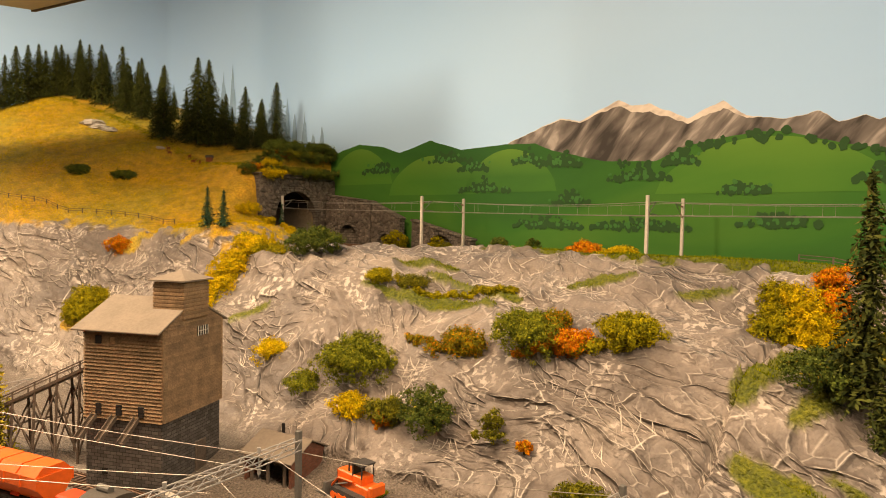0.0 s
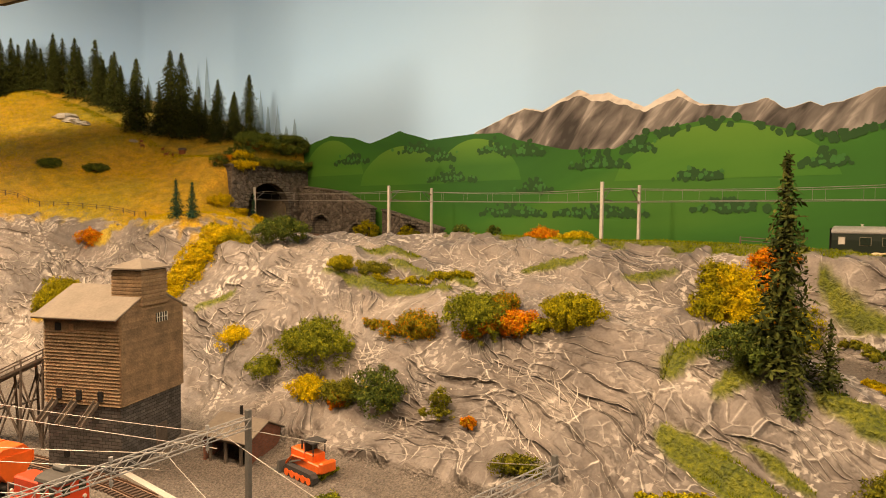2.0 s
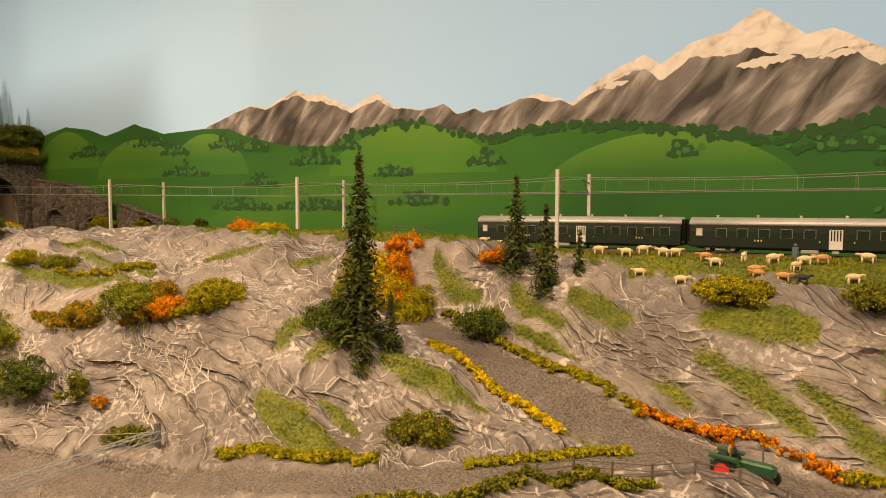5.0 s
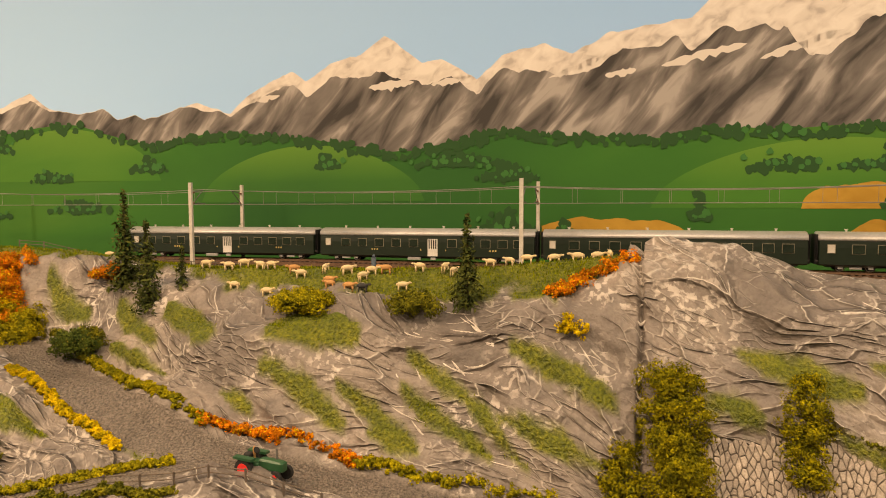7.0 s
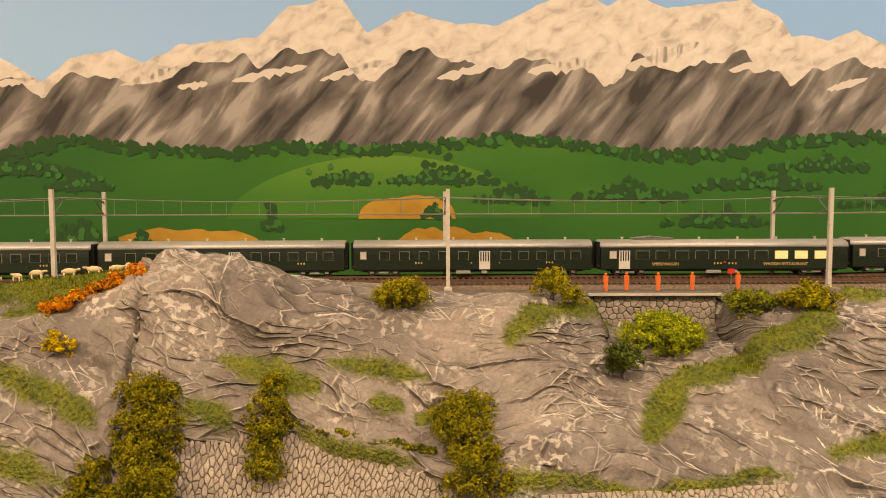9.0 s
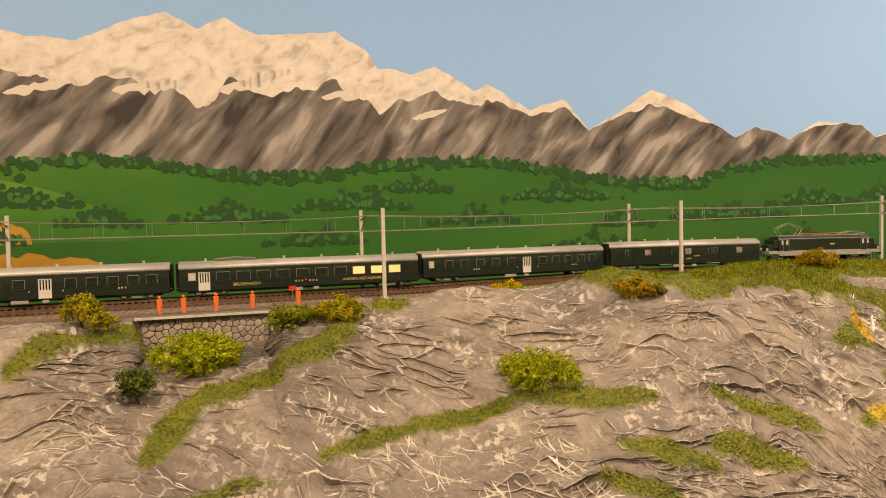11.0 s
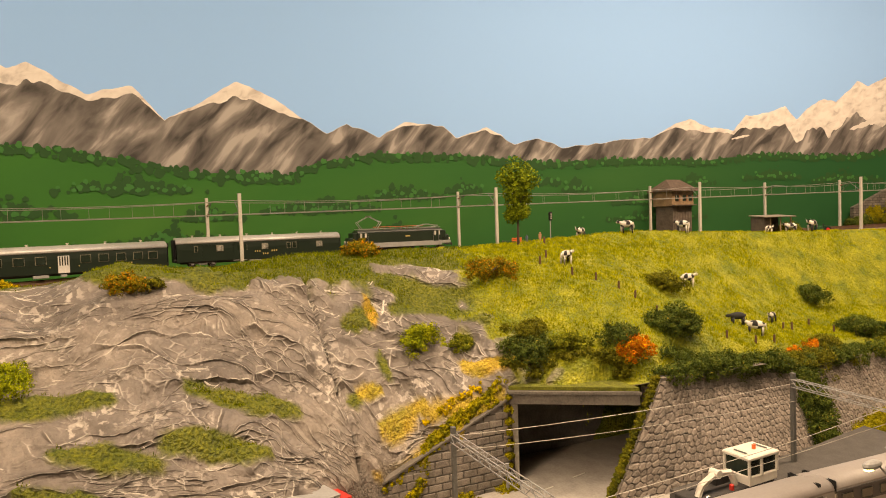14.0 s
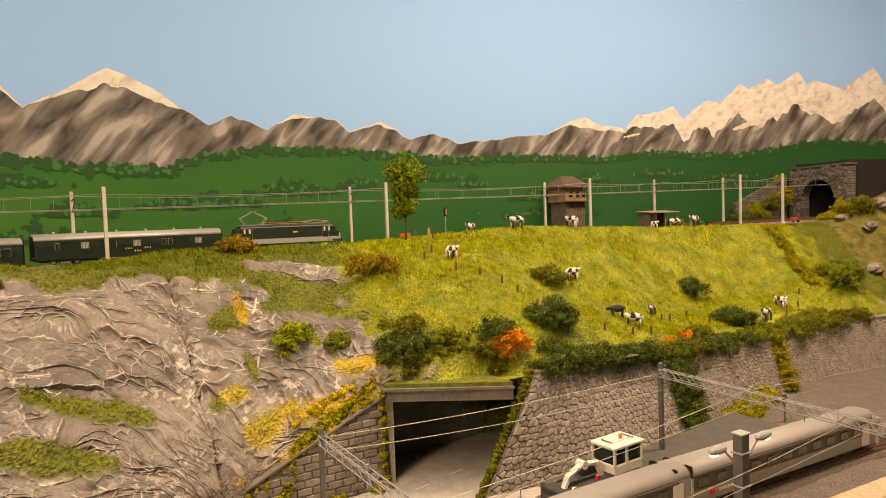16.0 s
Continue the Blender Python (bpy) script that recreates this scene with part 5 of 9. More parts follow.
for row in ((0.642, 0.146, 0.086, 0.044, spring_green, L_BR), (0.594, 0.189, 0.039, 0.045, deep_green, L_DARK), (0.738, 0.129, 0.057, 0.022, leaf_green, L_GREEN), (0.786, 0.144, 0.056, 0.034, moss_yellow, L_OL),
            (0.960, 0.241, 0.084, 0.041, spring_green, L_BR), (1.092, 0.221, 0.050, 0.021, mixed, L_MIX), (1.122, 0.232, 0.028, 0.013, olive, L_OL), (2.250, 0.234, 0.074, 0.032, deep_green, L_DARK),
            (1.884, 0.287, 0.064, 0.025, olive, L_OL), (2.238, 0.341, 0.084, 0.035, deep_green, L_DARK), (2.100, 0.381, 0.051, 0.025, olive, L_OL), (2.058, 0.392, 0.029, 0.021, orange, L_OR),
            (1.782, 0.409, 0.074, 0.039, deep_green, L_DARK), (1.590, 0.380, 0.077, 0.028, deep_green, L_DARK), (1.635, 0.400, 0.045, 0.024, leaf_green, L_GREEN), (1.686, 0.418, 0.060, 0.025, deep_green, L_GREEN),
            (1.698, 0.436, 0.050, 0.034, orange, L_OR), (1.602, 0.354, 0.056, 0.020, olive, L_OL), (1.470, 0.329, 0.058, 0.033, spring_green, L_BR), (1.518, 0.334, 0.040, 0.020, leaf_green, L_GREEN),
            (1.608, 0.264, 0.076, 0.033, mixed, L_OL), (1.452, 0.158, 0.060, 0.022, mixed, L_MIX), (-2.162, .316, .061, .020, deep_green, L_DARK), (-2.072, .253, .055, .018, deep_green, L_DARK),
            (-1.765, .102, .070, .016, yellow, L_YEL), (-1.752, .145, .060, .028, yellow, L_YEL), (-1.80, .09, .05, .012, orange, L_OR),
            (-0.194, .200, .075, .016, moss_yellow, L_OL), (2.02, .398, .030, .024, orange, L_OR), (2.60, .265, .10, .04, leaf_green, L_GREEN), (2.66, .235, .07, .03, deep_green, L_DARK),
            (2.36, .085, .05, .03, olive, L_OL), (1.62, .072, .05, .016, mixed, L_MIX), (1.00, .098, .04, .014, yellow, L_YEL)):
    shrub_at(*row)
HANG = "flocked creeper hanging down the rock face"
creeper = leafy("mossy_creeper_foam", (0.090, 0.085, 0.006), (0.25, 0.225, 0.016))
for pts, w, h, mat in (([(-.625, .185), (-.622, .192), (-.62, .208)], .062, .03, yellow), ([(-.655, .188), (-.652, .197), (-.65, .210)], .050, .03, moss_yellow), ([(-.598, .17), (-.598, .182), (-.597, .192)], .046, .03, orange), ([(-.575, .185), (-.572, .19), (-.57, .205)], .056, .03, moss_yellow),
                       ([(-1.445, .33), (-1.445, .365), (-1.44, .40), (-1.435, .43), (-1.432, .46)], .062, .030, yellow), ([(-1.48, .33), (-1.44, .335), (-1.39, .33)], .05, .022, moss_yellow), ([(-1.75, .47), (-1.73, .50)], .07, .02, moss_yellow),
                       ([(0.158, .205), (0.160, .225), (0.162, .245), (.165, .265)], .058, .014, creeper), ([(0.118, .232), (0.118, .245), (.118, .26)], .034, .012, creeper), ([(0.262, .198), (0.262, .215), (0.262, .228)], .040, .012, creeper), ([(0.435, .225), (0.44, .25), (0.445, .272)], .055, .016, creeper)):
    hedge(pts, w, h, mat, HANG)
for pts, w, h, mat, lab in (([(1.556, .378), (1.60, .398), (1.65, .418), (1.69, .434)], .026, .009, olive, L_OL), ([(0.05, .168), (.085, .152), (.118, .138)], .026, .014, orange, L_OR), ([(-.48, .300), (-.43, .312), (-.393, .322)], .012, .007, yellow, L_YEL), ([(-.393, .322), (-.35, .33), (-.312, .338)], .012, .007, yellow, L_YEL),
                            ([(-.52, .20), (-.47, .235), (-.42, .255)], .016, .010, olive, L_OL), ([(-.42, .255), (-.33, .284), (-.255, .294)], .014, .009, moss_yellow, L_OL), ([(-.255, .292), (-.21, .284), (-.172, .280)], .016, .010, orange, L_OR), ([(-.172, .280), (-.13, .283), (-.10, .288)], .016, .010, orange, L_OR),
                            ([(-.10, .286), (-.06, .280), (0.0, .272), (.06, .268)], .018, .010, moss_yellow, L_OL), ([(-.60, .475), (-.52, .462), (-.44, .45)], .018, .008, moss_yellow, L_OL), ([(-.36, .42), (-.30, .37), (-.25, .345)], .014, .007, moss_yellow, L_OL), ([(-.42, .52), (-.36, .48), (-.29, .41), (-.22, .385)], .016, .009, olive, L_OL),
                            ([(-1.02, .392), (-.97, .392), (-.93, .385)], .026, .014, mixed, L_MIX), ([(-.84, .372), (-.78, .364), (-.72, .35)], .034, .016, moss_yellow, L_OL), ([(-.86, .378), (-.83, .376), (-.80, .372)], .022, .012, orange, L_OR), ([(1.40, .395), (1.45, .388), (1.50, .386), (1.545, .388)], .016, .010, moss_yellow, L_OL),
                            ([(1.44, .38), (1.48, .378), (1.52, .378)], .014, .008, yellow, L_YEL), ([(1.75, .438), (1.83, .430), (1.92, .425), (2.0, .405)], .040, .022, deep_green, L_DARK), ([(2.0, .405), (2.08, .398), (2.15, .385), (2.25, .368)], .036, .022, olive, L_OL), ([(2.25, .366), (2.35, .35), (2.5, .33)], .040, .026, leaf_green, L_GREEN),
                            ([(2.575, .135), (2.57, .17), (2.56, .22), (2.555, .26)], .030, .012, moss_yellow, L_OL), ([(-1.08, .325), (-1.02, .30), (-.95, .275)], .02, .010, moss_yellow, L_OL), ([(0.20, .215), (.27, .208), (.34, .226), (.41, .25)], .012, .006, olive, L_OL)):
    hedge(pts, w, h, mat, lab)


def fir_parts(tall, seed, mat, sparse=1.0, wide=0.20):
    """Needle sprays of a fir in whorls, thinning and shortening to the tip."""
    r = np.random.default_rng(seed)
    c, n = [], []
    levels = int(tall / 0.0034 * sparse)
    for k in range(levels):
        h = 0.06 + 0.94 * k / levels
        tier = (h * (9 + 60 * tall)) % 1
        reach = tall * wide * (1.03 - h) ** 0.78 * r.uniform(0.82, 1.12) * (1.22 - 0.42 * tier)
        arms = int(7 + 8 * (1 - h))
        turn = r.uniform(0, 6.28)
        for a in range(arms):
            az = turn + 6.2832 * a / arms + r.normal(0, 0.12)
            ln = reach * r.uniform(0.75, 1.1)
            for t in np.arange(0.15, 1.01, max(0.085, 0.0026 / max(ln, 0.004))):
                c.append((ln * t * math.cos(az), ln * t * math.sin(az), tall * h - ln * 0.42 * t ** 1.5 + r.normal(0, 0.0006)))
                n.append((0.5 * math.cos(az), 0.5 * math.sin(az), 0.8))
    c.append((0, 0, tall))
    n.append((1, 0, 0))
    return fleck_mesh("needles", np.array(c), np.array(n), 0.0016 + 0.0038 * tall, mat, seed, 1.5)


def fir(m, tall, seed, mat=None, label="dark green model fir tree with drooping branches", sparse=1.0, wide=0.20):
    ob = thing("fir_tree", m, label, "tree", "firs")
    part("trunk", Geo().rod((0, 0, -0.004), (0, 0, tall * 0.96), tall * 0.016 + 0.0008, 0.0004, 7), bark, ob)
    crown = new("crown", fir_parts(tall, seed, mat or fir_green, sparse, wide))
    crown.parent = ob
    return ob


def on_ground(s, d, turn=0.0, sink=0.002):
    x, y, z = ground_point(s, d, -sink)
    h = heading(s)
    return pose(x, y, z, 0, 0, math.degrees(math.atan2(h[1], h[0])) + turn)


fir(on_ground(-0.537, .350), .188, 1, wide=.165)
fir(on_ground(-0.521, .366), .056, 2, wide=.27)
fir(on_ground(-0.500, .346), .060, 3, wide=.25)
fir(on_ground(-0.438, .182), .112, 4)
fir(on_ground(-0.391, .203), .102, 5)
fir(on_ground(-0.358, .186), .050, 6)
fir(on_ground(-0.031, .180), .096, 7)
fir(on_ground(-1.578, .346), .071, 8, blue_fir, "blue-green model fir on the yellow meadow", wide=0.24)
fir(on_ground(-1.556, .327), .066, 9, blue_fir, "blue-green model fir on the yellow meadow", wide=0.24)
fir(on_ground(-1.690, .100), .075, 10, blue_fir, "slim blue-green fir beside the tunnel mouth", wide=0.13)
WOOD = [(-2.187, .079, .193), (-2.147, .04, .134), (-2.114, .029, .225), (-2.108, .000, .215), (-2.083, -.024, .112), (-2.062, -.039, .090), (-2.000, -.032, .156), (-1.967, -.054, .116), (-1.935, -.080, .167), (-2.441, .037, .180), (-2.392, .020, .144),
        (-2.385, -.003, .116), (-2.56, .022, .166), (-2.609, .027, .159), (-2.635, .040, .150), (-2.667, .056, .124), (-2.698, .072, .152), (-2.725, .085, .140), (-2.735, .10, .160), (-2.74, .13, .165), (-2.71, .045, .150), (-2.50, -.02, .125), (-2.585, -.01, .140), (-2.30, -.03, .080), (-2.155, .01, .10), (-2.46, .0, .12),
        (-2.23, .06, .150), (-2.34, .045, .170), (-2.41, .05, .130), (-2.52, .05, .150), (-2.66, .02, .17), (-2.60, .06, .11), (-2.05, -.01, .135), (-1.985, -.01, .11), (-2.08, .02, .16), (-1.95, -.045, .13), (-2.735, .17, .17), (-2.74, .20, .15), (-2.74, .24, .16)]
grown = {}
for k, (s, d, tall) in enumerate(WOOD):
    kind_of = k % 4
    if kind_of not in grown:
        grown[kind_of] = (fir(on_ground(s, d), tall, 20 + kind_of, wide=.25), tall)
    else:
        copy_thing(grown[kind_of][0], on_ground(s, d, 67 * k) @ Matrix.Scale(tall / grown[kind_of][1], 4))
fir(on_ground(-1.36, .73), .115, 40, pale_fir, "pale yellow-green larch beside the loading track", 0.45, 0.24)


def deciduous(m, tall):
    ob = thing("deciduous_tree", m, "slender yellow-green broadleaf tree on the meadow", "tree")
    g = Geo().rod((0, 0, -.004), (0.001, 0, tall * .45), .0022, .0016, 7).rod((0.001, 0, tall * .45), (0, 0.001, tall * .9), .0016, .0005, 6)
    for a in range(7):
        g.rod((0, 0, tall * (.3 + .08 * a)), (.02 * math.cos(a * 2.4), .02 * math.sin(a * 2.4), tall * (.42 + .08 * a)), .0009, .0004, 5)
    part("trunk", g, bark, ob)
    r = np.random.default_rng(77)
    c, n = [], []
    for x, y, z, q in ((0, 0, .86, .024), (-.014, .004, .80, .018), (.016, -.004, .78, .020), (.004, .010, .66, .017), (-.010, -.006, .62, .016), (.012, .004, .56, .014), (-.004, 0, .48, .016), (.006, -.004, .40, .013), (-.008, .004, .36, .012), (.002, -.01, .72, .018)):
        v = r.normal(0, 1, (620, 3))
        v /= np.linalg.norm(v, axis=1)[:, None]
        c.append(np.array([x, y, z * tall]) + v * q * r.uniform(.5, 1.1, (620, 1)))
        n.append(v)
    crown = new("crown", fleck_mesh("crown", np.vstack(c), np.vstack(n), .0021, leafy("light_olive_foam", (0.075, 0.105, 0.008), (0.21, 0.26, 0.022)), 5))
    crown.parent = ob


deciduous(on_ground(1.715, .150), .132)


def tufts(name, weight, count, tall, mat, label, seed):
    """Upright static-grass fibres strewn over a flocked area, thickest where the cover is full."""
    r = np.random.default_rng(seed)
    ds, dd = np.gradient(GRID_S), np.gradient(GRID_D)
    w = (np.clip(weight, 0, 1) ** 1.5 * ds[:, None] * dd[None]).ravel()
    pick = r.choice(w.size, count, p=w / w.sum())
    i, j = np.unravel_index(pick, weight.shape)
    s, d = GRID_S[i] + r.uniform(-.5, .5, count) * ds[i], GRID_D[j] + r.uniform(-.5, .5, count) * dd[j]
    xy, z = plan(s, d), surface(s, d)
    lean = r.normal(0, 0.45, (count, 2))
    h = tall * r.uniform(0.5, 1.3, count) * (0.6 + 0.8 * value_noise(s * 45, d * 45, 7))
    turn = r.uniform(0, 6.28, count)
    wd = 0.0007
    a = np.c_[xy[:, 0] - wd * np.cos(turn), xy[:, 1] - wd * np.sin(turn), z - 0.0008]
    b = np.c_[xy[:, 0] + wd * np.cos(turn), xy[:, 1] + wd * np.sin(turn), z - 0.0008]
    t = np.c_[xy + lean * h[:, None], z + h]
    me = bpy.data.meshes.new(name)
    me.vertices.add(3 * count)
    me.vertices.foreach_set("co", np.stack([a, b, t], 1).reshape(-1).astype(np.float32))
    me.loops.add(3 * count)
    me.loops.foreach_set("vertex_index", np.arange(3 * count, dtype=np.int32))
    me.polygons.add(count)
    me.polygons.foreach_set("loop_start", np.arange(0, 3 * count, 3, dtype=np.int32))
    me.update(calc_edges=True)
    me.materials.append(mat)
    tagged(new(name, me), label, "grass", kind="stuff")


front = (DD > 0.078)
tufts("grass", green * front * (1 - meadow), 110000, .0030, grass_fibre, "short green static grass on ledges and verges", 1)
tufts("straw_grass", ochre * front, 90000, .0030, straw_fibre, "golden autumn grass on the hillside", 2)
tufts("meadow_grass", meadow * front * (1 - gravel) * (ZZ > 1.2), 170000, .0034, meadow_fibre, "bright yellow-green meadow grass", 3)

# ---- track, masts and wires ----
rail_steel = material("rusty_rail", (0.17, 0.105, 0.065), 0.55, 0.5, vary=0.3, grain=150)
sleeper_wood = material("brown_sleeper", (0.085, 0.055, 0.038), 0.9, vary=0.35, grain=200, bump=0.4)
ballast_stone = material("brown_ballast", (0.20, 0.145, 0.105), 0.95, vary=0.5, grain=420, bump=1.0, depth=0.002)
concrete = material("pale_concrete", (0.50, 0.47, 0.41), 0.85, vary=0.15, grain=60, bump=0.2)
grey_paint = material("grey_painted_steel", (0.14, 0.14, 0.13), 0.6, 0.3, vary=0.15)
wire_metal = material("wire_bronze", (0.34, 0.32, 0.28), 0.5, 0.5, vary=0.1)
insulator_brown = material("brown_insulator", (0.16, 0.06, 0.03), 0.3, vary=0.1)


def swept(s, d, profile, z0):
    """A profile of (across, up) pairs swept along the track at distance d."""
    g, n = Geo(), len(profile)
    base = z0(s)
    for a, u in profile:
        p = plan(s, d - a)
        g.v += [(float(x), float(y), float(z) + u) for (x, y), z in zip(p, base)]
    m = len(s)
    g.f = [(k * m + i, k * m + i + 1, ((k + 1) % n) * m + i + 1, ((k + 1) % n) * m + i) for k in range(n) for i in range(m - 1)]
    g.f += [tuple(k * m for k in range(n)), tuple(k * m + m - 1 for k in range(n - 1, -1, -1))]
    return g


def railway(name, s0, s1, d, level, label, ballast_mat):
    s = np.arange(s0, s1, 0.02)
    run = d if callable(d) else (lambda q: d + 0 * np.asarray(q, float))
    turn = lambda q: -math.degrees(math.atan(float(run(q + .005) - run(q - .005)) / .01))
    ob = thing(name, Matrix(), label, "railway track", "tracks")
    ob["kind"] = "structure"
    part("ballast", swept(s, run(s), [(-.024, 0), (-.019, .0040), (.019, .0040), (.024, 0)], level), ballast_mat, ob)
    ties = Geo()
    for q in np.arange(s0 + .003, s1 - .003, .0072):
        x, y = plan(q, run(q))
        h = heading(q)
        ties.box((0, 0, .0048), (.0030, .0295, .0022), pose(float(x), float(y), float(level(q)), 0, 0, math.degrees(math.atan2(h[1], h[0])) + turn(q)))
    tagged(part("sleepers", ties, sleeper_wood, ob), kind="stuff")
    for e in (-.0083, .0083):
        part("rail", swept(s, run(s) + e, [(-.0011, .0058), (-.0011, .0062), (-.0003, .0066), (-.0004, .0078), (-.0004, .0084), (.0004, .0084), (.0004, .0078), (.0003, .0066), (.0011, .0062), (.0011, .0058)], level), rail_steel, ob)
    return ob


main_level = lambda s: bed(s)
railway("railway_track", -1.95, 3.0, -.030, main_level, "main line track on brown ballast with rusty rails", ballast_stone)
railway("railway_track", -1.95, 3.0, .030, main_level, "main line track on brown ballast with rusty rails", ballast_stone)


def mast(side):
    """A concrete mast with its cantilever; side +1 stands in front of the tracks, -1 behind them."""
    ob = thing("catenary_mast", Matrix(), "slim pale concrete catenary mast with a steel cantilever", "mast", "line masts")
    part("pole", Geo().prism([(-.0023, -.004), (.0023, -.004), (.0018, .113), (-.0018, .113)], -.0021, .0021), concrete, ob)
    part("footing", Geo().box((0, 0, .001), (.009, .009, .006), None, .001), concrete, ob)
    y = .028 * side
    part("cantilever", Geo().rod((0, 0, .100), (0, y, .104), .0006).rod((0, 0, .083), (0, y, .104), .0006).rod((0, 0, .086), (0, y * 1.15, .086), .0005).rod((0, y * 1.1, .0845), (0, y * .5, .088), .0004), grey_paint, ob)
    part("insulator", Geo().rod((0, y * .08, .100), (0, y * .26, .1008), .0014, n=8).rod((0, y * .08, .084), (0, y * .24, .087), .0014, n=8), insulator_brown, ob)
    return ob


front_mast, rear_mast = mast(1), mast(-1)
FRONT_MASTS = [-1.742, -1.318, -0.875, -0.4375, 0.0, 0.429, 0.855, 1.304, 1.729, 2.169, 2.575, 2.697]
REAR_MASTS = [-1.318, -0.875, -0.4375, 0.0, 0.429, 0.855, 1.288, 1.718, 2.15, 2.445, 2.643, 2.885]
for proto, d, stations in ((front_mast, .058, FRONT_MASTS), (rear_mast, -.068, REAR_MASTS)):
    for i, s in enumerate(stations):
        m = at(s, d, float(bed(s)))
        if i == 0:
            proto.matrix_world = m
        else:
            copy_thing(proto, m)


def wire(name, pts, r, label, mat=None):
    solid(name, Geo().path(pts, r, 4), mat or wire_metal, Matrix(), label, "wire", "overhead wires")


for d, spans in ((-.032, REAR_MASTS), (.030, FRONT_MASTS)):
    upper, lower, droppers = [], [], []
    for a, b in zip([-1.95] + spans, spans + [3.2]):
        for u in np.linspace(0, 1, 9)[:-1]:
            s = a + (b - a) * u
            x, y = plan(s, d)
            z = float(bed(s))
            sag = .005 * 4 * u * (1 - u)
            upper.append((float(x), float(y), z + .1045 - sag))
            lower.append((float(x), float(y), z + .0845))
            if 0.05 < u:
                droppers.append((upper[-1], lower[-1]))
    ob = thing("overhead_line", Matrix(), "catenary wire with droppers over the track", "wire", "overhead wires")
    part("messenger_wire", Geo().path(upper, .00046, 4), wire_metal, ob)
    part("contact_wire", Geo().path(lower, .00046, 4), wire_metal, ob)
    for a, b in droppers:
        part("dropper", Geo().rod(a, b, .00026, n=3, caps=False), wire_metal, ob)

# ---- the green express train, standing on the rear track ----
coach_green = material("dark_green_coach_paint", (0.010, 0.019, 0.011), 0.42, vary=0.12, grain=30, bump=0.05)
loco_green = material("dark_green_engine_paint", (0.014, 0.024, 0.013), 0.45, vary=0.15, grain=40, bump=0.05)
roof_silver = material("silver_roof_paint", (0.50, 0.49, 0.47), 0.42, 0.35, vary=0.12, grain=60)
black_rubber = material("black_rubber", (0.012, 0.012, 0.012), 0.8, vary=0.3)
running_gear = material("dusty_black_gear", (0.035, 0.032, 0.03), 0.75, vary=0.4, grain=150)
light_grey = material("light_grey_frame", (0.30, 0.30, 0.29), 0.6, vary=0.15, grain=80)
pane_dark = material("dark_window", (0.020, 0.030, 0.022), 0.12, vary=0.2)
pane_pale = material("frosted_window", (0.55, 0.52, 0.45), 0.5, vary=0.1)
pane_lit = material("lit_window", (0.8, 0.62, 0.3), 0.4, vary=0.1, emit=((1.0, 0.60, 0.20), 0.5))
window_rim = material("brass_window_rim", (0.26, 0.24, 0.17), 0.5, 0.3, vary=0.1)
door_white = material("slatted_door_white", (0.62, 0.60, 0.56), 0.5, vary=0.1)
letter_gold = material("gold_lettering", (0.55, 0.42, 0.14), 0.6, vary=0.1)
red_seat = material("red_upholstery", (0.35, 0.035, 0.02), 0.8, vary=0.2)
steel = material("bright_steel", (0.42, 0.41, 0.38), 0.35, 0.7, vary=0.1)
red_signal = material("signal_red", (0.55, 0.035, 0.02), 0.5, vary=0.1)
copper = material("copper_busbar", (0.42, 0.13, 0.05), 0.5, 0.2, vary=0.2)
lens_clear = material("lamp_lens", (0.75, 0.72, 0.62), 0.2, vary=0.05)


def wheelset(parent, x, r, n=18):
    """Two wheels with tyres on an axle."""
    g = Geo()
    for y in (-.0078, .0078):
        g.rod((x, y - .0011, r), (x, y + .0011, r), r, n=n)
    g.rod((x, -.009, r), (x, .009, r), .0012)
    w = part("wheelset", g, running_gear, parent)
    rim = Geo()
    for y in (-.0092, .0092):
        rim.path([(x + r * .86 * math.cos(6.2832 * k / n), y, r + r * .86 * math.sin(6.2832 * k / n)) for k in range(n + 1)], .0005, 4)
    part("tyre", rim, steel, w)
    return w


def bogie(parent, x, half=.0145):
    g = Geo()
    for y in (-.0115, .0115):
        g.box((x, y, .0068), (half * 2 + .010, .0016, .0022), None, .0005)
        for k in (-half, half):
            g.box((x + k, y * 1.08, .0055), (.0052, .0018, .0050), None, .0006)
        g.box((x, y * 1.1, .0045), (.012, .0016, .003), None, .0006)
    b = part("bogie", g, light_grey, parent)
    for k in (-half, half):
        wheelset(b, x + k, .0053, 14)


def lettering(text, x, z, size, parent, y):
    cu = bpy.data.curves.new("lettering", "FONT")
    cu.body, cu.size, cu.extrude, cu.align_x = text, size, .0001, "CENTER"
    cu.materials.append(letter_gold)
    ob = new("lettering", cu)
    ob.parent = parent
    ob.matrix_local = pose(x, y, z, 90, 0, 0)
    ob["label"] = "gold lettering on the coach side"


def bars(parent, x, z, count, w, h, gap, y, mat=None):
    g = Geo()
    for k in range(count):
        g.box((x + k * gap, y, z), (w, .0003, h))
    part("marking", g, mat or letter_gold, parent, "small gold marking bars")


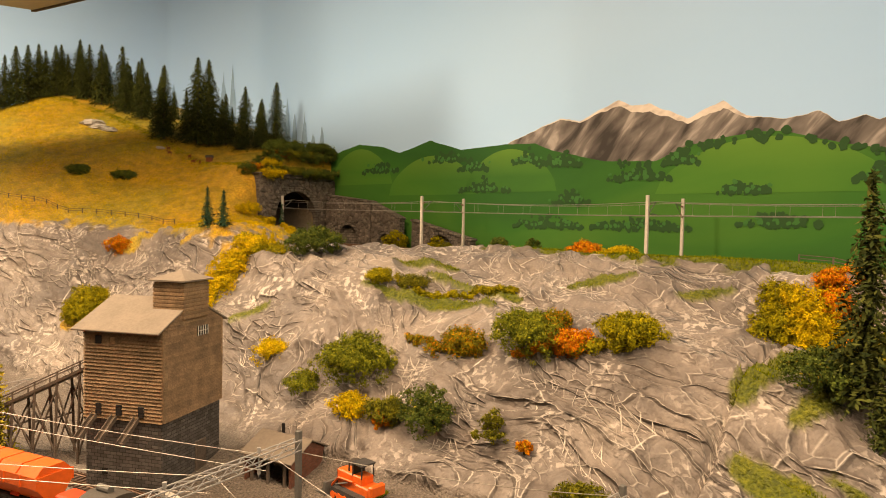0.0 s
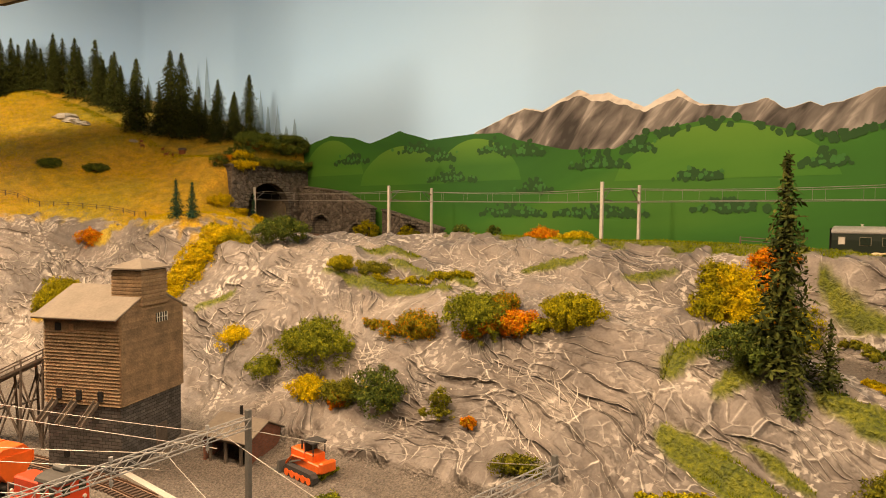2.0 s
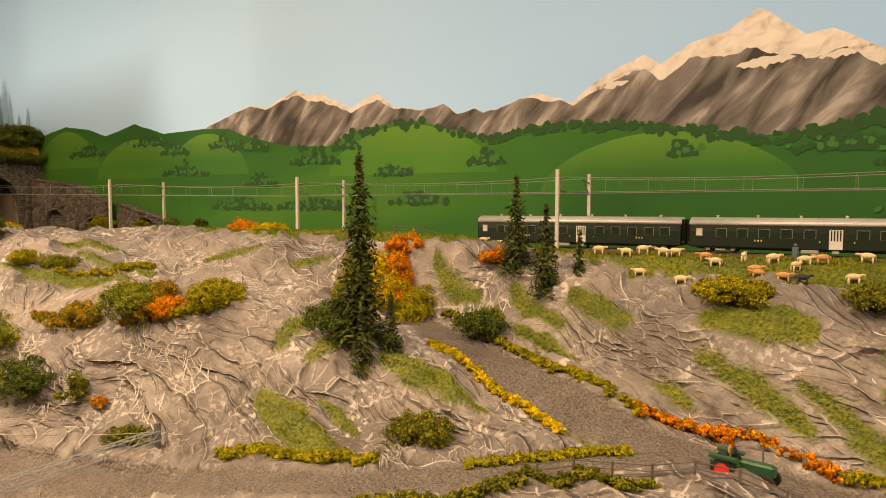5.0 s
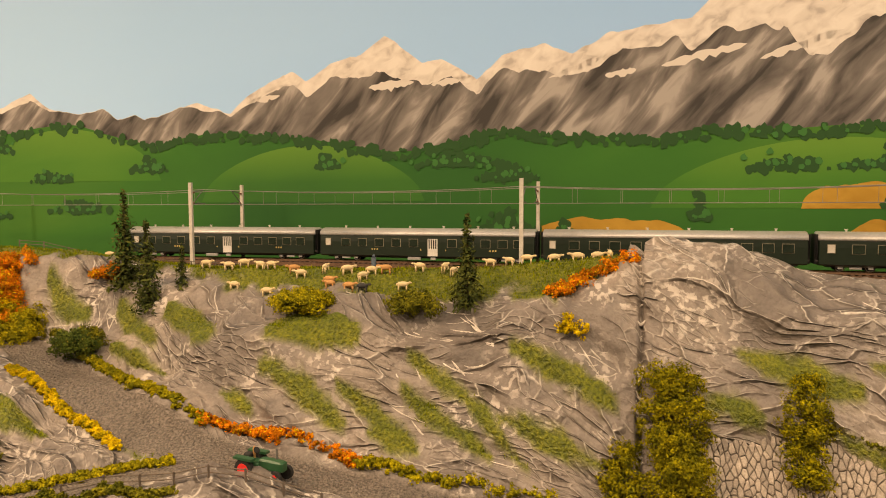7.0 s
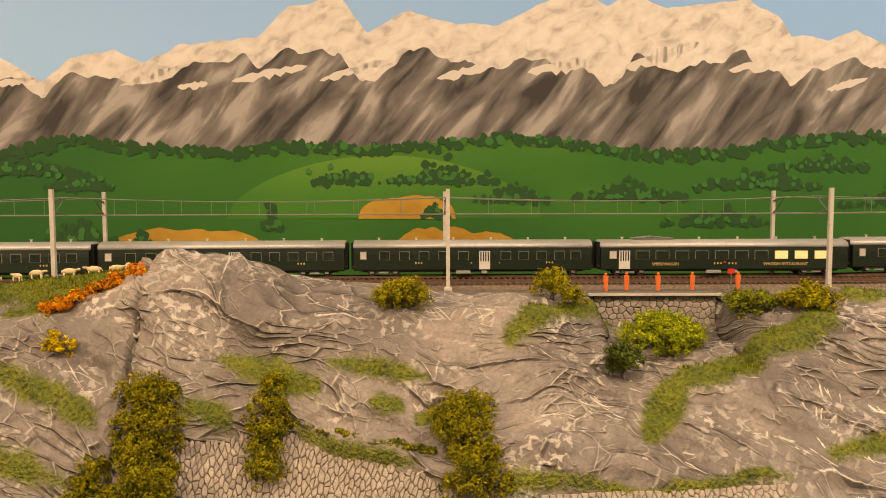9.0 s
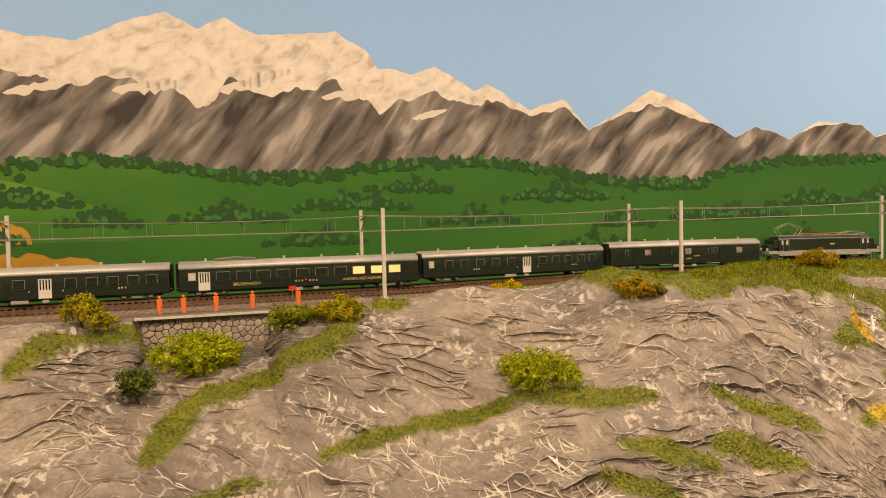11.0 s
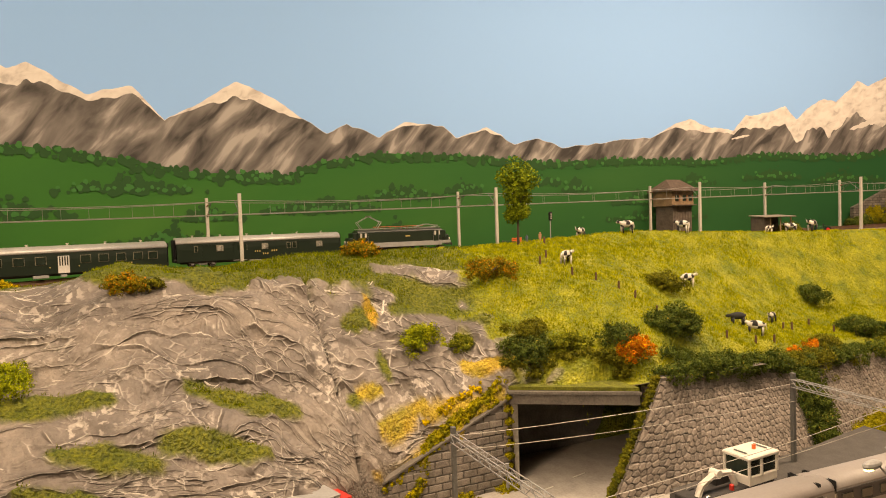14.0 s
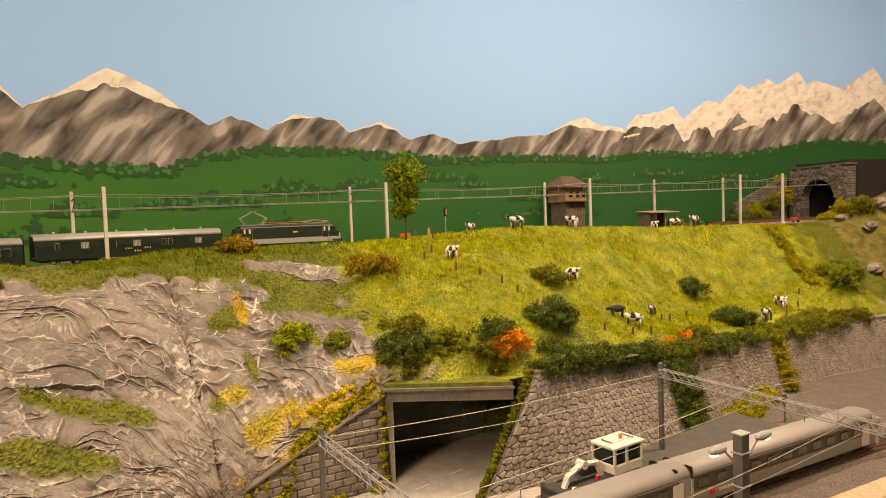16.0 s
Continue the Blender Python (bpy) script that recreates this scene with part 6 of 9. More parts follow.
def coach(s_mid, length, kind, label):
    ob = thing("passenger_coach", at(s_mid, -.030, float(bed(s_mid)) + .0084), label, "railway coach", "express train")
    hl, w = length / 2 - .0035, .0166
    side = [(-w, .0085), (-w, .0265), (-w + .0008, .0345), (w - .0008, .0345), (w, .0265), (w, .0085), (w - .002, .0070), (-w + .002, .0070)]
    body = part("body", Geo().prism(side, -hl, hl), coach_green, ob)
    arc = [(-w + .0006, .0345)] + [(-(w + .0004) * math.cos(a), .0352 + .0088 * math.sin(a) ** .8) for a in np.linspace(.05, 3.0916, 13)] + [(w - .0006, .0345)]
    part("roof", Geo().prism(arc, -hl - .0006, hl + .0006), roof_silver, ob, "silver arched roof", True)
    for x in np.linspace(-hl * .8, hl * .8, 6):
        part("roof_vent", Geo().rod((x, .003, .0430), (x, .003, .0462), .0012, n=8).rod((x, .003, .0458), (x, .003, .0466), .0019, n=8), pane_pale, ob)
    for e in (-1, 1):
        bel = Geo()
        for k in range(3):
            bel.box((e * (hl + .0010 + .0012 * k), 0, .0245), (.0009, .0225 - .001 * (k % 2), .0330 - .001 * (k % 2)), None, .003)
        part("gangway_bellows", bel, black_rubber, ob)
        part("buffers", Geo().rod((e * hl, -.010, .0115), (e * (hl + .003), -.010, .0115), .0016, n=8).rod((e * hl, .010, .0115), (e * (hl + .003), .010, .0115), .0016, n=8), running_gear, ob)
    under = Geo().box((0, 0, .0062), (length * .92, .022, .0026))
    part("underframe", under, running_gear, ob)
    part("battery_box", Geo().box((-.012, -.0135, .0048), (.018, .004, .0042), None, .0006).box((.014, -.0135, .0048), (.007, .004, .0036), None, .0006), light_grey, ob)
    for e in (-1, 1):
        bogie(ob, e * (hl - .036))

    def window(x, width, z0=.0205, z1=.0300, mat=None, both=True):
        for y in ((-w, w) if both else (-w,)):
            f = part("window", Geo().box((x, y, (z0 + z1) / 2), (width + .0012, .0006, z1 - z0 + .0012), None, .0002), window_rim, ob)
            part("pane", Geo().box((x, y * 1.022, (z0 + z1) / 2), (width, .0006, z1 - z0), None, .0003), mat or pane_dark, f)

    def doorway(x, mat, slats):
        for y in (-w, w):
            d = part("door", Geo().box((x, y, .0195), (.0135, .0005, .0225), None, .0002), mat, ob)
            if slats:
                for k in (-.0045, -.0015, .0015, .0045):
                    part("door_pane", Geo().box((x + k, y * 1.014, .0240), (.0014, .0004, .0120)), pane_dark, d)
    if kind == "van":
        for x, width in ((-.098, .004), (-.064, .009), (-.036, .0045), (-.027, .0045), (.003, .009), (.040, .005), (.049, .005), (.090, .009)):
            window(x, width, .0225, .0305, pane_pale if width > .008 else pane_dark)
            if width > .008:
                g = Geo()
                for k in range(5):
                    g.box((x - width / 2 + .001 + k * .0018, -w - .0009, .0265), (.0005, .0005, .008))
                part("window_bars", g, pane_dark, ob)
        for x in (-.080, -.035, .065):
            g = Geo().box((x, -w - .0002, .0200), (.0185, .0004, .0225)).box((x, -w - .0006, .0320), (.024, .0006, .0008))
            part("sliding_door", g, coach_green, ob)
        bars(ob, -.012, .0195, 3, .0016, .0022, .0034, -w - .0004)
        bars(ob, .0135, .0195, 3, .0016, .0022, .0034, -w - .0004)
        bars(ob, .000, .0155, 3, .0016, .0022, .0034, -w - .0004)
        part("footboard", Geo().box((-.035, -.017, .0075), (.020, .003, .0008)).box((.045, -.017, .0075), (.020, .003, .0008)), light_grey, ob)
    elif kind == "diner":
        xs = np.linspace(-.100, .118, 10)
        for k, x in enumerate(xs):
            window(float(x), .0155, .0205, .0300, pane_lit if k in (7, 8, 9) else pane_dark)
        window(-.136, .008, .021, .030, pane_pale)
        doorway(-.122, door_white, True)
        doorway(.134, coach_green, False)
        lettering("WAGON RESTAURANT", .075, .0125, .0052, ob, -w - .0003)
        lettering("SPEISEWAGEN", -.072, .0125, .0052, ob, -w - .0003)
        bars(ob, -.012, .0150, 3, .0016, .0022, .0040, -w - .0004)
        bars(ob, .006, .0150, 3, .0016, .0022, .0040, -w - .0004)
        part("emblem", Geo().box((.0005, -w - .0003, .0165), (.0022, .0003, .0022)), red_signal, ob)
        g = Geo()
        for k in (-1, 1):
            g.rod((-.110, k * .006, .0455), (-.085, k * .007, .0475), .0005).rod((-.085, k * .007, .0475), (-.060, k * .006, .0455), .0005)
        g.rod((-.086, -.011, .0482), (-.086, .011, .0482), .0006).box((-.085, 0, .0450), (.05, .012, .001))
        part("pantograph", g, steel, ob, "folded pantograph on the roof")
    else:
        for x in (-.108, -.084, -.060, -.036, -.012, .040, .062, .084, .106, .126):
            window(x, .0115)
        window(-.134, .007, .021, .030, pane_pale)
        doorway(.014, door_white, True)
        bars(ob, -.070, .0165, 3, .0016, .0020, .0036, -w - .0004)
        bars(ob, .090, .0165, 3, .0016, .0020, .0036, -w - .0004)
        bars(ob, -.002, .0165, 2, .0012, .0018, .034, -w - .0004)
        for x in (-.084, -.036, .062, .084, .106):
            part("seat", Geo().box((x + .003, -w - .0002, .0225), (.004, .0002, .0035), None, .0001), red_seat, ob, "red seat seen through the window")
    return ob


def engine(s_mid):
    ob = thing("electric_locomotive", at(s_mid, -.030, float(bed(s_mid)) + .0084), "dark green electric locomotive with pantographs and grey frame", "locomotive", "express train")
    w = .0160
    body = [(-w, .0195), (-w, .0375), (-w + .0015, .0405), (w - .0015, .0405), (w, .0375), (w, .0195)]
    part("body", Geo().prism(body, -.076, .076), loco_green, ob)
    for e in (-1, 1):
        part("hood", Geo().box((e * .083, 0, .0245), (.015, .026, .0110), None, .0016).box((e * .0795, 0, .031), (.008, .030, .014), None, .0012), loco_green, ob)
        part("cab_door", Geo().box((e * .064, -w - .0002, .0290), (.0085, .0005, .0185)).box((e * .064, w + .0002, .0290), (.0085, .0005, .0185)), loco_green, ob)
        part("cab_window", Geo().box((e * .0625, -w - .0006, .0335), (.0032, .0004, .0070), None, .0002).box((e * .0703, -w - .0004, .0335), (.0030, .0004, .0070), None, .0002), pane_pale, ob)
        for y in (-.009, .009):
            part("headlight", Geo().rod((e * .0905, y, .0225), (e * .0925, y, .0225), .0022, n=10), lens_clear, ob)
            part("buffer", Geo().rod((e * .0905, y, .0130), (e * .0965, y, .0130), .0010, n=8).rod((e * .0955, y, .0130), (e * .0968, y, .0130), .0026, n=10), running_gear, ob)
        steps = Geo()
        for z in (.004, .0085, .0130):
            steps.box((e * .0735, -.0165, z), (.0065, .0030, .0007))
        steps.rod((e * .0735 - .003, -.0165, .003), (e * .0735 - .003, -.0165, .0175), .0004).rod((e * .0735 + .003, -.0165, .003), (e * .0735 + .003, -.0165, .0175), .0004)
        part("steps", steps, steel, ob)
        part("handrail", Geo().rod((e * .0588, -w - .0008, .020), (e * .0588, -w - .0008, .037), .0003).rod((e * .0688, -w - .0008, .020), (e * .0688, -w - .0008, .037), .0003), steel, ob)
    part("frame", Geo().box((0, 0, .0165), (.150, .0325, .0085), None, .0005).box((0, 0, .0175), (.184, .031, .0050), None, .0006), light_grey, ob, "light grey side frame")
    part("panel_line", Geo().box((0, -w - .0003, .0385), (.118, .0003, .0005)).box((0, -w - .0003, .0215), (.118, .0003, .0004)), running_gear, ob)
    part("number_plate", Geo().box((.012, -w - .0004, .0300), (.0085, .0003, .0020)), letter_gold, ob)
    roof = Geo().prism([(-w + .001, .0405), (-w * .7, .0420), (w * .7, .0420), (w - .001, .0405)], -.074, .074)
    part("roof", roof, running_gear, ob)
    rail = Geo()
    for y in (-.011, .011):
        rail.rod((-.074, y, .0438), (.074, y, .0438), .0004)
        for x in np.linspace(-.072, .072, 9):
            rail.rod((float(x), y, .0415), (float(x), y, .0438), .0003)
    part("roof_rail", rail, steel, ob)
    for x in np.linspace(-.036, .036, 8):
        part("roof_insulator", Geo().rod((float(x), -.004, .0420), (float(x), -.004, .0462), .0011, n=7), insulator_brown, ob)
    part("busbar", Geo().path([(-.045, -.004, .0465), (-.02, -.004, .0468), (.0, -.004, .0462), (.02, -.004, .0468), (.045, -.004, .0465)], .0006), copper, ob)
    for x0, up in ((-.052, .020), (.052, .0035)):
        g = Geo().box((x0, 0, .0432), (.030, .016, .0012))
        for y in (-.006, .006):
            g.rod((x0 - .013, y, .0440), (x0 - .021, y * .9, .0445 + up * .5), .0005).rod((x0 - .021, y * .9, .0445 + up * .5), (x0, y * .7, .0450 + up), .0005)
            g.rod((x0 + .013, y, .0440), (x0 + .021, y * .9, .0445 + up * .5), .0005).rod((x0 + .021, y * .9, .0445 + up * .5), (x0, y * .7, .0450 + up), .0005)
        g.rod((x0 - .0015, -.012, .0455 + up), (x0 - .0015, .012, .0455 + up), .0006).rod((x0 + .0015, -.012, .0455 + up), (x0 + .0015, .012, .0455 + up), .0006)
        part("pantograph", g, steel, ob, "raised pantograph" if up > .01 else "folded pantograph")
    for x in (-.048, -.018, .012):
        wheelset(ob, x, .0090, 22)
    for x in (-.078, .046, .078):
        wheelset(ob, x, .0056, 14)
    part("bogie_frame", Geo().box((-.078, -.0115, .0070), (.022, .002, .004), None, .0006).box((.062, -.0115, .0070), (.046, .002, .004), None, .0006).box((-.018, 0, .0105), (.09, .020, .004), None, .0006), running_gear, ob)
    return ob


FRONT = 1.682
engine(FRONT - .098)
coach(FRONT - .196 - .131, .256, "van", "dark green baggage van with barred windows and silver roof")
coach(FRONT - .456 - .151, .298, "saloon", "dark green passenger coach with white doors and silver roof")
coach(FRONT - .757 - .156, .308, "diner", "dark green dining car with lit windows and gold lettering")
for k in range(4):
    coach(FRONT - 1.069 - .151 - .302 * k, .298, "saloon", "dark green passenger coach with white doors and silver roof")

# ---- masonry ----
def masonry(name, c1, c2, mortar, width, row, rough=0.9):
    """Coursed stone or brick: local x along the wall, z up."""
    m = bpy.data.materials.new(name)
    m.use_nodes = True
    nt = m.node_tree
    b = nt.nodes["Principled BSDF"]
    b.inputs["Roughness"].default_value = rough
    co, sep, com = nt.nodes.new("ShaderNodeTexCoord"), nt.nodes.new("ShaderNodeSeparateXYZ"), nt.nodes.new("ShaderNodeCombineXYZ")
    add = nt.nodes.new("ShaderNodeMath")
    nt.links.new(co.outputs["Object"], sep.inputs[0])
    nt.links.new(sep.outputs["X"], add.inputs[0])
    nt.links.new(sep.outputs["Y"], add.inputs[1])
    nt.links.new(add.outputs[0], com.inputs["X"])
    nt.links.new(sep.outputs["Z"], com.inputs["Y"])
    wob, vm = nt.nodes.new("ShaderNodeTexNoise"), nt.nodes.new("ShaderNodeVectorMath")
    wob.inputs["Scale"].default_value = 180
    vm.operation, vm.inputs[1].default_value = "MULTIPLY_ADD", (0.0016, 0.0016, 0)
    nt.links.new(com.outputs[0], wob.inputs["Vector"])
    nt.links.new(wob.outputs["Color"], vm.inputs[0])
    nt.links.new(com.outputs[0], vm.inputs[2])
    br = nt.nodes.new("ShaderNodeTexBrick")
    br.inputs["Scale"].default_value, br.inputs["Brick Width"].default_value, br.inputs["Row Height"].default_value = 1.0, width, row
    br.inputs["Mortar Size"].default_value, br.inputs["Mortar Smooth"].default_value = row * 0.10, 0.4
    br.inputs["Color1"].default_value, br.inputs["Color2"].default_value, br.inputs["Mortar"].default_value = (*c1, 1), (*c2, 1), (*mortar, 1)
    nt.links.new(vm.outputs[0], br.inputs["Vector"])
    n, mix = nt.nodes.new("ShaderNodeTexNoise"), nt.nodes.new("ShaderNodeMix")
    n.inputs["Scale"].default_value, n.inputs["Detail"].default_value = 90, 6
    nt.links.new(co.outputs["Object"], n.inputs["Vector"])
    mix.data_type, mix.blend_type, mix.inputs["Factor"].default_value = "RGBA", "OVERLAY", 0.6
    nt.links.new(br.outputs["Color"], mix.inputs["A"])
    nt.links.new(n.outputs["Fac"], mix.inputs["B"])
    nt.links.new(mix.outputs["Result"], b.inputs["Base Color"])
    bp = nt.nodes.new("ShaderNodeBump")
    bp.invert = True
    bp.inputs["Strength"].default_value, bp.inputs["Distance"].default_value = 0.9, 0.0012
    nt.links.new(br.outputs["Fac"], bp.inputs["Height"])
    nt.links.new(bp.outputs["Normal"], b.inputs["Normal"])
    return m


tunnel_stone = masonry("dark_tunnel_masonry", (0.085, 0.075, 0.062), (0.16, 0.14, 0.115), (0.03, 0.027, 0.023), 0.013, 0.006)
grey_block = masonry("grey_block_masonry", (0.20, 0.185, 0.165), (0.29, 0.27, 0.24), (0.09, 0.08, 0.07), 0.016, 0.0075)
dark_block = masonry("dark_stone_plinth", (0.065, 0.060, 0.055), (0.13, 0.12, 0.11), (0.03, 0.028, 0.025), 0.0075, 0.0036)
red_brick = masonry("red_brickwork", (0.16, 0.060, 0.035), (0.22, 0.085, 0.05), (0.12, 0.09, 0.07), 0.0040, 0.0016)
stone_grey = material("grey_split_stone", (0.205, 0.178, 0.150), 0.65, vary=0.4, grain=120, bump=0.5, depth=0.0008, random_tint=0.22)
stone_mid = material("grey_dressed_block", (0.215, 0.19, 0.162), 0.7, vary=0.35, grain=120, bump=0.4, depth=0.0008, random_tint=0.2)
stone_light = material("pale_split_stone", (0.30, 0.26, 0.215), 0.75, vary=0.3, grain=120, bump=0.5, depth=0.0008, random_tint=0.22)
mortar_dark = material("dark_mortar", (0.045, 0.040, 0.035), 0.95, vary=0.3, grain=90)
# black for small dark parts, and for the shade painted into the underpass
near_black = material("plain_black", (0.010, 0.009, 0.008), 0.95, vary=0.3)
rubble_dark = material("dark_rubble_stone", (0.115, 0.098, 0.080), 0.85, vary=0.45, grain=120, bump=0.6, depth=0.001, random_tint=0.35)
weathered_wood = material("weathered_brown_board", (0.245, 0.165, 0.090), 0.75, vary=0.40, grain=70, bump=0.3, random_tint=0.18)
grey_wood = material("grey_timber", (0.11, 0.088, 0.068), 0.9, vary=0.35, grain=90, bump=0.3)
felt_roof = material("dusty_roofing_felt", (0.192, 0.164, 0.128), 0.9, vary=0.14, grain=50, bump=0.2)
safety_orange = material("bright_orange_paint", (0.72, 0.125, 0.012), 0.42, vary=0.10, grain=40, bump=0.05)
red_orange = material("red_orange_paint", (0.60, 0.060, 0.014), 0.42, vary=0.10, grain=40, bump=0.05)
dark_roof = material("dark_olive_roof", (0.055, 0.050, 0.042), 0.7, vary=0.2)


def cells(w, h, sx, sy, seed):
    """Irregular stones: the cells of a jittered grid, clipped against their neighbours. Corners in metres."""
    r = random.Random(seed)
    nx, ny = max(1, int(w / sx)), max(1, int(h / sy))
    pts = [((i + .5 + (.5 if j % 2 else 0) + r.uniform(-.36, .36)) * w / nx, (j + .5 + r.uniform(-.36, .36)) * h / ny) for j in range(ny) for i in range(nx)]
    out = []
    for k, (x, y) in enumerate(pts):
        if not 0 < x < w:
            continue
        poly = [(max(0, x - 2 * sx), max(0, y - 2 * sy)), (min(w, x + 2 * sx), max(0, y - 2 * sy)), (min(w, x + 2 * sx), min(h, y + 2 * sy)), (max(0, x - 2 * sx), min(h, y + 2 * sy))]
        j = k // nx
        for q in range(max(0, (j - 2) * nx), min(len(pts), (j + 3) * nx)):
            if q == k or abs(pts[q][0] - x) > 3 * sx:
                continue
            mx, my, dx, dy = (x + pts[q][0]) / 2, (y + pts[q][1]) / 2, pts[q][0] - x, pts[q][1] - y
            side = [(a - mx) * dx + (b - my) * dy for a, b in poly]
            new_poly = []
            for i in range(len(poly)):
                a, b, sa, sb = poly[i], poly[(i + 1) % len(poly)], side[i], side[(i + 1) % len(poly)]
                if sa <= 0:
                    new_poly.append(a)
                if sa * sb < 0:
                    t = sa / (sa - sb)
                    new_poly.append((a[0] + t * (b[0] - a[0]), a[1] + t * (b[1] - a[1])))
            poly = new_poly
            if len(poly) < 3:
                break
        if len(poly) >= 3:
            out.append(poly)
    return out


def stone_facing(parent, place, w, h, sx, sy, seed, mat, singles=300, proud=0.0014, inside=None):
    """Lays split stones over a face; place(a, b, out) gives the world point. The first ones are pieces of their own, the rest one joined part."""
    rest, count = Geo(), 0
    for poly in sorted(cells(w, h, sx, sy, seed), key=lambda p: p[0][0]):
        cx, cy = sum(p[0] for p in poly) / len(poly), sum(p[1] for p in poly) / len(poly)
        if inside and not inside(cx, cy):
            continue
        n = len(poly)
        ring = lambda f, o: [place(cx + (a - cx) * f, cy + (b - cy) * f, o) for a, b in poly]
        g = rest if count >= singles else Geo()
        lift = proud * (0.7 + 0.6 * ((count * 0.618) % 1))
        g.add(ring(.93, -.0006) + ring(.88, lift * .7) + ring(.62, lift), [(i, (i + 1) % n, n + (i + 1) % n, n + i) for i in range(n)] + [(n + i, n + (i + 1) % n, 2 * n + (i + 1) % n, 2 * n + i) for i in range(n)] + [tuple(range(2 * n, 3 * n))])
        if count < singles:
            part("stone", g, mat, parent)
        count += 1
    if rest.v:
        tagged(part("stones", rest, mat, parent), kind="stuff")


# ---- tunnel mouth and stepped wing wall of the main line ----
def arch_face(w0, w1, top, a0, a1, spring, n=14, top_1=None):
    """Outline strips of a wall between its outer edge and a round-headed opening, in (x, z); its top may slope to top_1."""
    mid, r = (a0 + a1) / 2, (a1 - a0) / 2
    fall = (top if top_1 is None else top_1) - top
    inner = [(a0, 0), (a0, spring)] + [(mid - r * math.cos(t), spring + r * .95 * math.sin(t)) for t in np.linspace(.12, 3.02, n)] + [(a1, spring), (a1, 0)]
    outer = []
    for x, z in inner:
        if z <= spring + 1e-9:
            outer.append((w0 if x < mid else w1, z))
        else:
            u = (x - a0) / (a1 - a0)
            outer.append((w0 + (w1 - w0) * u, top + fall * u))
    outer[1] = (w0, top)
    outer[-2] = (w1, top + fall)
    return inner, outer


def arched_wall(name, m, w0, w1, top, a0, a1, spring, thick, mat, label, blind=0.0, top_1=None):
    ob = thing(name, m, label, "masonry", "")
    ob["kind"] = "structure"
    end_top = top if top_1 is None else top_1
    inner, outer = arch_face(w0, w1, top, a0, a1, spring, top_1=top_1)
    n, g = len(inner), Geo()
    for y in (0, thick):
        g.v += [(x, y, z) for x, z in inner] + [(x, y, z) for x, z in outer]
    for i in range(n - 1):
        g.f += [(i, i + 1, n + i + 1, n + i), (2 * n + i + 1, 2 * n + i, 3 * n + i, 3 * n + i + 1), (i + 1, i, 2 * n + i, 2 * n + i + 1), (n + i, n + i + 1, 3 * n + i + 1, 3 * n + i)]
    part("wall", g, mat, ob)
    mid, r = (a0 + a1) / 2, (a1 - a0) / 2
    for t in np.linspace(.1, 3.04, 15):
        q = Matrix.Translation((mid - r * 1.06 * math.cos(t), -.001, spring + r * 1.01 * math.sin(t))) @ Matrix.Rotation(t - math.pi / 2, 4, "Y")
        part("voussoir", Geo().box((0, 0, 0), (r * .19, .005, r * .20), q, .0008), tunnel_stone, ob)
    tilt = math.atan2(top - end_top, w1 - w0)
    part("coping", Geo().box((0, 0, 0), ((w1 - w0) / math.cos(tilt) + .006, thick + .006, .005), Matrix.Translation(((w0 + w1) / 2, thick / 2, (top + end_top) / 2 + .002)) @ Matrix.Rotation(tilt, 4, "Y"), .001), tunnel_stone, ob)
    keep_out = lambda a, b: b < top + (end_top - top) * a / (w1 - w0) - .004 and not (a0 - r * .18 < w0 + a < a1 + r * .18 and b < spring + math.sqrt(max(0, (r * 1.2) ** 2 - (w0 + a - mid) ** 2)))
    stone_facing(ob, lambda a, b, o: (w0 + a, -o, b), w1 - w0, top, .0125, .0068, 40 + int(top * 900), rubble_dark, 300, .0026, keep_out)
    if blind:
        part("blind_panel", Geo().box((mid, thick * .75, spring * .6), (2 * r, thick * .4, spring * 1.2 + r * 2)), tunnel_stone, ob)
    return ob


mouth = at(-1.765, 0, float(bed(-1.765)), 90)   # local x runs towards the backdrop, the face looks along the line
arched_wall("tunnel_portal", mouth @ Matrix.Scale(1, 4), -.105, .125, .160, -.062, .062, .068, .022, tunnel_stone, "dark stone tunnel portal with an arched mouth")
g = Geo()
for k in range(12):
    a, b = math.pi * k / 12, math.pi * (k + 1) / 12
    g.add([(-.064 * math.cos(a), .01, .068 + .062 * math.sin(a)), (-.064 * math.cos(b), .01, .068 + .062 * math.sin(b)), (-.064 * math.cos(b), .21, .068 + .062 * math.sin(b)), (-.064 * math.cos(a), .21, .068 + .062 * math.sin(a))], [(0, 1, 2, 3)])
g.box((-.066, .11, .034), (.004, .20, .07)).box((.066, .11, .034), (.004, .20, .07)).box((0, .212, .07), (.14, .004, .14))
solid("tunnel_bore", g, near_black, mouth, "plain black inside of the railway tunnel", "tunnel", kind="structure")
for s0, ln, tall, tall_1, rad in ((-1.745, .150, .122, .106, .030), (-1.594, .09, .104, .070, .022), (-1.47, .165, .068, .030, .036)):
    m = at(s0, -.080, float(bed(s0)) - .004)
    arched_wall("wing_wall", m, 0, ln - .002, tall, ln * .5 - rad, ln * .5 + rad, min(tall, tall_1) * .24, .016, tunnel_stone, "dark stone wing wall with a blind arch and a sloping top beside the tunnel", 1, tall_1)
hedge_top = [(-1.790, -.11), (-1.788, -.04), (-1.788, .03), (-1.788, .09)]
hedge(hedge_top, .075, .030, deep_green, "dark creeper over the tunnel portal")


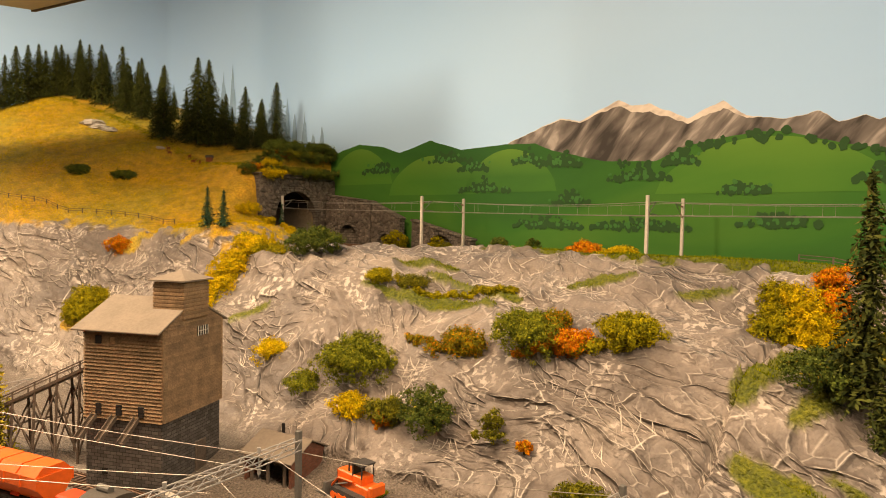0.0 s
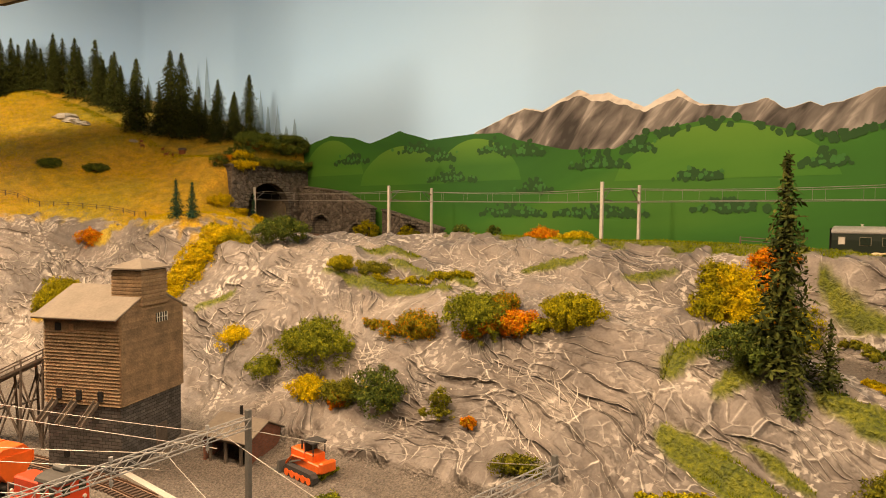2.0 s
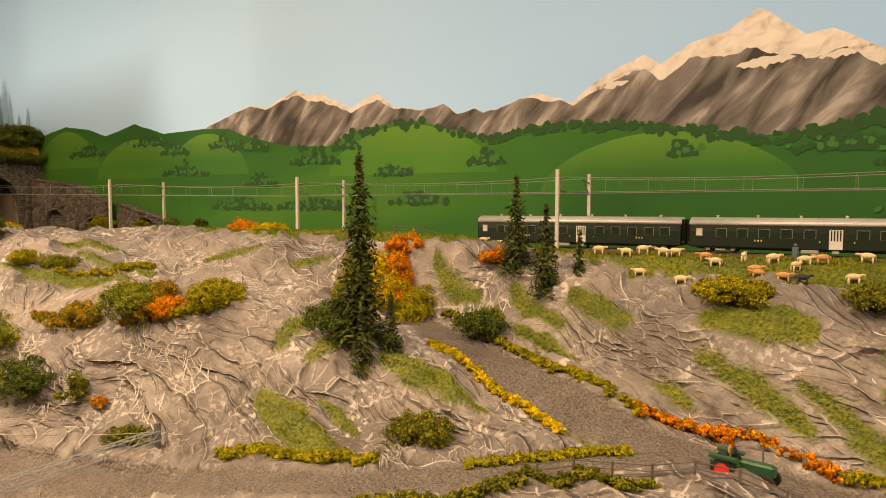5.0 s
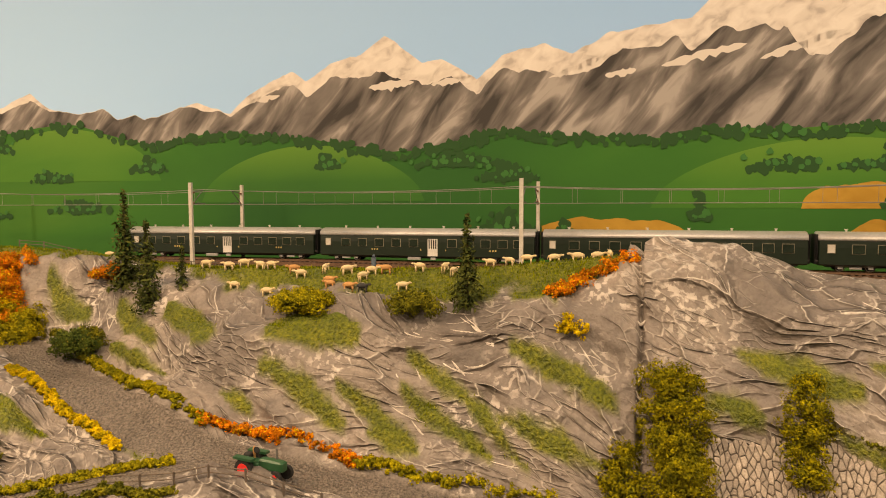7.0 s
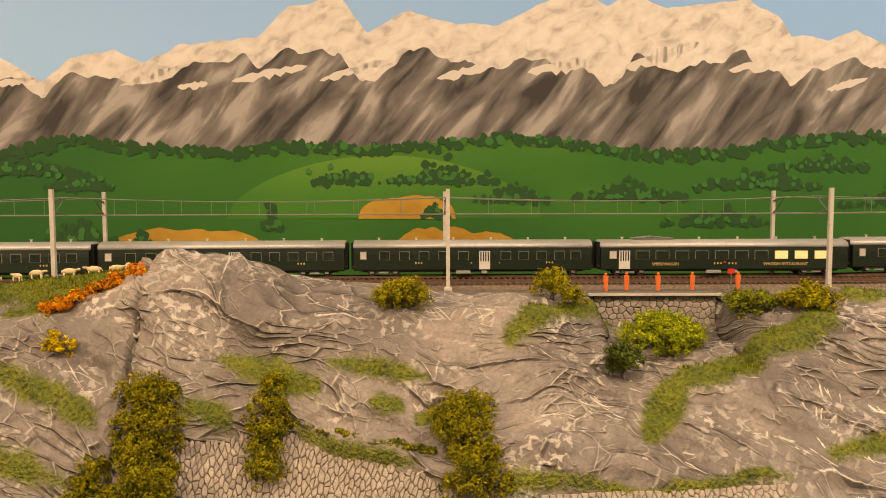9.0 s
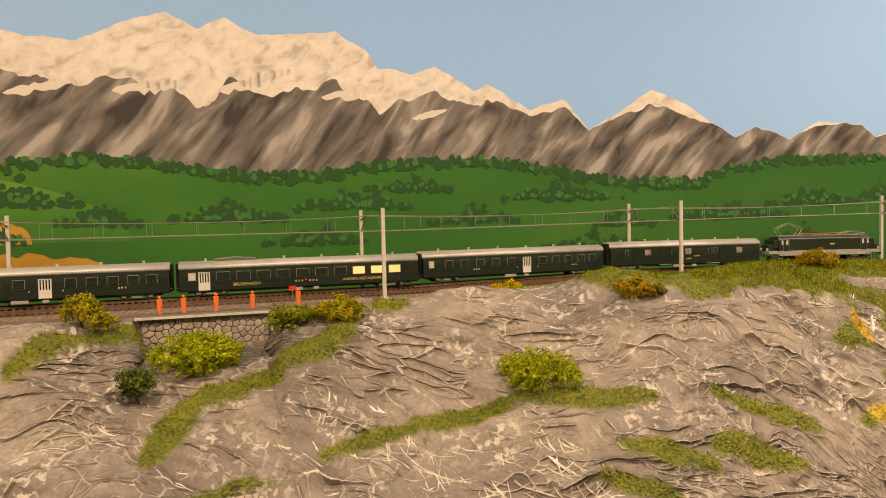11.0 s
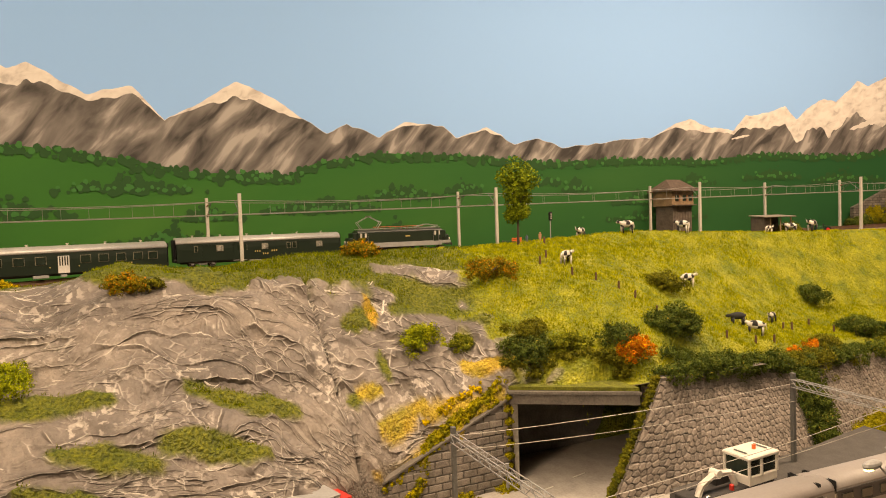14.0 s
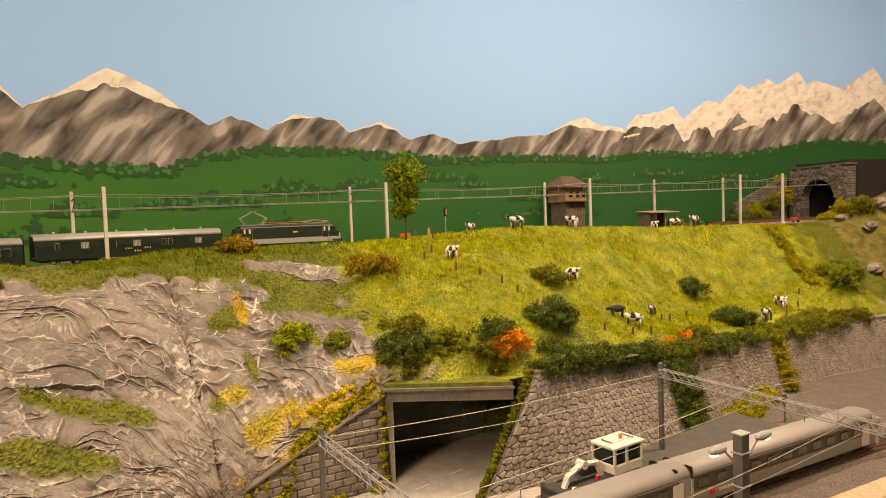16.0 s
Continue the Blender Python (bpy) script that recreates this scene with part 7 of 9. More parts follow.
def drape(d0, d1, z0, z1, s0, mat, w, label):
    """Creeper hanging over the face above the tunnel mouth."""
    return shrub([(*map(float, plan(s0 - .02 * (z - 1.50) / .06, d)), z) for d in np.linspace(d0, d1, 6) for z in np.linspace(z0, z1, 2)], w, .018, mat, label)


drape(-.112, -.02, 1.505, 1.545, -1.752, deep_green, .042, "dark creeper hanging over the tunnel portal")
drape(-.06, .05, 1.508, 1.548, -1.756, olive, .040, "olive creeper hanging over the tunnel portal")
drape(.06, .09, 1.500, 1.520, -1.756, yellow, .034, "yellow creeper hanging over the tunnel portal")
drape(.02, .045, 1.545, 1.550, -1.762, orange, .022, "orange autumn creeper over the tunnel portal")
drape(-.118, -.108, 1.42, 1.56, -1.748, deep_green, .030, "dark creeper down the edge of the tunnel portal")
for s, d, w, h, mt in ((-1.52, -.082, .06, .05, moss_yellow), (-1.40, -.085, .05, .04, moss_yellow), (-1.37, -.08, .04, .025, olive), (-1.62, .10, .05, .025, moss_yellow), (-1.55, .11, .06, .02, yellow), (-1.66, .115, .05, .03, yellow)):
    shrub_at(s, d, w, h, mt, "yellowish foam shrub beside the tunnel")
log_brown = material("red_brown_timber", (0.22, 0.075, 0.03), 0.9, vary=0.3)
pale_rock = material("pale_rock", (0.42, 0.38, 0.32), 0.9, vary=0.35, grain=60, bump=0.6)


def boulder_geo(q, flat, seed):
    """A lump of rock with uneven faces."""
    r = random.Random(seed)
    g = Geo().ball((0, 0, 0), (q * .7, q * .45, q * flat), 11, 8)
    g.v = [tuple(c * k for c in v) for v in g.v for k in (r.uniform(.78, 1.18),)]
    return g


for s, d, q in ((-2.40, .15, .05), (-2.36, .155, .04), (-2.32, .15, .035), (-2.14, .12, .02), (-2.48, .40, .04)):
    solid("boulder", boulder_geo(q, .24, int(q * 900)), pale_rock, on_ground(s, d, 20, 0), "pale boulder lying in the yellow meadow", "rock", "boulders")
hide = thing("forest_hut", on_ground(-2.0, .075, 30), "tiny red-brown timber hut at the wood's edge", "hut")
part("cabin", Geo().box((0, 0, .006), (.014, .010, .012), None, .0005), log_brown, hide)
part("roof", Geo().prism([(-.008, .0115), (0, .018), (.008, .0115)], -.009, .009), grey_wood, hide)


def deer(m, k):
    g = Geo().ball((0, 0, .009), (.006, .0024, .0028), 7, 5).ball((.0065, 0, .0135), (.0022, .0012, .0014), 6, 4).rod((.004, 0, .010), (.006, 0, .013), .0010, .0008)
    for x, y in ((-.004, .001), (-.004, -.001), (.004, .001), (.004, -.001)):
        g.rod((x, y, 0), (x, y, .008), .0005)
    solid("deer_figurine", g, log_brown, m, "tiny red-brown deer figurine grazing", "figurine", "deer")


for k, (s, d) in enumerate(((-2.06, .09), (-2.03, .10), (-2.01, .095), (-2.10, .12), (-2.12, .11))):
    deer(on_ground(s, d, 70 * k), k)


def rail_fence(name, line, label, mat, tall=.011, gap=.03, rails=(.5, .9)):
    """Posts with rails between them along a line on the ground."""
    q = np.array(line, float)
    run = np.r_[0, np.cumsum(np.hypot(*np.diff(q, axis=0).T))]
    t = np.linspace(0, run[-1], max(2, int(run[-1] / gap) + 1))
    pts = [Vector(ground_point(float(np.interp(u, run, q[:, 0])), float(np.interp(u, run, q[:, 1])))) for u in t]
    ob = thing(name, Matrix.Translation(pts[0]), label, "fence")
    for p in pts:
        v = p - pts[0]
        part("post", Geo().box((v.x, v.y, v.z + tall / 2 - .001), (.0016, .0016, tall + .002), None, .0002), mat, ob)
    for f in rails:
        for a, b in zip(pts, pts[1:]):
            a, b = a - pts[0], b - pts[0]
            part("rail", Geo().rod((a.x, a.y, a.z + tall * f), (b.x, b.y, b.z + tall * f), .0005, n=5), mat, ob)
    return ob


rail_fence("path_fence", [(-2.30, .50), (-2.15, .47), (-2.07, .43), (-2.0, .41), (-1.91, .35), (-1.84, .315), (-1.78, .30)], "grey timber rail fence along the hillside path", grey_wood)
rail_fence("road_fence", [(-.30, .41), (-.276, .389), (-.243, .381), (-.205, .376), (-.177, .372), (-.148, .364), (-.10, .355)], "brown timber rail fence along the lane", grey_wood, .012, .028)
rail_fence("pasture_fence", [(-.66, .108), (-.58, .103), (-.50, .100), (-.42, .098), (-.34, .098)], "dark rail fence along the sheep pasture", grey_wood, .010, .035)
rail_fence("pasture_fence", [(.02, .10), (.06, .095), (.10, .085)], "dark rail fence along the sheep pasture", grey_wood, .010, .02)


# ---- loading yard: timber bunker, trestle, shed, yellow-orange machines ----
def bunker():
    ob = thing("timber_bunker", pose(-.274, .645, 1.120, 0, 0, -14), "tall weathered timber loading bunker on a dark stone base", "building")
    W, D, B, E, RISE = .090, .100, .076, .168, .024
    part("stone_base", Geo().box((-W / 2, D / 2, B / 2), (W, D, B), None, .0008), dark_block, ob, "dark stone base")
    part("core", Geo().prism([(0.001, B), (0.001, E), (D / 2, E + RISE), (D - .001, E), (D - .001, B)], -W + .001, -.001), weathered_wood, ob)
    rows = 26
    for k in range(rows):
        z = B + (E - B) * k / rows
        h = (E - B) / rows
        part("board", Geo().prism([(-.0026, z), (-.0006, z + h * .98), (.0012, z + h * .98), (.0012, z)], -W - .001, .001), weathered_wood, ob)
        part("board", Geo().prism([(-.0026, z), (-.0006, z + h * .98), (.0012, z + h * .98), (.0012, z)], 0, D, Matrix.Rotation(math.pi / 2, 4, "Z")), weathered_wood, ob)
    for k in range(8):
        z, h = E + RISE * k / 8, RISE / 8
        cut = D / 2 * k / 8
        part("gable_board", Geo().prism([(-.0026, z), (-.0006, z + h * .98), (.0012, z + h * .98), (.0012, z)], cut, D - cut, Matrix.Rotation(math.pi / 2, 4, "Z")), weathered_wood, ob)
    for y in (0, D):
        part("corner_board", Geo().box((0.0006, y, (B + E) / 2), (.003, .003, E - B)), weathered_wood, ob)
    pitch = math.atan2(RISE, D / 2)
    for sgn in (-1, 1):
        q = Matrix.Translation((-W / 2 - .003, D / 2, E + RISE + .0025)) @ Matrix.Rotation(-sgn * pitch, 4, "X")
        part("roof", Geo().box((0, -sgn * -.034, 0), (W + .012, .066, .0022), q, .0006), felt_roof, ob, "dusty felt roof")
    part("cupola", Geo().box((-.0145, D / 2, E + .026), (.036, .042, .038), None, .0006), weathered_wood, ob)
    for k in range(9):
        part("cupola_board", Geo().box((-.0145, D / 2, E + .009 + .0040 * k), (.0374, .0434, .0030), None, .0003), weathered_wood, ob)
    hip = [(-.0365, D / 2 - .025), (.0075, D / 2 - .025), (.0075, D / 2 + .025), (-.0365, D / 2 + .025)]
    part("cupola_roof", Geo().add([(x, y, E + .046) for x, y in hip] + [(x, y, E + .0475) for x, y in hip] + [(-.0145, D / 2, E + .057)], [(0, 3, 2, 1), (0, 1, 5, 4), (1, 2, 6, 5), (2, 3, 7, 6), (3, 0, 4, 7), (4, 5, 8), (5, 6, 8), (6, 7, 8), (7, 4, 8)]), felt_roof, ob)
    w1 = part("window", Geo().box((.0030, .062, E - .008), (.0012, .018, .0100), None, .0002), pane_dark, ob)
    for k in range(5):
        part("glazing_bar", Geo().box((.0038, .0535 + .00425 * k, E - .008), (.0008, .0007, .0100)), door_white, w1)
    part("glazing_bar", Geo().box((.0038, .062, E - .008), (.0008, .018, .0007)), door_white, w1)
    part("hatch", Geo().box((-.072, -.0028, E - .012), (.0065, .0012, .008)), near_black, ob)
    part("hatch", Geo().box((-.055, -.0028, E - .012), (.0055, .0012, .0075)), weathered_wood, ob)
    for x in (-.072, -.048, -.022):
        part("hatch", Geo().box((x, -.0028, B + .010), (.006, .0014, .0105)), near_black, ob)
        q = Matrix.Translation((x - .006, -.012, B - .006)) @ Matrix.Rotation(radians(38), 4, "X")
        part("chute", Geo().box((0, 0, -.001), (.0065, .030, .0010), q).box((-.003, 0, .001), (.0007, .030, .0040), q).box((.003, 0, .001), (.0007, .030, .0040), q), grey_wood, ob, "sloping grey chute")
    part("base_door", Geo().box((.0012, .062, .024), (.002, .018, .034), None, .0004), grey_wood, ob)
    part("base_window", Geo().box((-.066, -.0010, .022), (.006, .0016, .006)), near_black, ob)


bunker()


def trestle():
    """Sloping timber conveyor on crossed legs, running up to the bunker."""
    ob = thing("timber_trestle", pose(-.360, .735, 1.120, 0, 0, 168), "dark timber trestle ramp on crossed legs", "trestle")
    top = lambda x: .126 - .46 * x
    deck = Geo().prism([(-.013, -.0015), (.013, -.0015), (.013, .0015), (-.013, .0015)], 0, .25, Matrix.Translation((0, 0, .126)) @ Matrix.Rotation(math.atan(.46), 4, "Y"))
    part("deck", deck, grey_wood, ob)
    for k in range(11):
        x = .012 + .030 * k
        z = top(x)
        if z < .02:
            break
        for y in (-.011, .011):
            part("leg", Geo().rod((x, y * 1.35, 0), (x, y, z), .0016, n=5), grey_wood, ob)
            part("upright", Geo().rod((x, y, z), (x, y, z + .011), .0010, n=5), grey_wood, ob)
            if k:
                part("brace", Geo().rod((x - .030, y * 1.3, .01), (x, y * 1.1, z * .9), .0010, n=4), grey_wood, ob)
                part("brace", Geo().rod((x - .030, y * 1.1, top(x - .030) * .9), (x, y * 1.3, .01), .0010, n=4), grey_wood, ob)
                part("hand_rail", Geo().rod((x - .030, y, top(x - .030) + .010), (x, y, z + .010), .0009, n=4), grey_wood, ob)
        part("cross_tie", Geo().rod((x, -.014, z * .55), (x, .014, z * .55), .0012, n=4), grey_wood, ob)


trestle()


def shed():
    ob = thing("brick_shed", at(-1.040, .560, 1.124, 12), "small red brick engine shed with a grey felt roof", "shed")
    part("floor_slab", Geo().box((0, 0, .001), (.066, .060, .006)), concrete, ob)
    part("wall", Geo().box((.030, 0, .018), (.003, .056, .036)), red_brick, ob)
    part("wall", Geo().box((-.030, 0, .018), (.003, .056, .036)), red_brick, ob)
    part("wall", Geo().box((0, .027, .018), (.057, .003, .036)), red_brick, ob)
    part("gable", Geo().prism([(-.028, .036), (0, .050), (.028, .036)], .0285, .0315), red_brick, ob)
    part("gable", Geo().prism([(-.028, .036), (0, .050), (.028, .036)], -.0315, -.0285), red_brick, ob)
    for x in (-.022, 0, .022):
        part("door_post", Geo().box((x, -.027, .016), (.0025, .0025, .032)), grey_wood, ob)
    part("lintel", Geo().box((0, -.027, .034), (.060, .0030, .004)), grey_wood, ob)
    pitch = math.atan2(.014, .028)
    for sgn in (-1, 1):
        q = Matrix.Translation((0, 0, .0520)) @ Matrix.Rotation(-sgn * pitch, 4, "X")
        part("roof", Geo().box((0, sgn * .0175, 0), (.070, .037, .0016), q, .0004), felt_roof, ob)
    part("chimney", Geo().rod((-.012, .008, .046), (-.012, .008, .060), .0018, n=8), near_black, ob)


shed()


def bulldozer():
    ob = thing("bulldozer", at(-.925, .555, 1.136, 178), "bright orange crawler loader with a black canopy", "bulldozer")
    for y in (-.012, .012):
        tr = part("track", Geo().prism([(-.021 + (0 if a < 2 else 0), z) for a, z in ()] or [(x, z) for x, z in ((-.024, .004), (-.020, .0), (.020, .0), (.024, .004), (.024, .009), (.020, .0125), (-.020, .0125), (-.024, .009))], y - .0035, y + .0035, Matrix.Rotation(math.pi / 2, 4, "Z") @ Matrix.Scale(-1, 4, (0, 1, 0))), running_gear, ob)
        for x in (-.018, -.009, 0, .009, .018):
            part("roller", Geo().rod((x, y * 1.32, .0055), (x, y * 1.36, .0055), .0036, n=12), safety_orange, tr)
        part("track_frame", Geo().box((0, y * 1.25, .0065), (.036, .0015, .003)), safety_orange, tr)
    part("hull", Geo().box((-.002, 0, .0155), (.046, .017, .009), None, .001), safety_orange, ob)
    part("engine_hood", Geo().box((.012, 0, .0225), (.024, .014, .009), None, .0012), safety_orange, ob)
    part("radiator_grille", Geo().box((.0245, 0, .0215), (.0012, .012, .008)), running_gear, ob)
    cab = part("cab", Geo().box((-.007, 0, .0235), (.014, .015, .008), None, .0008), safety_orange, ob)
    for x in (-.0135, -.0005):
        for y in (-.007, .007):
            part("cab_post", Geo().rod((x, y, .026), (x, y, .0375), .0007), running_gear, cab)
    part("canopy", Geo().box((-.007, 0, .0385), (.017, .017, .0020), None, .0006), running_gear, ob)
    part("cab_window", Geo().box((-.0005, 0, .0318), (.0006, .013, .010)), pane_dark, ob)
    part("rear_weight", Geo().box((-.0265, 0, .018), (.006, .018, .011), None, .0015), safety_orange, ob)
    part("exhaust", Geo().rod((.010, .003, .027), (.010, .003, .036), .0009), running_gear, ob)
    for y in (-.0095, .0095):
        part("lift_arm", Geo().path([(-.004, y, .0215), (.018, y, .020), (.030, y, .008)], .0012), safety_orange, ob)
        part("hydraulic_ram", Geo().rod((.004, y, .019), (.022, y, .0125), .0008), steel, ob)
    part("bucket", Geo().prism([(.028, .001), (.044, .0005), (.0445, .002), (.033, .004), (.031, .014), (.028, .014)], -.0175, .0175, Matrix.Rotation(math.pi / 2, 4, "Z") @ Matrix.Scale(-1, 4, (0, 1, 0))), grey_paint, ob, "grey steel bucket")


bulldozer()
yard_level = lambda s: 1.1195 + 0 * np.asarray(s, float)
ballast_grey = material("grey_yard_ballast", (0.19, 0.165, 0.135), 0.95, vary=0.5, grain=420, bump=1.0, depth=0.002)
siding = lambda q: np.interp(q, [-2.0, -1.7, -1.45, -1.30, -1.18, -1.08, -.98, -.88, -.55], [.905, .835, .768, .725, .694, .676, .668, .666, .685])
railway("yard_track", -2.0, -.55, siding, yard_level, "weathered siding track in the loading yard", ballast_grey)
railway("yard_track", -2.0, -.55, lambda q: siding(q) + .070, yard_level, "weathered siding track in the loading yard", ballast_grey)
solid("cable_trough", swept(np.arange(-1.25, -.6, .03), .660, [(-.0035, 0), (-.0035, .009), (.0035, .009), (.0035, 0)], yard_level), concrete, Matrix(), "grey concrete cable trough beside the siding", "trough")


def hopper(s_mid):
    ob = thing("hopper_wagon", at(s_mid, float(siding(s_mid)) + .070, 1.128, 16) @ Matrix.Scale(1.04, 4), "bright orange ballast hopper wagon with black frame", "wagon", "hopper wagons")
    prof = [(-.0165, .036), (-.0165, .026), (-.006, .012), (.006, .012), (.0165, .026), (.0165, .036)]
    part("hopper_body", Geo().prism(prof, -.055, .055), safety_orange, ob)
    for x in np.linspace(-.055, .055, 6):
        part("rib", Geo().box((float(x), -.0170, .031), (.0018, .0012, .0105)).box((float(x), .0170, .031), (.0018, .0012, .0105)), safety_orange, ob)
    for k in range(4):
        x = -.041 + .0273 * k
        part("lid", Geo().prism([(-.0165, .036), (-.010, .043), (.010, .043), (.0165, .036)], x - .0125, x + .0125), safety_orange, ob)
        part("chute", Geo().box((x, -.0105, .0095), (.010, .002, .016), Matrix.Translation((0, 0, .006)) @ Matrix.Rotation(radians(-25), 4, "X")), red_orange, ob)
    part("frame", Geo().box((0, 0, .0085), (.112, .020, .004), None, .0006), running_gear, ob)
    for e in (-1, 1):
        part("end_platform", Geo().box((e * .058, 0, .0105), (.006, .026, .0015)), running_gear, ob)
        for y in (-.009, .009):
            part("buffer", Geo().rod((e * .059, y, .0115), (e * .0635, y, .0115), .0022, n=9), running_gear, ob)
        wheelset(ob, e * .034, .0056, 14)


hopper(-1.190)
hopper(-1.322)


def shunter():
    ob = thing("shunting_locomotive", at(-1.056, float(siding(-1.056)) + .072, 1.128, 14) @ Matrix.Scale(1.06, 4), "small red-orange shunting locomotive with dark roof", "locomotive")
    part("frame", Geo().box((0, 0, .0105), (.076, .026, .007), None, .0008), red_orange, ob)
    part("hood", Geo().box((-.017, 0, .022), (.036, .018, .017), None, .0015), red_orange, ob)
    part("cab", Geo().box((.018, 0, .0245), (.026, .028, .022), None, .0012), red_orange, ob)
    arc = [(-.0152, .0350)] + [(-.0152 * math.cos(a), .0352 + .0055 * math.sin(a)) for a in np.linspace(0, math.pi, 9)] + [(.0152, .0350)]
    part("cab_roof", Geo().prism(arc, .003, .033), dark_roof, ob)
    part("exhaust_box", Geo().rod((.008, 0, .0425), (.022, 0, .0425), .0030, n=10), grey_paint, ob)
    for x in (.012, .024):
        part("cab_window", Geo().box((x, -.0142, .0285), (.0065, .0008, .0075), None, .0002), pane_dark, ob)
    for y in (-.007, .007):
        part("front_window", Geo().box((.0312, y, .0290), (.0008, .0065, .0080), None, .0002), pane_dark, ob)
        part("headlight", Geo().rod((.0310, y * 1.2, .0195), (.0325, y * 1.2, .0195), .0016, n=9), lens_clear, ob)
        part("headlight", Geo().rod((-.0385, y * 1.2, .0165), (-.0370, y * 1.2, .0165), .0016, n=9), lens_clear, ob)
        for e in (-1, 1):
            part("buffer", Geo().rod((e * .038, y * 1.3, .0115), (e * .0425, y * 1.3, .0115), .0022, n=9), running_gear, ob)
    part("grille", Geo().box((-.0355, 0, .022), (.0008, .013, .012)), running_gear, ob)
    rails = Geo()
    for x in (-.036, -.018, 0):
        rails.rod((x, -.0125, .014), (x, -.0125, .0255), .0005)
    rails.rod((-.036, -.0125, .0255), (0, -.0125, .0255), .0005)
    part("handrail", rails, steel, ob)
    for x in (-.020, .020):
        wheelset(ob, x, .0060, 14)


shunter()


# ---- lattice gantries over the yards ----
def gantry(name, p, q, top, foot, label, posts=2, width=.0055, drops=()):
    """Two posts and a lattice beam between the plan places p and q (s, d)."""
    a, b = (Vector((*map(float, plan(*k)), 0)) for k in (p, q))
    ob = thing(name, Matrix.Translation((a.x, a.y, foot)), label, "gantry", "yard gantries")
    v, u = (b - a), (b - a).normalized()
    side = Vector((-u.y, u.x, 0))
    h = top - foot
    part("post", Geo().box((0, 0, h / 2 + .002), (.0046, .0046, h + .010), Matrix.Rotation(math.atan2(u.y, u.x), 4, "Z"), .0004), grey_paint, ob)
    if posts > 1:
        part("post", Geo().box((0, 0, h / 2 + .002), (.0046, .0046, h + .010), Matrix.Translation(v) @ Matrix.Rotation(math.atan2(u.y, u.x), 4, "Z"), .0004), grey_paint, ob)
    for sy in (-1, 1):
        for dz in (0, -.0085):
            off = side * sy * width / 2 + Vector((0, 0, h + dz))
            part("chord", Geo().rod(off, v + off, .0006, n=4), light_grey, ob)
    n = int(v.length / .0095)
    for k in range(n):
        x0, x1 = u * v.length * k / n, u * v.length * (k + 1) / n
        sgn = 1 if k % 2 else -1
        g = Geo()
        for sy in (-1, 1):
            o = side * sy * width / 2
            g.rod(x0 + o + Vector((0, 0, h - (.0085 if k % 2 else 0))), x1 + o + Vector((0, 0, h - (0 if k % 2 else .0085))), .0004, n=3)
        g.rod(x0 + side * sgn * width / 2 + Vector((0, 0, h)), x1 - side * sgn * width / 2 + Vector((0, 0, h)), .0004, n=3)
        part("lattice_bar", g, light_grey, ob)
    for f in drops:
        c = v * f
        part("insulator", Geo().rod(c + Vector((0, 0, h + .003)), c + Vector((0, 0, h - .018)), .0005).rod(c + Vector((0, 0, h + .001)), c + Vector((0, 0, h + .005)), .0016, n=8).rod(c + Vector((0, 0, h - .016)), c + Vector((0, 0, h - .012)), .0014, n=8), light_grey, ob)
    return ob


gantry("yard_gantry", (-.912, .632), (-.840, .990), 1.216, 1.120, "grey lattice gantry over the loading yard tracks", 2, .0075, (.12, .35, .6))
gantry("yard_gantry", (-.680, .482), (-.700, .99), 1.190, 1.150, "grey lattice gantry over the loading yard tracks", 2, .0075, (.3, .55))
pole = thing("yard_mast", at(-1.270, .765, 1.12), "grey steel wire mast beside the siding", "mast")
part("pole", Geo().box((0, 0, .055), (.0042, .0042, .112), None, .0004), grey_paint, pole)
part("arm", Geo().rod((0, 0, .104), (0, .04, .106), .0006).rod((0, 0, .092), (0, .04, .106), .0005), light_grey, pole)


def strung(s0, d0, z0, s1, d1, z1, sag, label="slack bronze wire strung over the yard"):
    pts = []
    for u in np.linspace(0, 1, 14):
        x, y = plan(s0 + (s1 - s0) * u, d0 + (d1 - d0) * u)
        pts.append((float(x), float(y), z0 + (z1 - z0) * u - sag * 4 * u * (1 - u)))
    wire("yard_wire", pts, .00034, label)


for row in ((-1.42, .842, 1.216, -.935, .645, 1.200, .005), (-1.42, .850, 1.204, -.935, .650, 1.188, .002), (-1.34, .985, 1.216, -.925, .701, 1.200, .005), (-1.34, .990, 1.203, -.925, .706, 1.188, .002), (-1.18, .990, 1.212, -.905, .790, 1.200, .003),
            (-.935, .645, 1.200, -.45, .70, 1.200, .006), (-.925, .701, 1.200, -.45, .78, 1.200, .006)):
    strung(*row)
strung(-.912, .632, 1.205, -.680, .482, 1.188, .006)

# ---- road underpass, retaining walls and yard at the right-hand end ----
asphalt_pale = material("worn_pale_asphalt", (0.36, 0.335, 0.30), 0.9, vary=0.15, grain=60, bump=0.3)
lintel_dark = material("dark_grey_lintel", (0.15, 0.135, 0.115), 0.85, vary=0.3, grain=60, bump=0.3)
deck_dark = material("dark_platform_asphalt", (0.075, 0.070, 0.064), 0.9, vary=0.2, grain=80, bump=0.3)
white_line = material("road_marking_white", (0.70, 0.68, 0.62), 0.8, vary=0.1)
cream_white = material("cream_white_paint", (0.70, 0.66, 0.58), 0.4, vary=0.06)
silver_grey = material("silver_grey_coach_paint", (0.31, 0.30, 0.285), 0.38, 0.25, vary=0.06)
pale_roof = material("pale_coach_roof", (0.31, 0.285, 0.265), 0.5, vary=0.06)
band_dark = material("anthracite_window_band", (0.055, 0.053, 0.052), 0.4, vary=0.1)
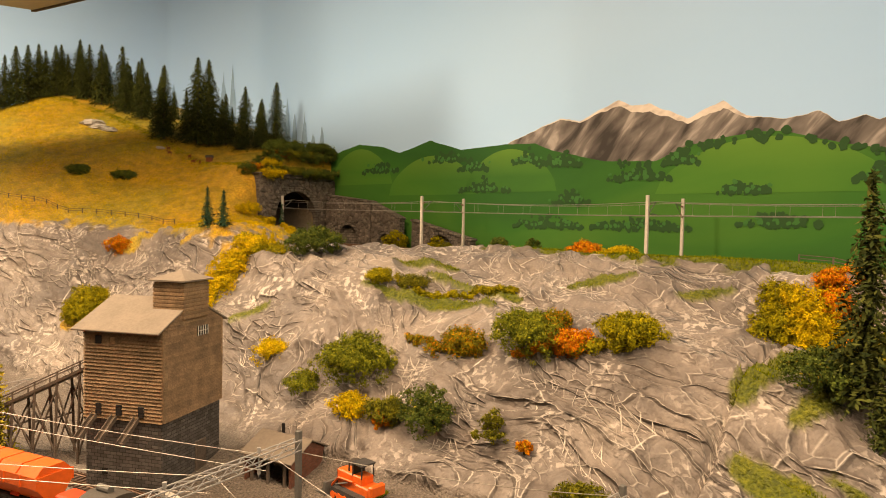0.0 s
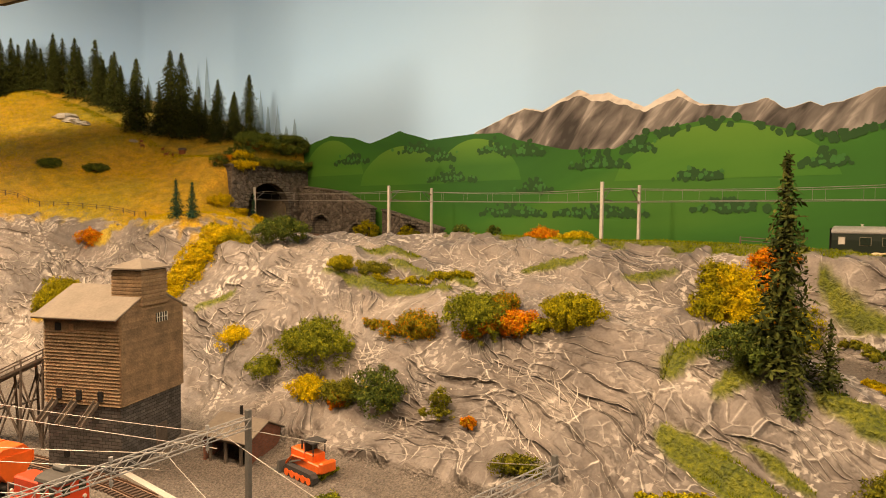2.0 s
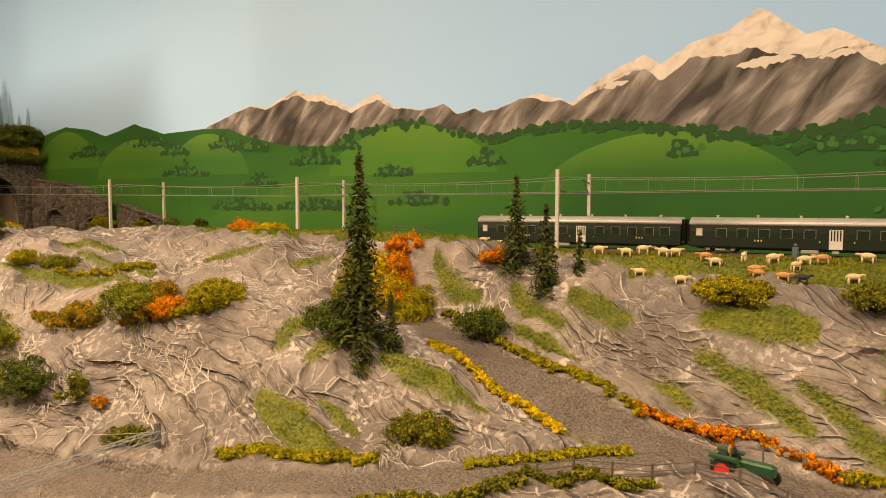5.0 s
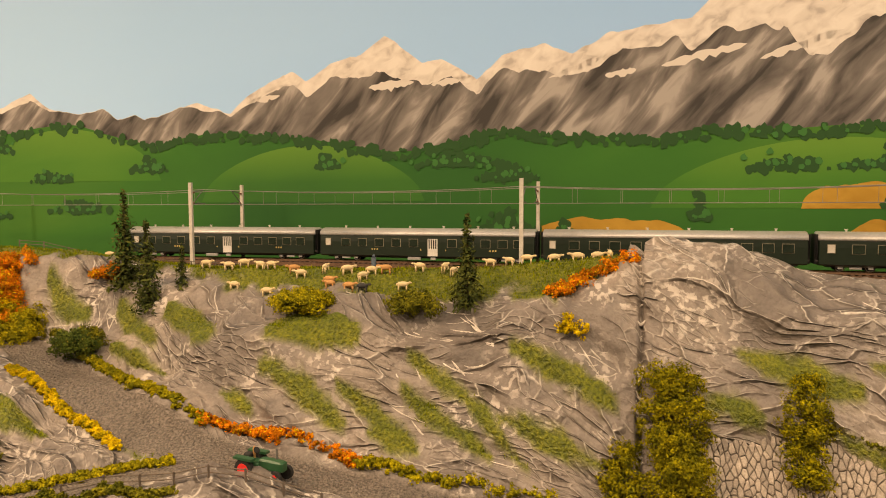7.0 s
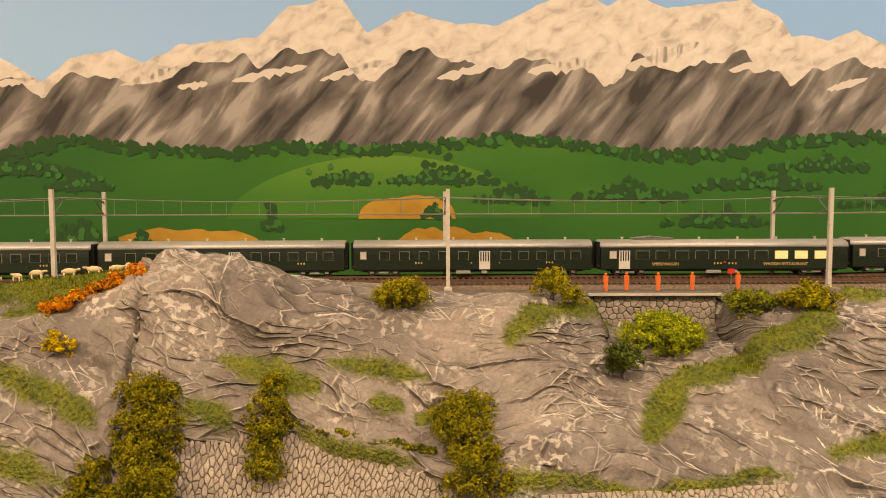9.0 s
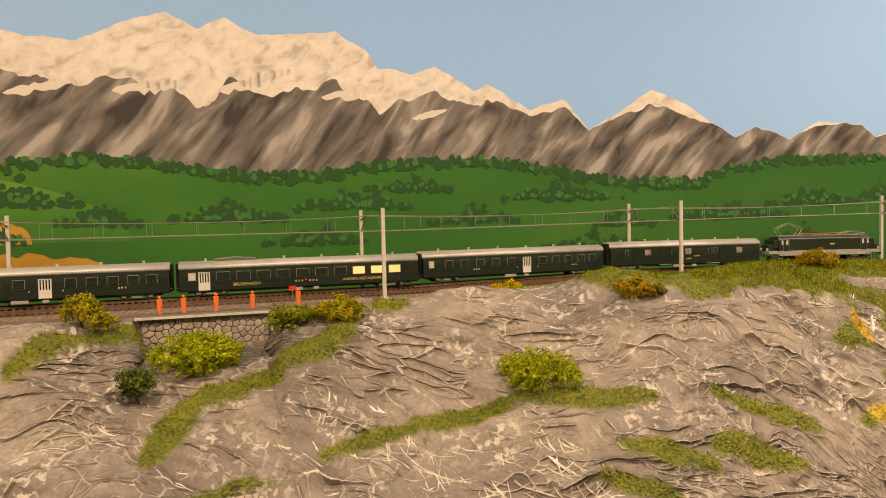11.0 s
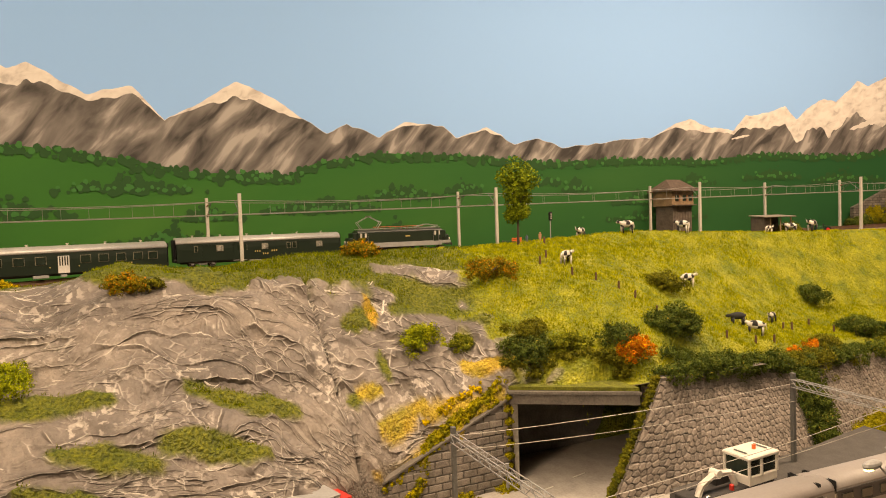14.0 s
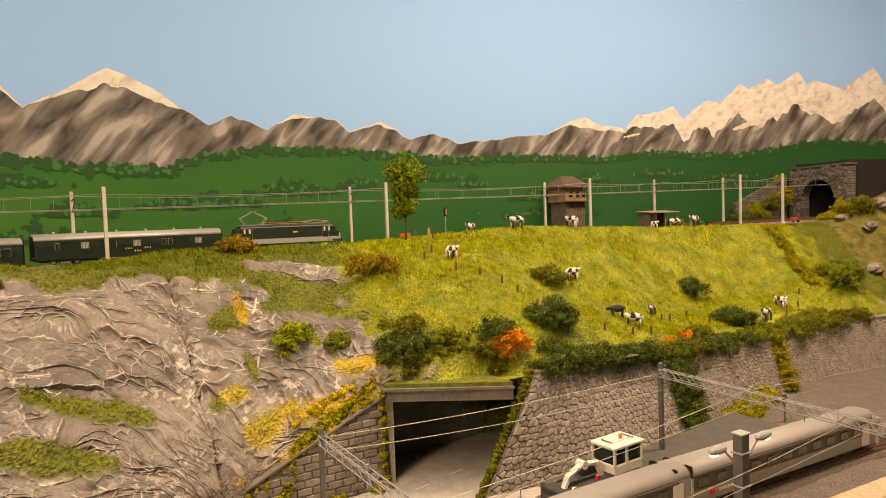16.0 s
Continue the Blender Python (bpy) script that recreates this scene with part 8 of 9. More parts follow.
tan_sand = material("tan_sand_path", (0.46, 0.33, 0.22), 0.95, vary=0.25, grain=200, bump=0.6)
truck_red = material("truck_red_paint", (0.55, 0.03, 0.02), 0.4, vary=0.1)


def wall_place(s, d, z):
    x, y = plan(s, d)
    return (float(x), float(y), float(z))


def facing_wall(name, s0, s1, foot, crown, top, low, lean_end, label, sx, sy, seed, mat, singles=300, proud=.0014, cop_mat=None):
    """A battered retaining wall between s0 and s1: foot(s) and crown(s) are its distances from the track, top(s) its height."""
    ob = thing(name, Matrix(), label, "retaining wall")
    ob["kind"] = "structure"
    n, g, cop_mat = 60, Geo(), cop_mat or stone_grey

    def place(a, b, out):
        v = b
        s = s0 + a - lean_end * (1 - v) * max(0, 1 - a * 5)
        z = low + v * (float(top(s)) - low)
        d = float(foot(s)) + v * (float(crown(s)) - float(foot(s))) + out
        return wall_place(s, d, z)
    for i in range(n + 1):
        a = (s1 - s0) * i / n
        g.v += [place(a, 0, 0), place(a, 1, 0), place(a, 1, -.012), place(a, 0, -.012)]
    for i in range(n):
        k = 4 * i
        g.f += [(k, k + 4, k + 5, k + 1), (k + 1, k + 5, k + 6, k + 2), (k + 2, k + 6, k + 7, k + 3)]
    g.f += [(0, 1, 2, 3), (4 * n + 3, 4 * n + 2, 4 * n + 1, 4 * n)]
    part("core", g, mortar_dark, ob)
    high = float(np.mean([top(s0), top(s1)])) - low
    stone_facing(ob, lambda a, b, o: place(a, b / high, o), s1 - s0, high, sx, sy, seed, mat, singles, proud)
    cop = Geo()
    for i in range(n + 1):
        a = (s1 - s0) * i / n
        p, q = place(a, 1, .003), place(a, 1, -.010)
        cop.v += [(p[0], p[1], p[2] - .001), (p[0], p[1], p[2] + .003), (q[0], q[1], q[2] + .003), (q[0], q[1], q[2] - .001)]
    for i in range(n):
        k = 4 * i
        cop.f += [(k, k + 4, k + 5, k + 1), (k + 1, k + 5, k + 6, k + 2), (k + 2, k + 6, k + 7, k + 3)]
    part("coping", cop, cop_mat, ob)
    return ob


wall_top = lambda s: np.interp(s, [1.70, 1.95, 2.10, 2.30, 3.3], [1.216, 1.200, 1.188, 1.181, 1.181])
facing_wall("retaining_wall", 1.708, 3.0, lambda s: crown_line(s) + np.interp(s, [1.62, 1.78, 1.95, 2.2], [.022, .050, .040, .026]), crown_line, wall_top, 1.098, .086,
            "tall battered retaining wall of split grey stone", .0060, .0054, 5, stone_grey, 300, .0024)
# the end face of that wall beside the road, with its edge stones
end = thing("wall_end", Matrix(), "sloping concrete edge at the end of the retaining wall", "wall edge")
end["kind"] = "structure"
a0, a1 = Vector(wall_place(1.708, .462, 1.217)), Vector(wall_place(1.622, .485, 1.100))
b0, b1 = Vector(wall_place(1.700, .440, 1.217)), Vector(wall_place(1.700, .440, 1.100))
part("end_face", Geo().add([a0, a1, b1, b0], [(0, 1, 2, 3)]), stone_grey, end)
part("edge", Geo().rod(a0, a1, .0022, n=6), concrete, end)
hedge_pts = [tuple(a0 + (a1 - a0) * u + Vector((-.004, .006, 0.0))) for u in np.linspace(0, 1, 28)]
shrub(hedge_pts, .009, .006, olive, "mossy flock along the edge of the wall")

# underpass: lintel, inner walls, roof and road
under = thing("underpass", Matrix(), "concrete road underpass with a dark interior", "underpass")
under["kind"] = "structure"
PL, PR = Vector(wall_place(1.549, .398, 0)), Vector(wall_place(1.668, .474, 0))
ahead = Vector((.40, -.915, 0))
inward = Vector((.915, .40, 0))


def slab(name, corners, z0, z1, mat, parent, label=""):
    n = len(corners)
    g = Geo().add([(c[0], c[1], z0) for c in corners] + [(c[0], c[1], z1) for c in corners], [tuple(range(n - 1, -1, -1)), tuple(range(n, 2 * n))] + [(i, (i + 1) % n, n + (i + 1) % n, n + i) for i in range(n)])
    return part(name, g, mat, parent, label)


slab("lintel", [PL - inward * .004, PR - inward * .004, PR + inward * .010, PL + inward * .010], 1.197, 1.2085, lintel_dark, under)
slab("lintel_cap", [PL - inward * .007 - ahead * .004, PR - inward * .007, PR + inward * .010, PL + inward * .010], 1.209, 1.2120, lintel_dark, under)
deep = inward * .075
slab("verge", [PL - inward * .003, PR - inward * .003, PR + inward * .034, PL + inward * .034], 1.2124, 1.2162, material("mossy_verge", (0.13, 0.14, 0.010), 0.95, vary=0.5, grain=120, bump=1.0, depth=0.002), under, "mossy grass edge over the lintel")
# shade inside is put into the colours: black roof and end, darker back wall
slab("roof_slab", [PL + inward * .010, PR + inward * .010, PR + deep + ahead * .06, PL + deep], 1.197, 1.205, near_black, under)
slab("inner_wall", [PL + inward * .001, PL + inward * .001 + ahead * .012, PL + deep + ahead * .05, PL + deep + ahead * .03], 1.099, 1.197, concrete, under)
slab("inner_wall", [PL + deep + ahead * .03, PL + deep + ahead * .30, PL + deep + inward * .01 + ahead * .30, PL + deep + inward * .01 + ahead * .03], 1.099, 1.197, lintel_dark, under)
slab("inner_end", [PL + deep + ahead * .28, PL + deep + ahead * .29, PR + ahead * .14 + inward * .040, PR + ahead * .13 + inward * .040], 1.099, 1.197, near_black, under)
wing = thing("wing_wall", at(1.549, .3985, 1.098), "grey block wing wall falling away beside the road", "wing wall")
wing["kind"] = "structure"
part("wall", Geo().add([(0, 0, 0), (-.185, 0, 0), (-.185, 0, .022), (0, 0, .104), (0, .006, 0), (-.185, .006, 0), (-.185, .006, .022), (0, .006, .104)], [(0, 1, 2, 3), (7, 6, 5, 4), (3, 2, 6, 7), (0, 3, 7, 4), (1, 5, 6, 2)]), grey_block, wing)
part("coping", Geo().prism([(-.0030, -.001), (.0065, -.001), (.0065, .0008), (-.0030, .0008)], -.205, 0, Matrix.Translation((0, 0, .1055)) @ Matrix.Rotation(-math.atan2(.082, .185), 4, "Y")), lintel_dark, wing)
# courses of blocks on the wing wall
rowh = .0082
for r in range(12):
    z = .001 + r * rowh
    reach = (.104 - z - rowh) / .082 * .185 - .004
    x = 0.002 + (.008 if r % 2 else 0)
    while True:
        x1 = min(x + .0165, .183 if z < .015 else 9)
        limit = .185 if z + rowh < .022 else .185 * (.104 - z - rowh) / .082
        if x1 > limit or x1 - x < .003:
            break
        part("block", Geo().box((-(x + x1) / 2, -.0007, z + rowh / 2), (x1 - x - .0012, .0024, rowh - .0012), None, .0005), stone_mid, wing)
        x = x1
    if reach < .02:
        break
road = thing("road", Matrix(), "pale worn asphalt road running into the underpass", "road")
road["kind"] = "structure"
RW = [wall_place(s, d, 1.1035)[:2] for s, d in ((1.20, .405), (1.40, .402), (1.548, .402))]
RF = [wall_place(s, d, 1.1035)[:2] for s, d in ((1.648, .520), (1.50, .575), (1.20, .60))]
slab("carriageway", [*RW, (PL + deep + ahead * .03)[:2], (PL + deep + ahead * .28)[:2], (PR + ahead * .16)[:2], *RF], 1.0995, 1.1035, asphalt_pale, road)
for k in range(6):
    s = 1.36 + .055 * k
    x, y = plan(s, .487 - .028 * k * .55)
    h = heading(s)
    part("lane_mark", Geo().box((0, 0, 1.1039), (.020, .0014, .0006), pose(float(x), float(y), 0, 0, 0, math.degrees(math.atan2(h[1], h[0])) + 12)), white_line, road)
fence = thing("road_railing", Matrix(), "thin grey railing beside the underpass road", "railing")
rl = [Vector(wall_place(s, d, 1.1035)) for s, d in ((1.40, .56), (1.45, .555), (1.50, .548), (1.55, .538), (1.60, .528), (1.645, .518))]
for p in rl:
    part("post", Geo().rod(p, p + Vector((0, 0, .016)), .0006, n=5), grey_paint, fence)
for a, b in zip(rl, rl[1:]):
    for z in (.008, .0155):
        part("bar", Geo().rod(a + Vector((0, 0, z)), b + Vector((0, 0, z)), .0005, n=5), light_grey, fence)
edge_line = [wall_place(1.549 - .190 * u, .397 - .006, 1.098 + .1065 - .084 * u) for u in np.linspace(0, 1.02, 26)]
shrub(edge_line, .015, .008, moss_yellow, "yellow flock along the top of the wing wall")
shrub([(x + .003, y + .002, z + .001) for x, y, z in edge_line[4:22]], .012, .008, yellow, "bright yellow flock along the top of the wing wall")
shrub([wall_place(1.547, .400, z) for z in np.linspace(1.11, 1.20, 8)], .010, .008, moss_yellow, "yellow flock down the corner of the underpass")
kerb_weed = [(1.42, .41), (1.48, .406), (1.54, .404)]
for s, d in kerb_weed:
    shrub([(*map(float, plan(s, d)), 1.102)], .03, .007, moss_yellow, "yellow weeds at the foot of the wall")

# platform and tracks
plat = thing("loading_platform", Matrix(), "dark asphalt loading platform beside the track", "platform")
plat["kind"] = "structure"
pc = [wall_place(s, d, 0)[:2] for s, d in ((1.668, .520), (1.80, .516), (1.93, .500), (2.05, .478), (2.055, .560), (1.90, .572), (1.68, .585))]
slab("deck", pc, 1.100, 1.121, deck_dark, plat)
slab("kerb", [pc[4], pc[5], pc[6], wall_place(1.68, .588, 0)[:2], wall_place(1.90, .575, 0)[:2], wall_place(2.055, .563, 0)[:2]], 1.100, 1.1225, concrete, plat)
for k, (s, d) in enumerate(((2.08, .47), (2.12, .455), (2.16, .44), (2.2, .42))):
    shrub([(*map(float, plan(s, d)), 1.10)], .05, .022, moss_yellow, "yellow-green shrub at the foot of the retaining wall")
for s in (1.985, 2.005):
    pts = [wall_place(s, float(crown_line(s)) + .040 * (1 - v) + .003, 1.10 + v * .095) for v in np.linspace(.05, 1, 12)]
    shrub(pts, .034, .012, deep_green, "dark ivy climbing the retaining wall")
pts = [wall_place(2.28, float(crown_line(2.28)) + .026 * (1 - v) + .003, 1.10 + v * .080) for v in np.linspace(.05, 1, 8)]
shrub(pts, .03, .012, moss_yellow, "yellowish creeper on the retaining wall")
right_level = lambda s: 1.1005 + 0 * np.asarray(s, float)
ballast_dark = material("dark_yard_ballast", (0.12, 0.095, 0.075), 0.95, vary=0.5, grain=420, bump=1.0, depth=0.002)
for d in (.622, .745, .800):
    if d:
        railway("yard_track", 1.15, 2.9, d, right_level, "weathered yard track on dark ballast", ballast_dark)
sand = thing("sand_path", Matrix(), "strip of tan sand between the yard tracks", "path")
sand["kind"] = "structure"
part("strip", swept(np.arange(1.2, 2.9, .03), .694, [(-.016, -.001), (-.013, .0035), (.013, .0035), (.016, -.001)], right_level), tan_sand, sand)


def railcar():
    """Two close-coupled saloons of a modern silver push-pull set."""
    for s_mid, length in ((1.918, .325), (1.560, .385)):
        ob = thing("railcar", at(s_mid, .622, 1.109), "silver-grey modern railcar with a dark window band", "railcar", "silver train")
        hl, w = length / 2 - .003, .0168
        part("body", Geo().prism([(-w, .0075), (-w - .0004, .016), (-w, .036), (w, .036), (w + .0004, .016), (w, .0075)], -hl, hl), silver_grey, ob)
        arc = [(-w, .036)] + [(-w * math.cos(a), .036 + .0095 * math.sin(a) ** .7) for a in np.linspace(.06, 3.08, 13)] + [(w, .036)]
        part("roof", Geo().prism(arc, -hl, hl), pale_roof, ob, "pale smooth roof", True)
        part("skirt", Geo().box((0, 0, .0065), (length * .93, .027, .005)), running_gear, ob)
        for y in (-1, 1):
            part("window_band", Geo().box((0, y * (w + .0001), .0275), (length * .90, .0012, .0150), None, .0002), band_dark, ob)
            for k in range(11):
                x = -length * .39 + length * .078 * k
                f = part("window", Geo().box((x, y * (w + .0008), .0272), (.0165, .0006, .0095), None, .0006), band_dark, ob)
                part("pane", Geo().box((x, y * (w + .0013), .0272), (.0150, .0006, .0086), None, .0006), pane_dark, f)
            for x in (-length * .455, length * .445):
                part("door", Geo().box((x, y * (w + .0004), .0205), (.0150, .0008, .0255), None, .0004), cream_white, ob)
        part("emblem", Geo().box((-.115, -w - .0008, .0148), (.0075, .0005, .0050)), red_signal, ob, "small red emblem plate")
        bars(ob, -.104, .0150, 7, .0016, .0026, .0030, -w - .0008, cream_white)
        for e in (-1, 1):
            bel = Geo()
            for k in range(3):
                bel.box((e * (hl + .0006 + .0012 * k), 0, .0245), (.0009, .0330 - .001 * (k % 2), .0400 - .001 * (k % 2)), None, .004)
            if (e > 0) == (s_mid < 1.7):
                part("gangway_bellows", bel, black_rubber, ob)
            bogie(ob, e * (hl - .045))
        if s_mid > 1.7:
            part("cab_end", Geo().prism([(-w * .95, .008), (-w * .97, .034), (-w * .5, .043), (w * .5, .043), (w * .97, .034), (w * .95, .008)], hl, hl + .010), silver_grey, ob)
            part("windscreen", Geo().box((hl + .0104, 0, .029), (.001, .026, .011), None, .0006), pane_dark, ob)
            part("aerial", Geo().rod((.10, -.012, .0455), (.10, -.012, .060), .0004).rod((.06, .002, .0455), (.06, .002, .056), .0004), grey_paint, ob)


railcar()


def work_vehicle():
    ob = thing("crane_vehicle", at(1.742, .556, 1.1215, 4) @ Matrix.Scale(1.25, 4), "white rail crane vehicle with a folded jib", "crane vehicle")
    part("chassis", Geo().box((-.030, 0, .0055), (.090, .022, .006), None, .0008), running_gear, ob)
    for x in (-.06, -.01):
        wheelset(ob, x, .0050, 12)
    cab = part("cab", Geo().box((0, 0, .0115), (.034, .024, .008), None, .0008), cream_white, ob)
    for x in (-.0165, -.002, .0165):
        for y in (-.0115, .0115):
            part("cab_post", Geo().box((x, y, .0215), (.0020, .0016, .014)), cream_white, cab)
    part("cab_glass", Geo().box((0, 0, .0215), (.0315, .0215, .013)), pane_dark, ob)
    part("cab_roof", Geo().box((0, 0, .0295), (.037, .026, .0030), None, .0008), cream_white, ob)
    part("beacon", Geo().rod((.004, 0, .031), (.004, 0, .0345), .0016, n=10), safety_orange, ob, "orange beacon lamp")
    part("roof_bar", Geo().rod((-.012, -.006, .0318), (-.012, .006, .0318), .0006).rod((.012, -.006, .0318), (.012, .006, .0318), .0006), grey_paint, ob)
    part("jib", Geo().path([(-.024, -.004, .009), (-.030, -.004, .020), (-.046, -.004, .0225), (-.062, -.004, .016), (-.066, -.004, .008)], .0026, 6), cream_white, ob)
    part("jib_joint", Geo().rod((-.046, -.008, .0225), (-.046, 0, .0225), .0034, n=9), cream_white, ob)
    part("toolbox", Geo().box((-.030, .006, .0115), (.016, .008, .008), None, .0006), running_gear, ob)
    part("hook_block", Geo().box((-.034, -.009, .010), (.003, .003, .006), None, .0006), red_signal, ob)


work_vehicle()
gantry("yard_gantry", (1.850, .527), (1.83, 1.00), 1.214, 1.121, "grey lattice gantry over the station yard", 2, .0065, (.25, .5, .75))
gantry("yard_gantry", (1.45, .430), (1.41, .98), 1.186, 1.1035, "grey lattice gantry over the station yard", 2, .0065, (.2, .4, .6))
for d in (.640, .745):
    strung(1.85, d, 1.214, 1.40, d, 1.192, .006)
    strung(1.85, d, 1.198, 1.40, d, 1.178, .002)
    strung(1.85, d, 1.214, 2.75, d, 1.214, .010)
    strung(1.85, d, 1.198, 2.75, d, 1.198, .002)
strung(1.85, .53, 1.210, 1.452, .42, 1.180, .005)
strung(1.85, .53, 1.190, 1.452, .42, 1.165, .005)

lamp = thing("platform_lamp", at(1.734, .704, 1.104), "grey box column with two glowing street lamps", "street lamp")
part("column", Geo().box((0, 0, .052), (.0105, .0090, .104), None, .0008), grey_paint, lamp)
for z in (.03, .06, .088, .104):
    part("band", Geo().box((0, 0, z), (.0125, .0110, .0016), None, .0004), light_grey, lamp)
for e in (-1, 1):
    part("arm", Geo().rod((e * .005, 0, .078), (e * .022, 0, .094), .0009), light_grey, lamp)
    head = part("lamp_head", Geo().ball((e * .030, 0, .096), (.011, .0042, .0038), 10, 6), light_grey, lamp)
    part("bulb", Geo().ball((e * .034, 0, .0932), (.0055, .0030, .0018), 9, 5), material("lamp_bulb_glow", (0.9, 0.8, 0.4), 0.4, vary=0.02, emit=((1.0, 0.78, 0.28), 5.0)), head, "glowing yellow bulb")
sig = thing("dwarf_signal", at(2.13, .505, 1.10), "small black signal showing red", "signal")
part("post", Geo().rod((0, 0, 0), (0, 0, .028), .0010), grey_paint, sig)
part("head", Geo().box((0, 0, .033), (.008, .004, .012), None, .002), near_black, sig)
part("light", Geo().rod((0, -.0018, .031), (0, -.0028, .031), .0014, n=9), material("red_signal_glow", (0.8, 0.02, 0.01), 0.4, vary=0.02, emit=((1.0, 0.03, 0.02), 3.0)), sig, "red signal light")

# lorry roof seen at the edge of the lower road
lorry = thing("box_lorry", at(1.250, .425, 1.098, 6), "box lorry with a grey roof and red cab", "lorry")
part("box_body", Geo().box((-.045, 0, .034), (.100, .029, .046), None, .001), cream_white, lorry)
part("box_roof", Geo().box((-.045, 0, .0578), (.101, .030, .0016), None, .0004), light_grey, lorry)
part("cab", Geo().box((.018, 0, .022), (.022, .028, .034), None, .003), truck_red, lorry)
part("spoiler", Geo().prism([(-.013, .039), (.013, .039), (.013, .052), (-.013, .052)], .008, .018), truck_red, lorry)
part("windscreen", Geo().box((.0292, 0, .028), (.001, .024, .011), None, .0006), pane_dark, lorry)
for x in (-.075, -.03, .018):
    for y in (-.012, .012):
        part("wheel", Geo().rod((x, y - .002, .0058), (x, y + .002, .0058), .0058, n=14), running_gear, lorry)

# ---- facings set into the rock ----
lowwall = facing_wall("track_wall", .586, .716, lambda s: .0925 + 0 * s, lambda s: .0915 + 0 * s, lambda s: 1.3300 + 0 * s, 1.280, 0, "low stone retaining wall below the track", .0075, .0060, 9, stone_light, 300)
part("cap_strip", swept(np.arange(.580, .724, .012), .094, [(-.0035, .0000), (-.0035, .0022), (.0035, .0022), (.0035, .0000)], lambda s: 1.3305 + 0 * np.asarray(s, float)), concrete, lowwall)
cliff = thing("stone_lining", Matrix(), "rough stone lining set into the rock face", "stone lining")
cliff["kind"] = "structure"


def on_rock(a, b, out):
    s = .172 + a
    d = .292 - b
    x, y = plan(s, d + out * .8)
    return (float(x), float(y), float(surface(s, d)) + .0012 + out * .6)


top_line = lambda s: np.interp(s, [.17, .28, .345, .40, .46], [.222, .214, .234, .258, .290])
stone_facing(cliff, on_rock, .285, .080, .0066, .0026, 12, stone_light, 300, .0016, lambda a, b: .292 - b > float(top_line(.172 + a)) and not (.10 < a < 0))
patch2 = thing("stone_lining", Matrix(), "rough stone lining set into the rock face", "stone lining")
patch2["kind"] = "structure"


def on_rock2(a, b, out):
    s = .50 + a
    d = .325 - b
    x, y = plan(s, d + out * .8)
    return (float(x), float(y), float(surface(s, d)) + .0012 + out * .6)


stone_facing(patch2, on_rock2, .20, .050, .0066, .0026, 13, stone_light, 160, .0016)

# greenery spilling over the top of the tall wall
for s0, s1, w, h, mt, lab in ((1.735, 1.84, .046, .030, deep_green, "dark green shrubbery spilling over the retaining wall"), (1.84, 1.95, .044, .028, deep_green, "dark green shrubbery spilling over the retaining wall"), (1.95, 2.06, .040, .024, olive, "olive shrubbery spilling over the retaining wall"),
                              (2.06, 2.20, .040, .026, deep_green, "dark green shrubbery spilling over the retaining wall"), (2.20, 2.36, .042, .028, leaf_green, "leafy shrubbery along the top of the retaining wall"), (2.36, 2.58, .044, .030, olive, "olive shrubbery along the top of the retaining wall")):
    shrub([wall_place(s, float(crown_line(s)) - .004, float(wall_top(s)) - .004) for s in np.linspace(s0, s1, 10)], w, h, mt, lab)

# ---- animals, figures and small things as model figurines ----
sheep_wool = material("cream_sheep_wool", (0.62, 0.50, 0.28), 0.9, vary=0.12, grain=300, bump=0.4)
tan_wool = material("tan_goat_hair", (0.48, 0.26, 0.09), 0.9, vary=0.15, grain=300, bump=0.4)
black_wool = material("black_sheep_wool", (0.03, 0.03, 0.03), 0.9, vary=0.2, grain=300)
cow_white = material("cow_white", (0.66, 0.62, 0.55), 0.8, vary=0.08)
cow_black = material("cow_black", (0.018, 0.016, 0.015), 0.8, vary=0.2)
post_wood = material("fence_post_wood", (0.13, 0.075, 0.04), 0.9, vary=0.3)
skin_tone = material("figurine_flesh", (0.50, 0.28, 0.17), 0.8, vary=0.08)
hi_vis = material("orange_work_clothes", (0.75, 0.17, 0.03), 0.7, vary=0.1)
blue_cloth = material("blue_grey_clothes", (0.10, 0.13, 0.17), 0.8, vary=0.1)
tractor_green = material("tractor_green_paint", (0.020, 0.075, 0.030), 0.4, vary=0.1)
wheel_red = material("wheel_rim_red", (0.62, 0.025, 0.020), 0.4, vary=0.1)
tyre_black = material("tyre_black", (0.014, 0.014, 0.013), 0.9, vary=0.2)


def beast(size, head_up=1.0, horns=False, patches=False):
    """A four-legged grazing animal as one mesh; patches are faces of a second colour."""
    k = size
    g = Geo().ball((0, 0, .60 * k), (.50 * k, .20 * k, .24 * k), 10, 7).ball((.62 * k, 0, (.52 + .28 * head_up) * k), (.17 * k, .085 * k, .10 * k), 8, 5)
    g.rod((.36 * k, 0, .66 * k), (.58 * k, 0, (.54 + .26 * head_up) * k), .12 * k, .08 * k, 7)
    for x in (-.34, .32):
        for y in (-.11, .11):
            g.rod((x * k, y * k, 0), (x * k, y * k, .5 * k), .045 * k, .07 * k, 6)
    g.rod((-.48 * k, 0, .70 * k), (-.56 * k, 0, .34 * k), .03 * k, .02 * k, 5)
    for y in (-.09, .09):
        g.ball((.56 * k, y * k, (.60 + .28 * head_up) * k), (.03 * k, .06 * k, .025 * k), 5, 4)
        if horns:
            g.rod((.60 * k, y * .8 * k, (.60 + .28 * head_up) * k), (.60 * k, y * 1.5 * k, (.70 + .28 * head_up) * k), .018 * k, .008 * k, 5)
    return g


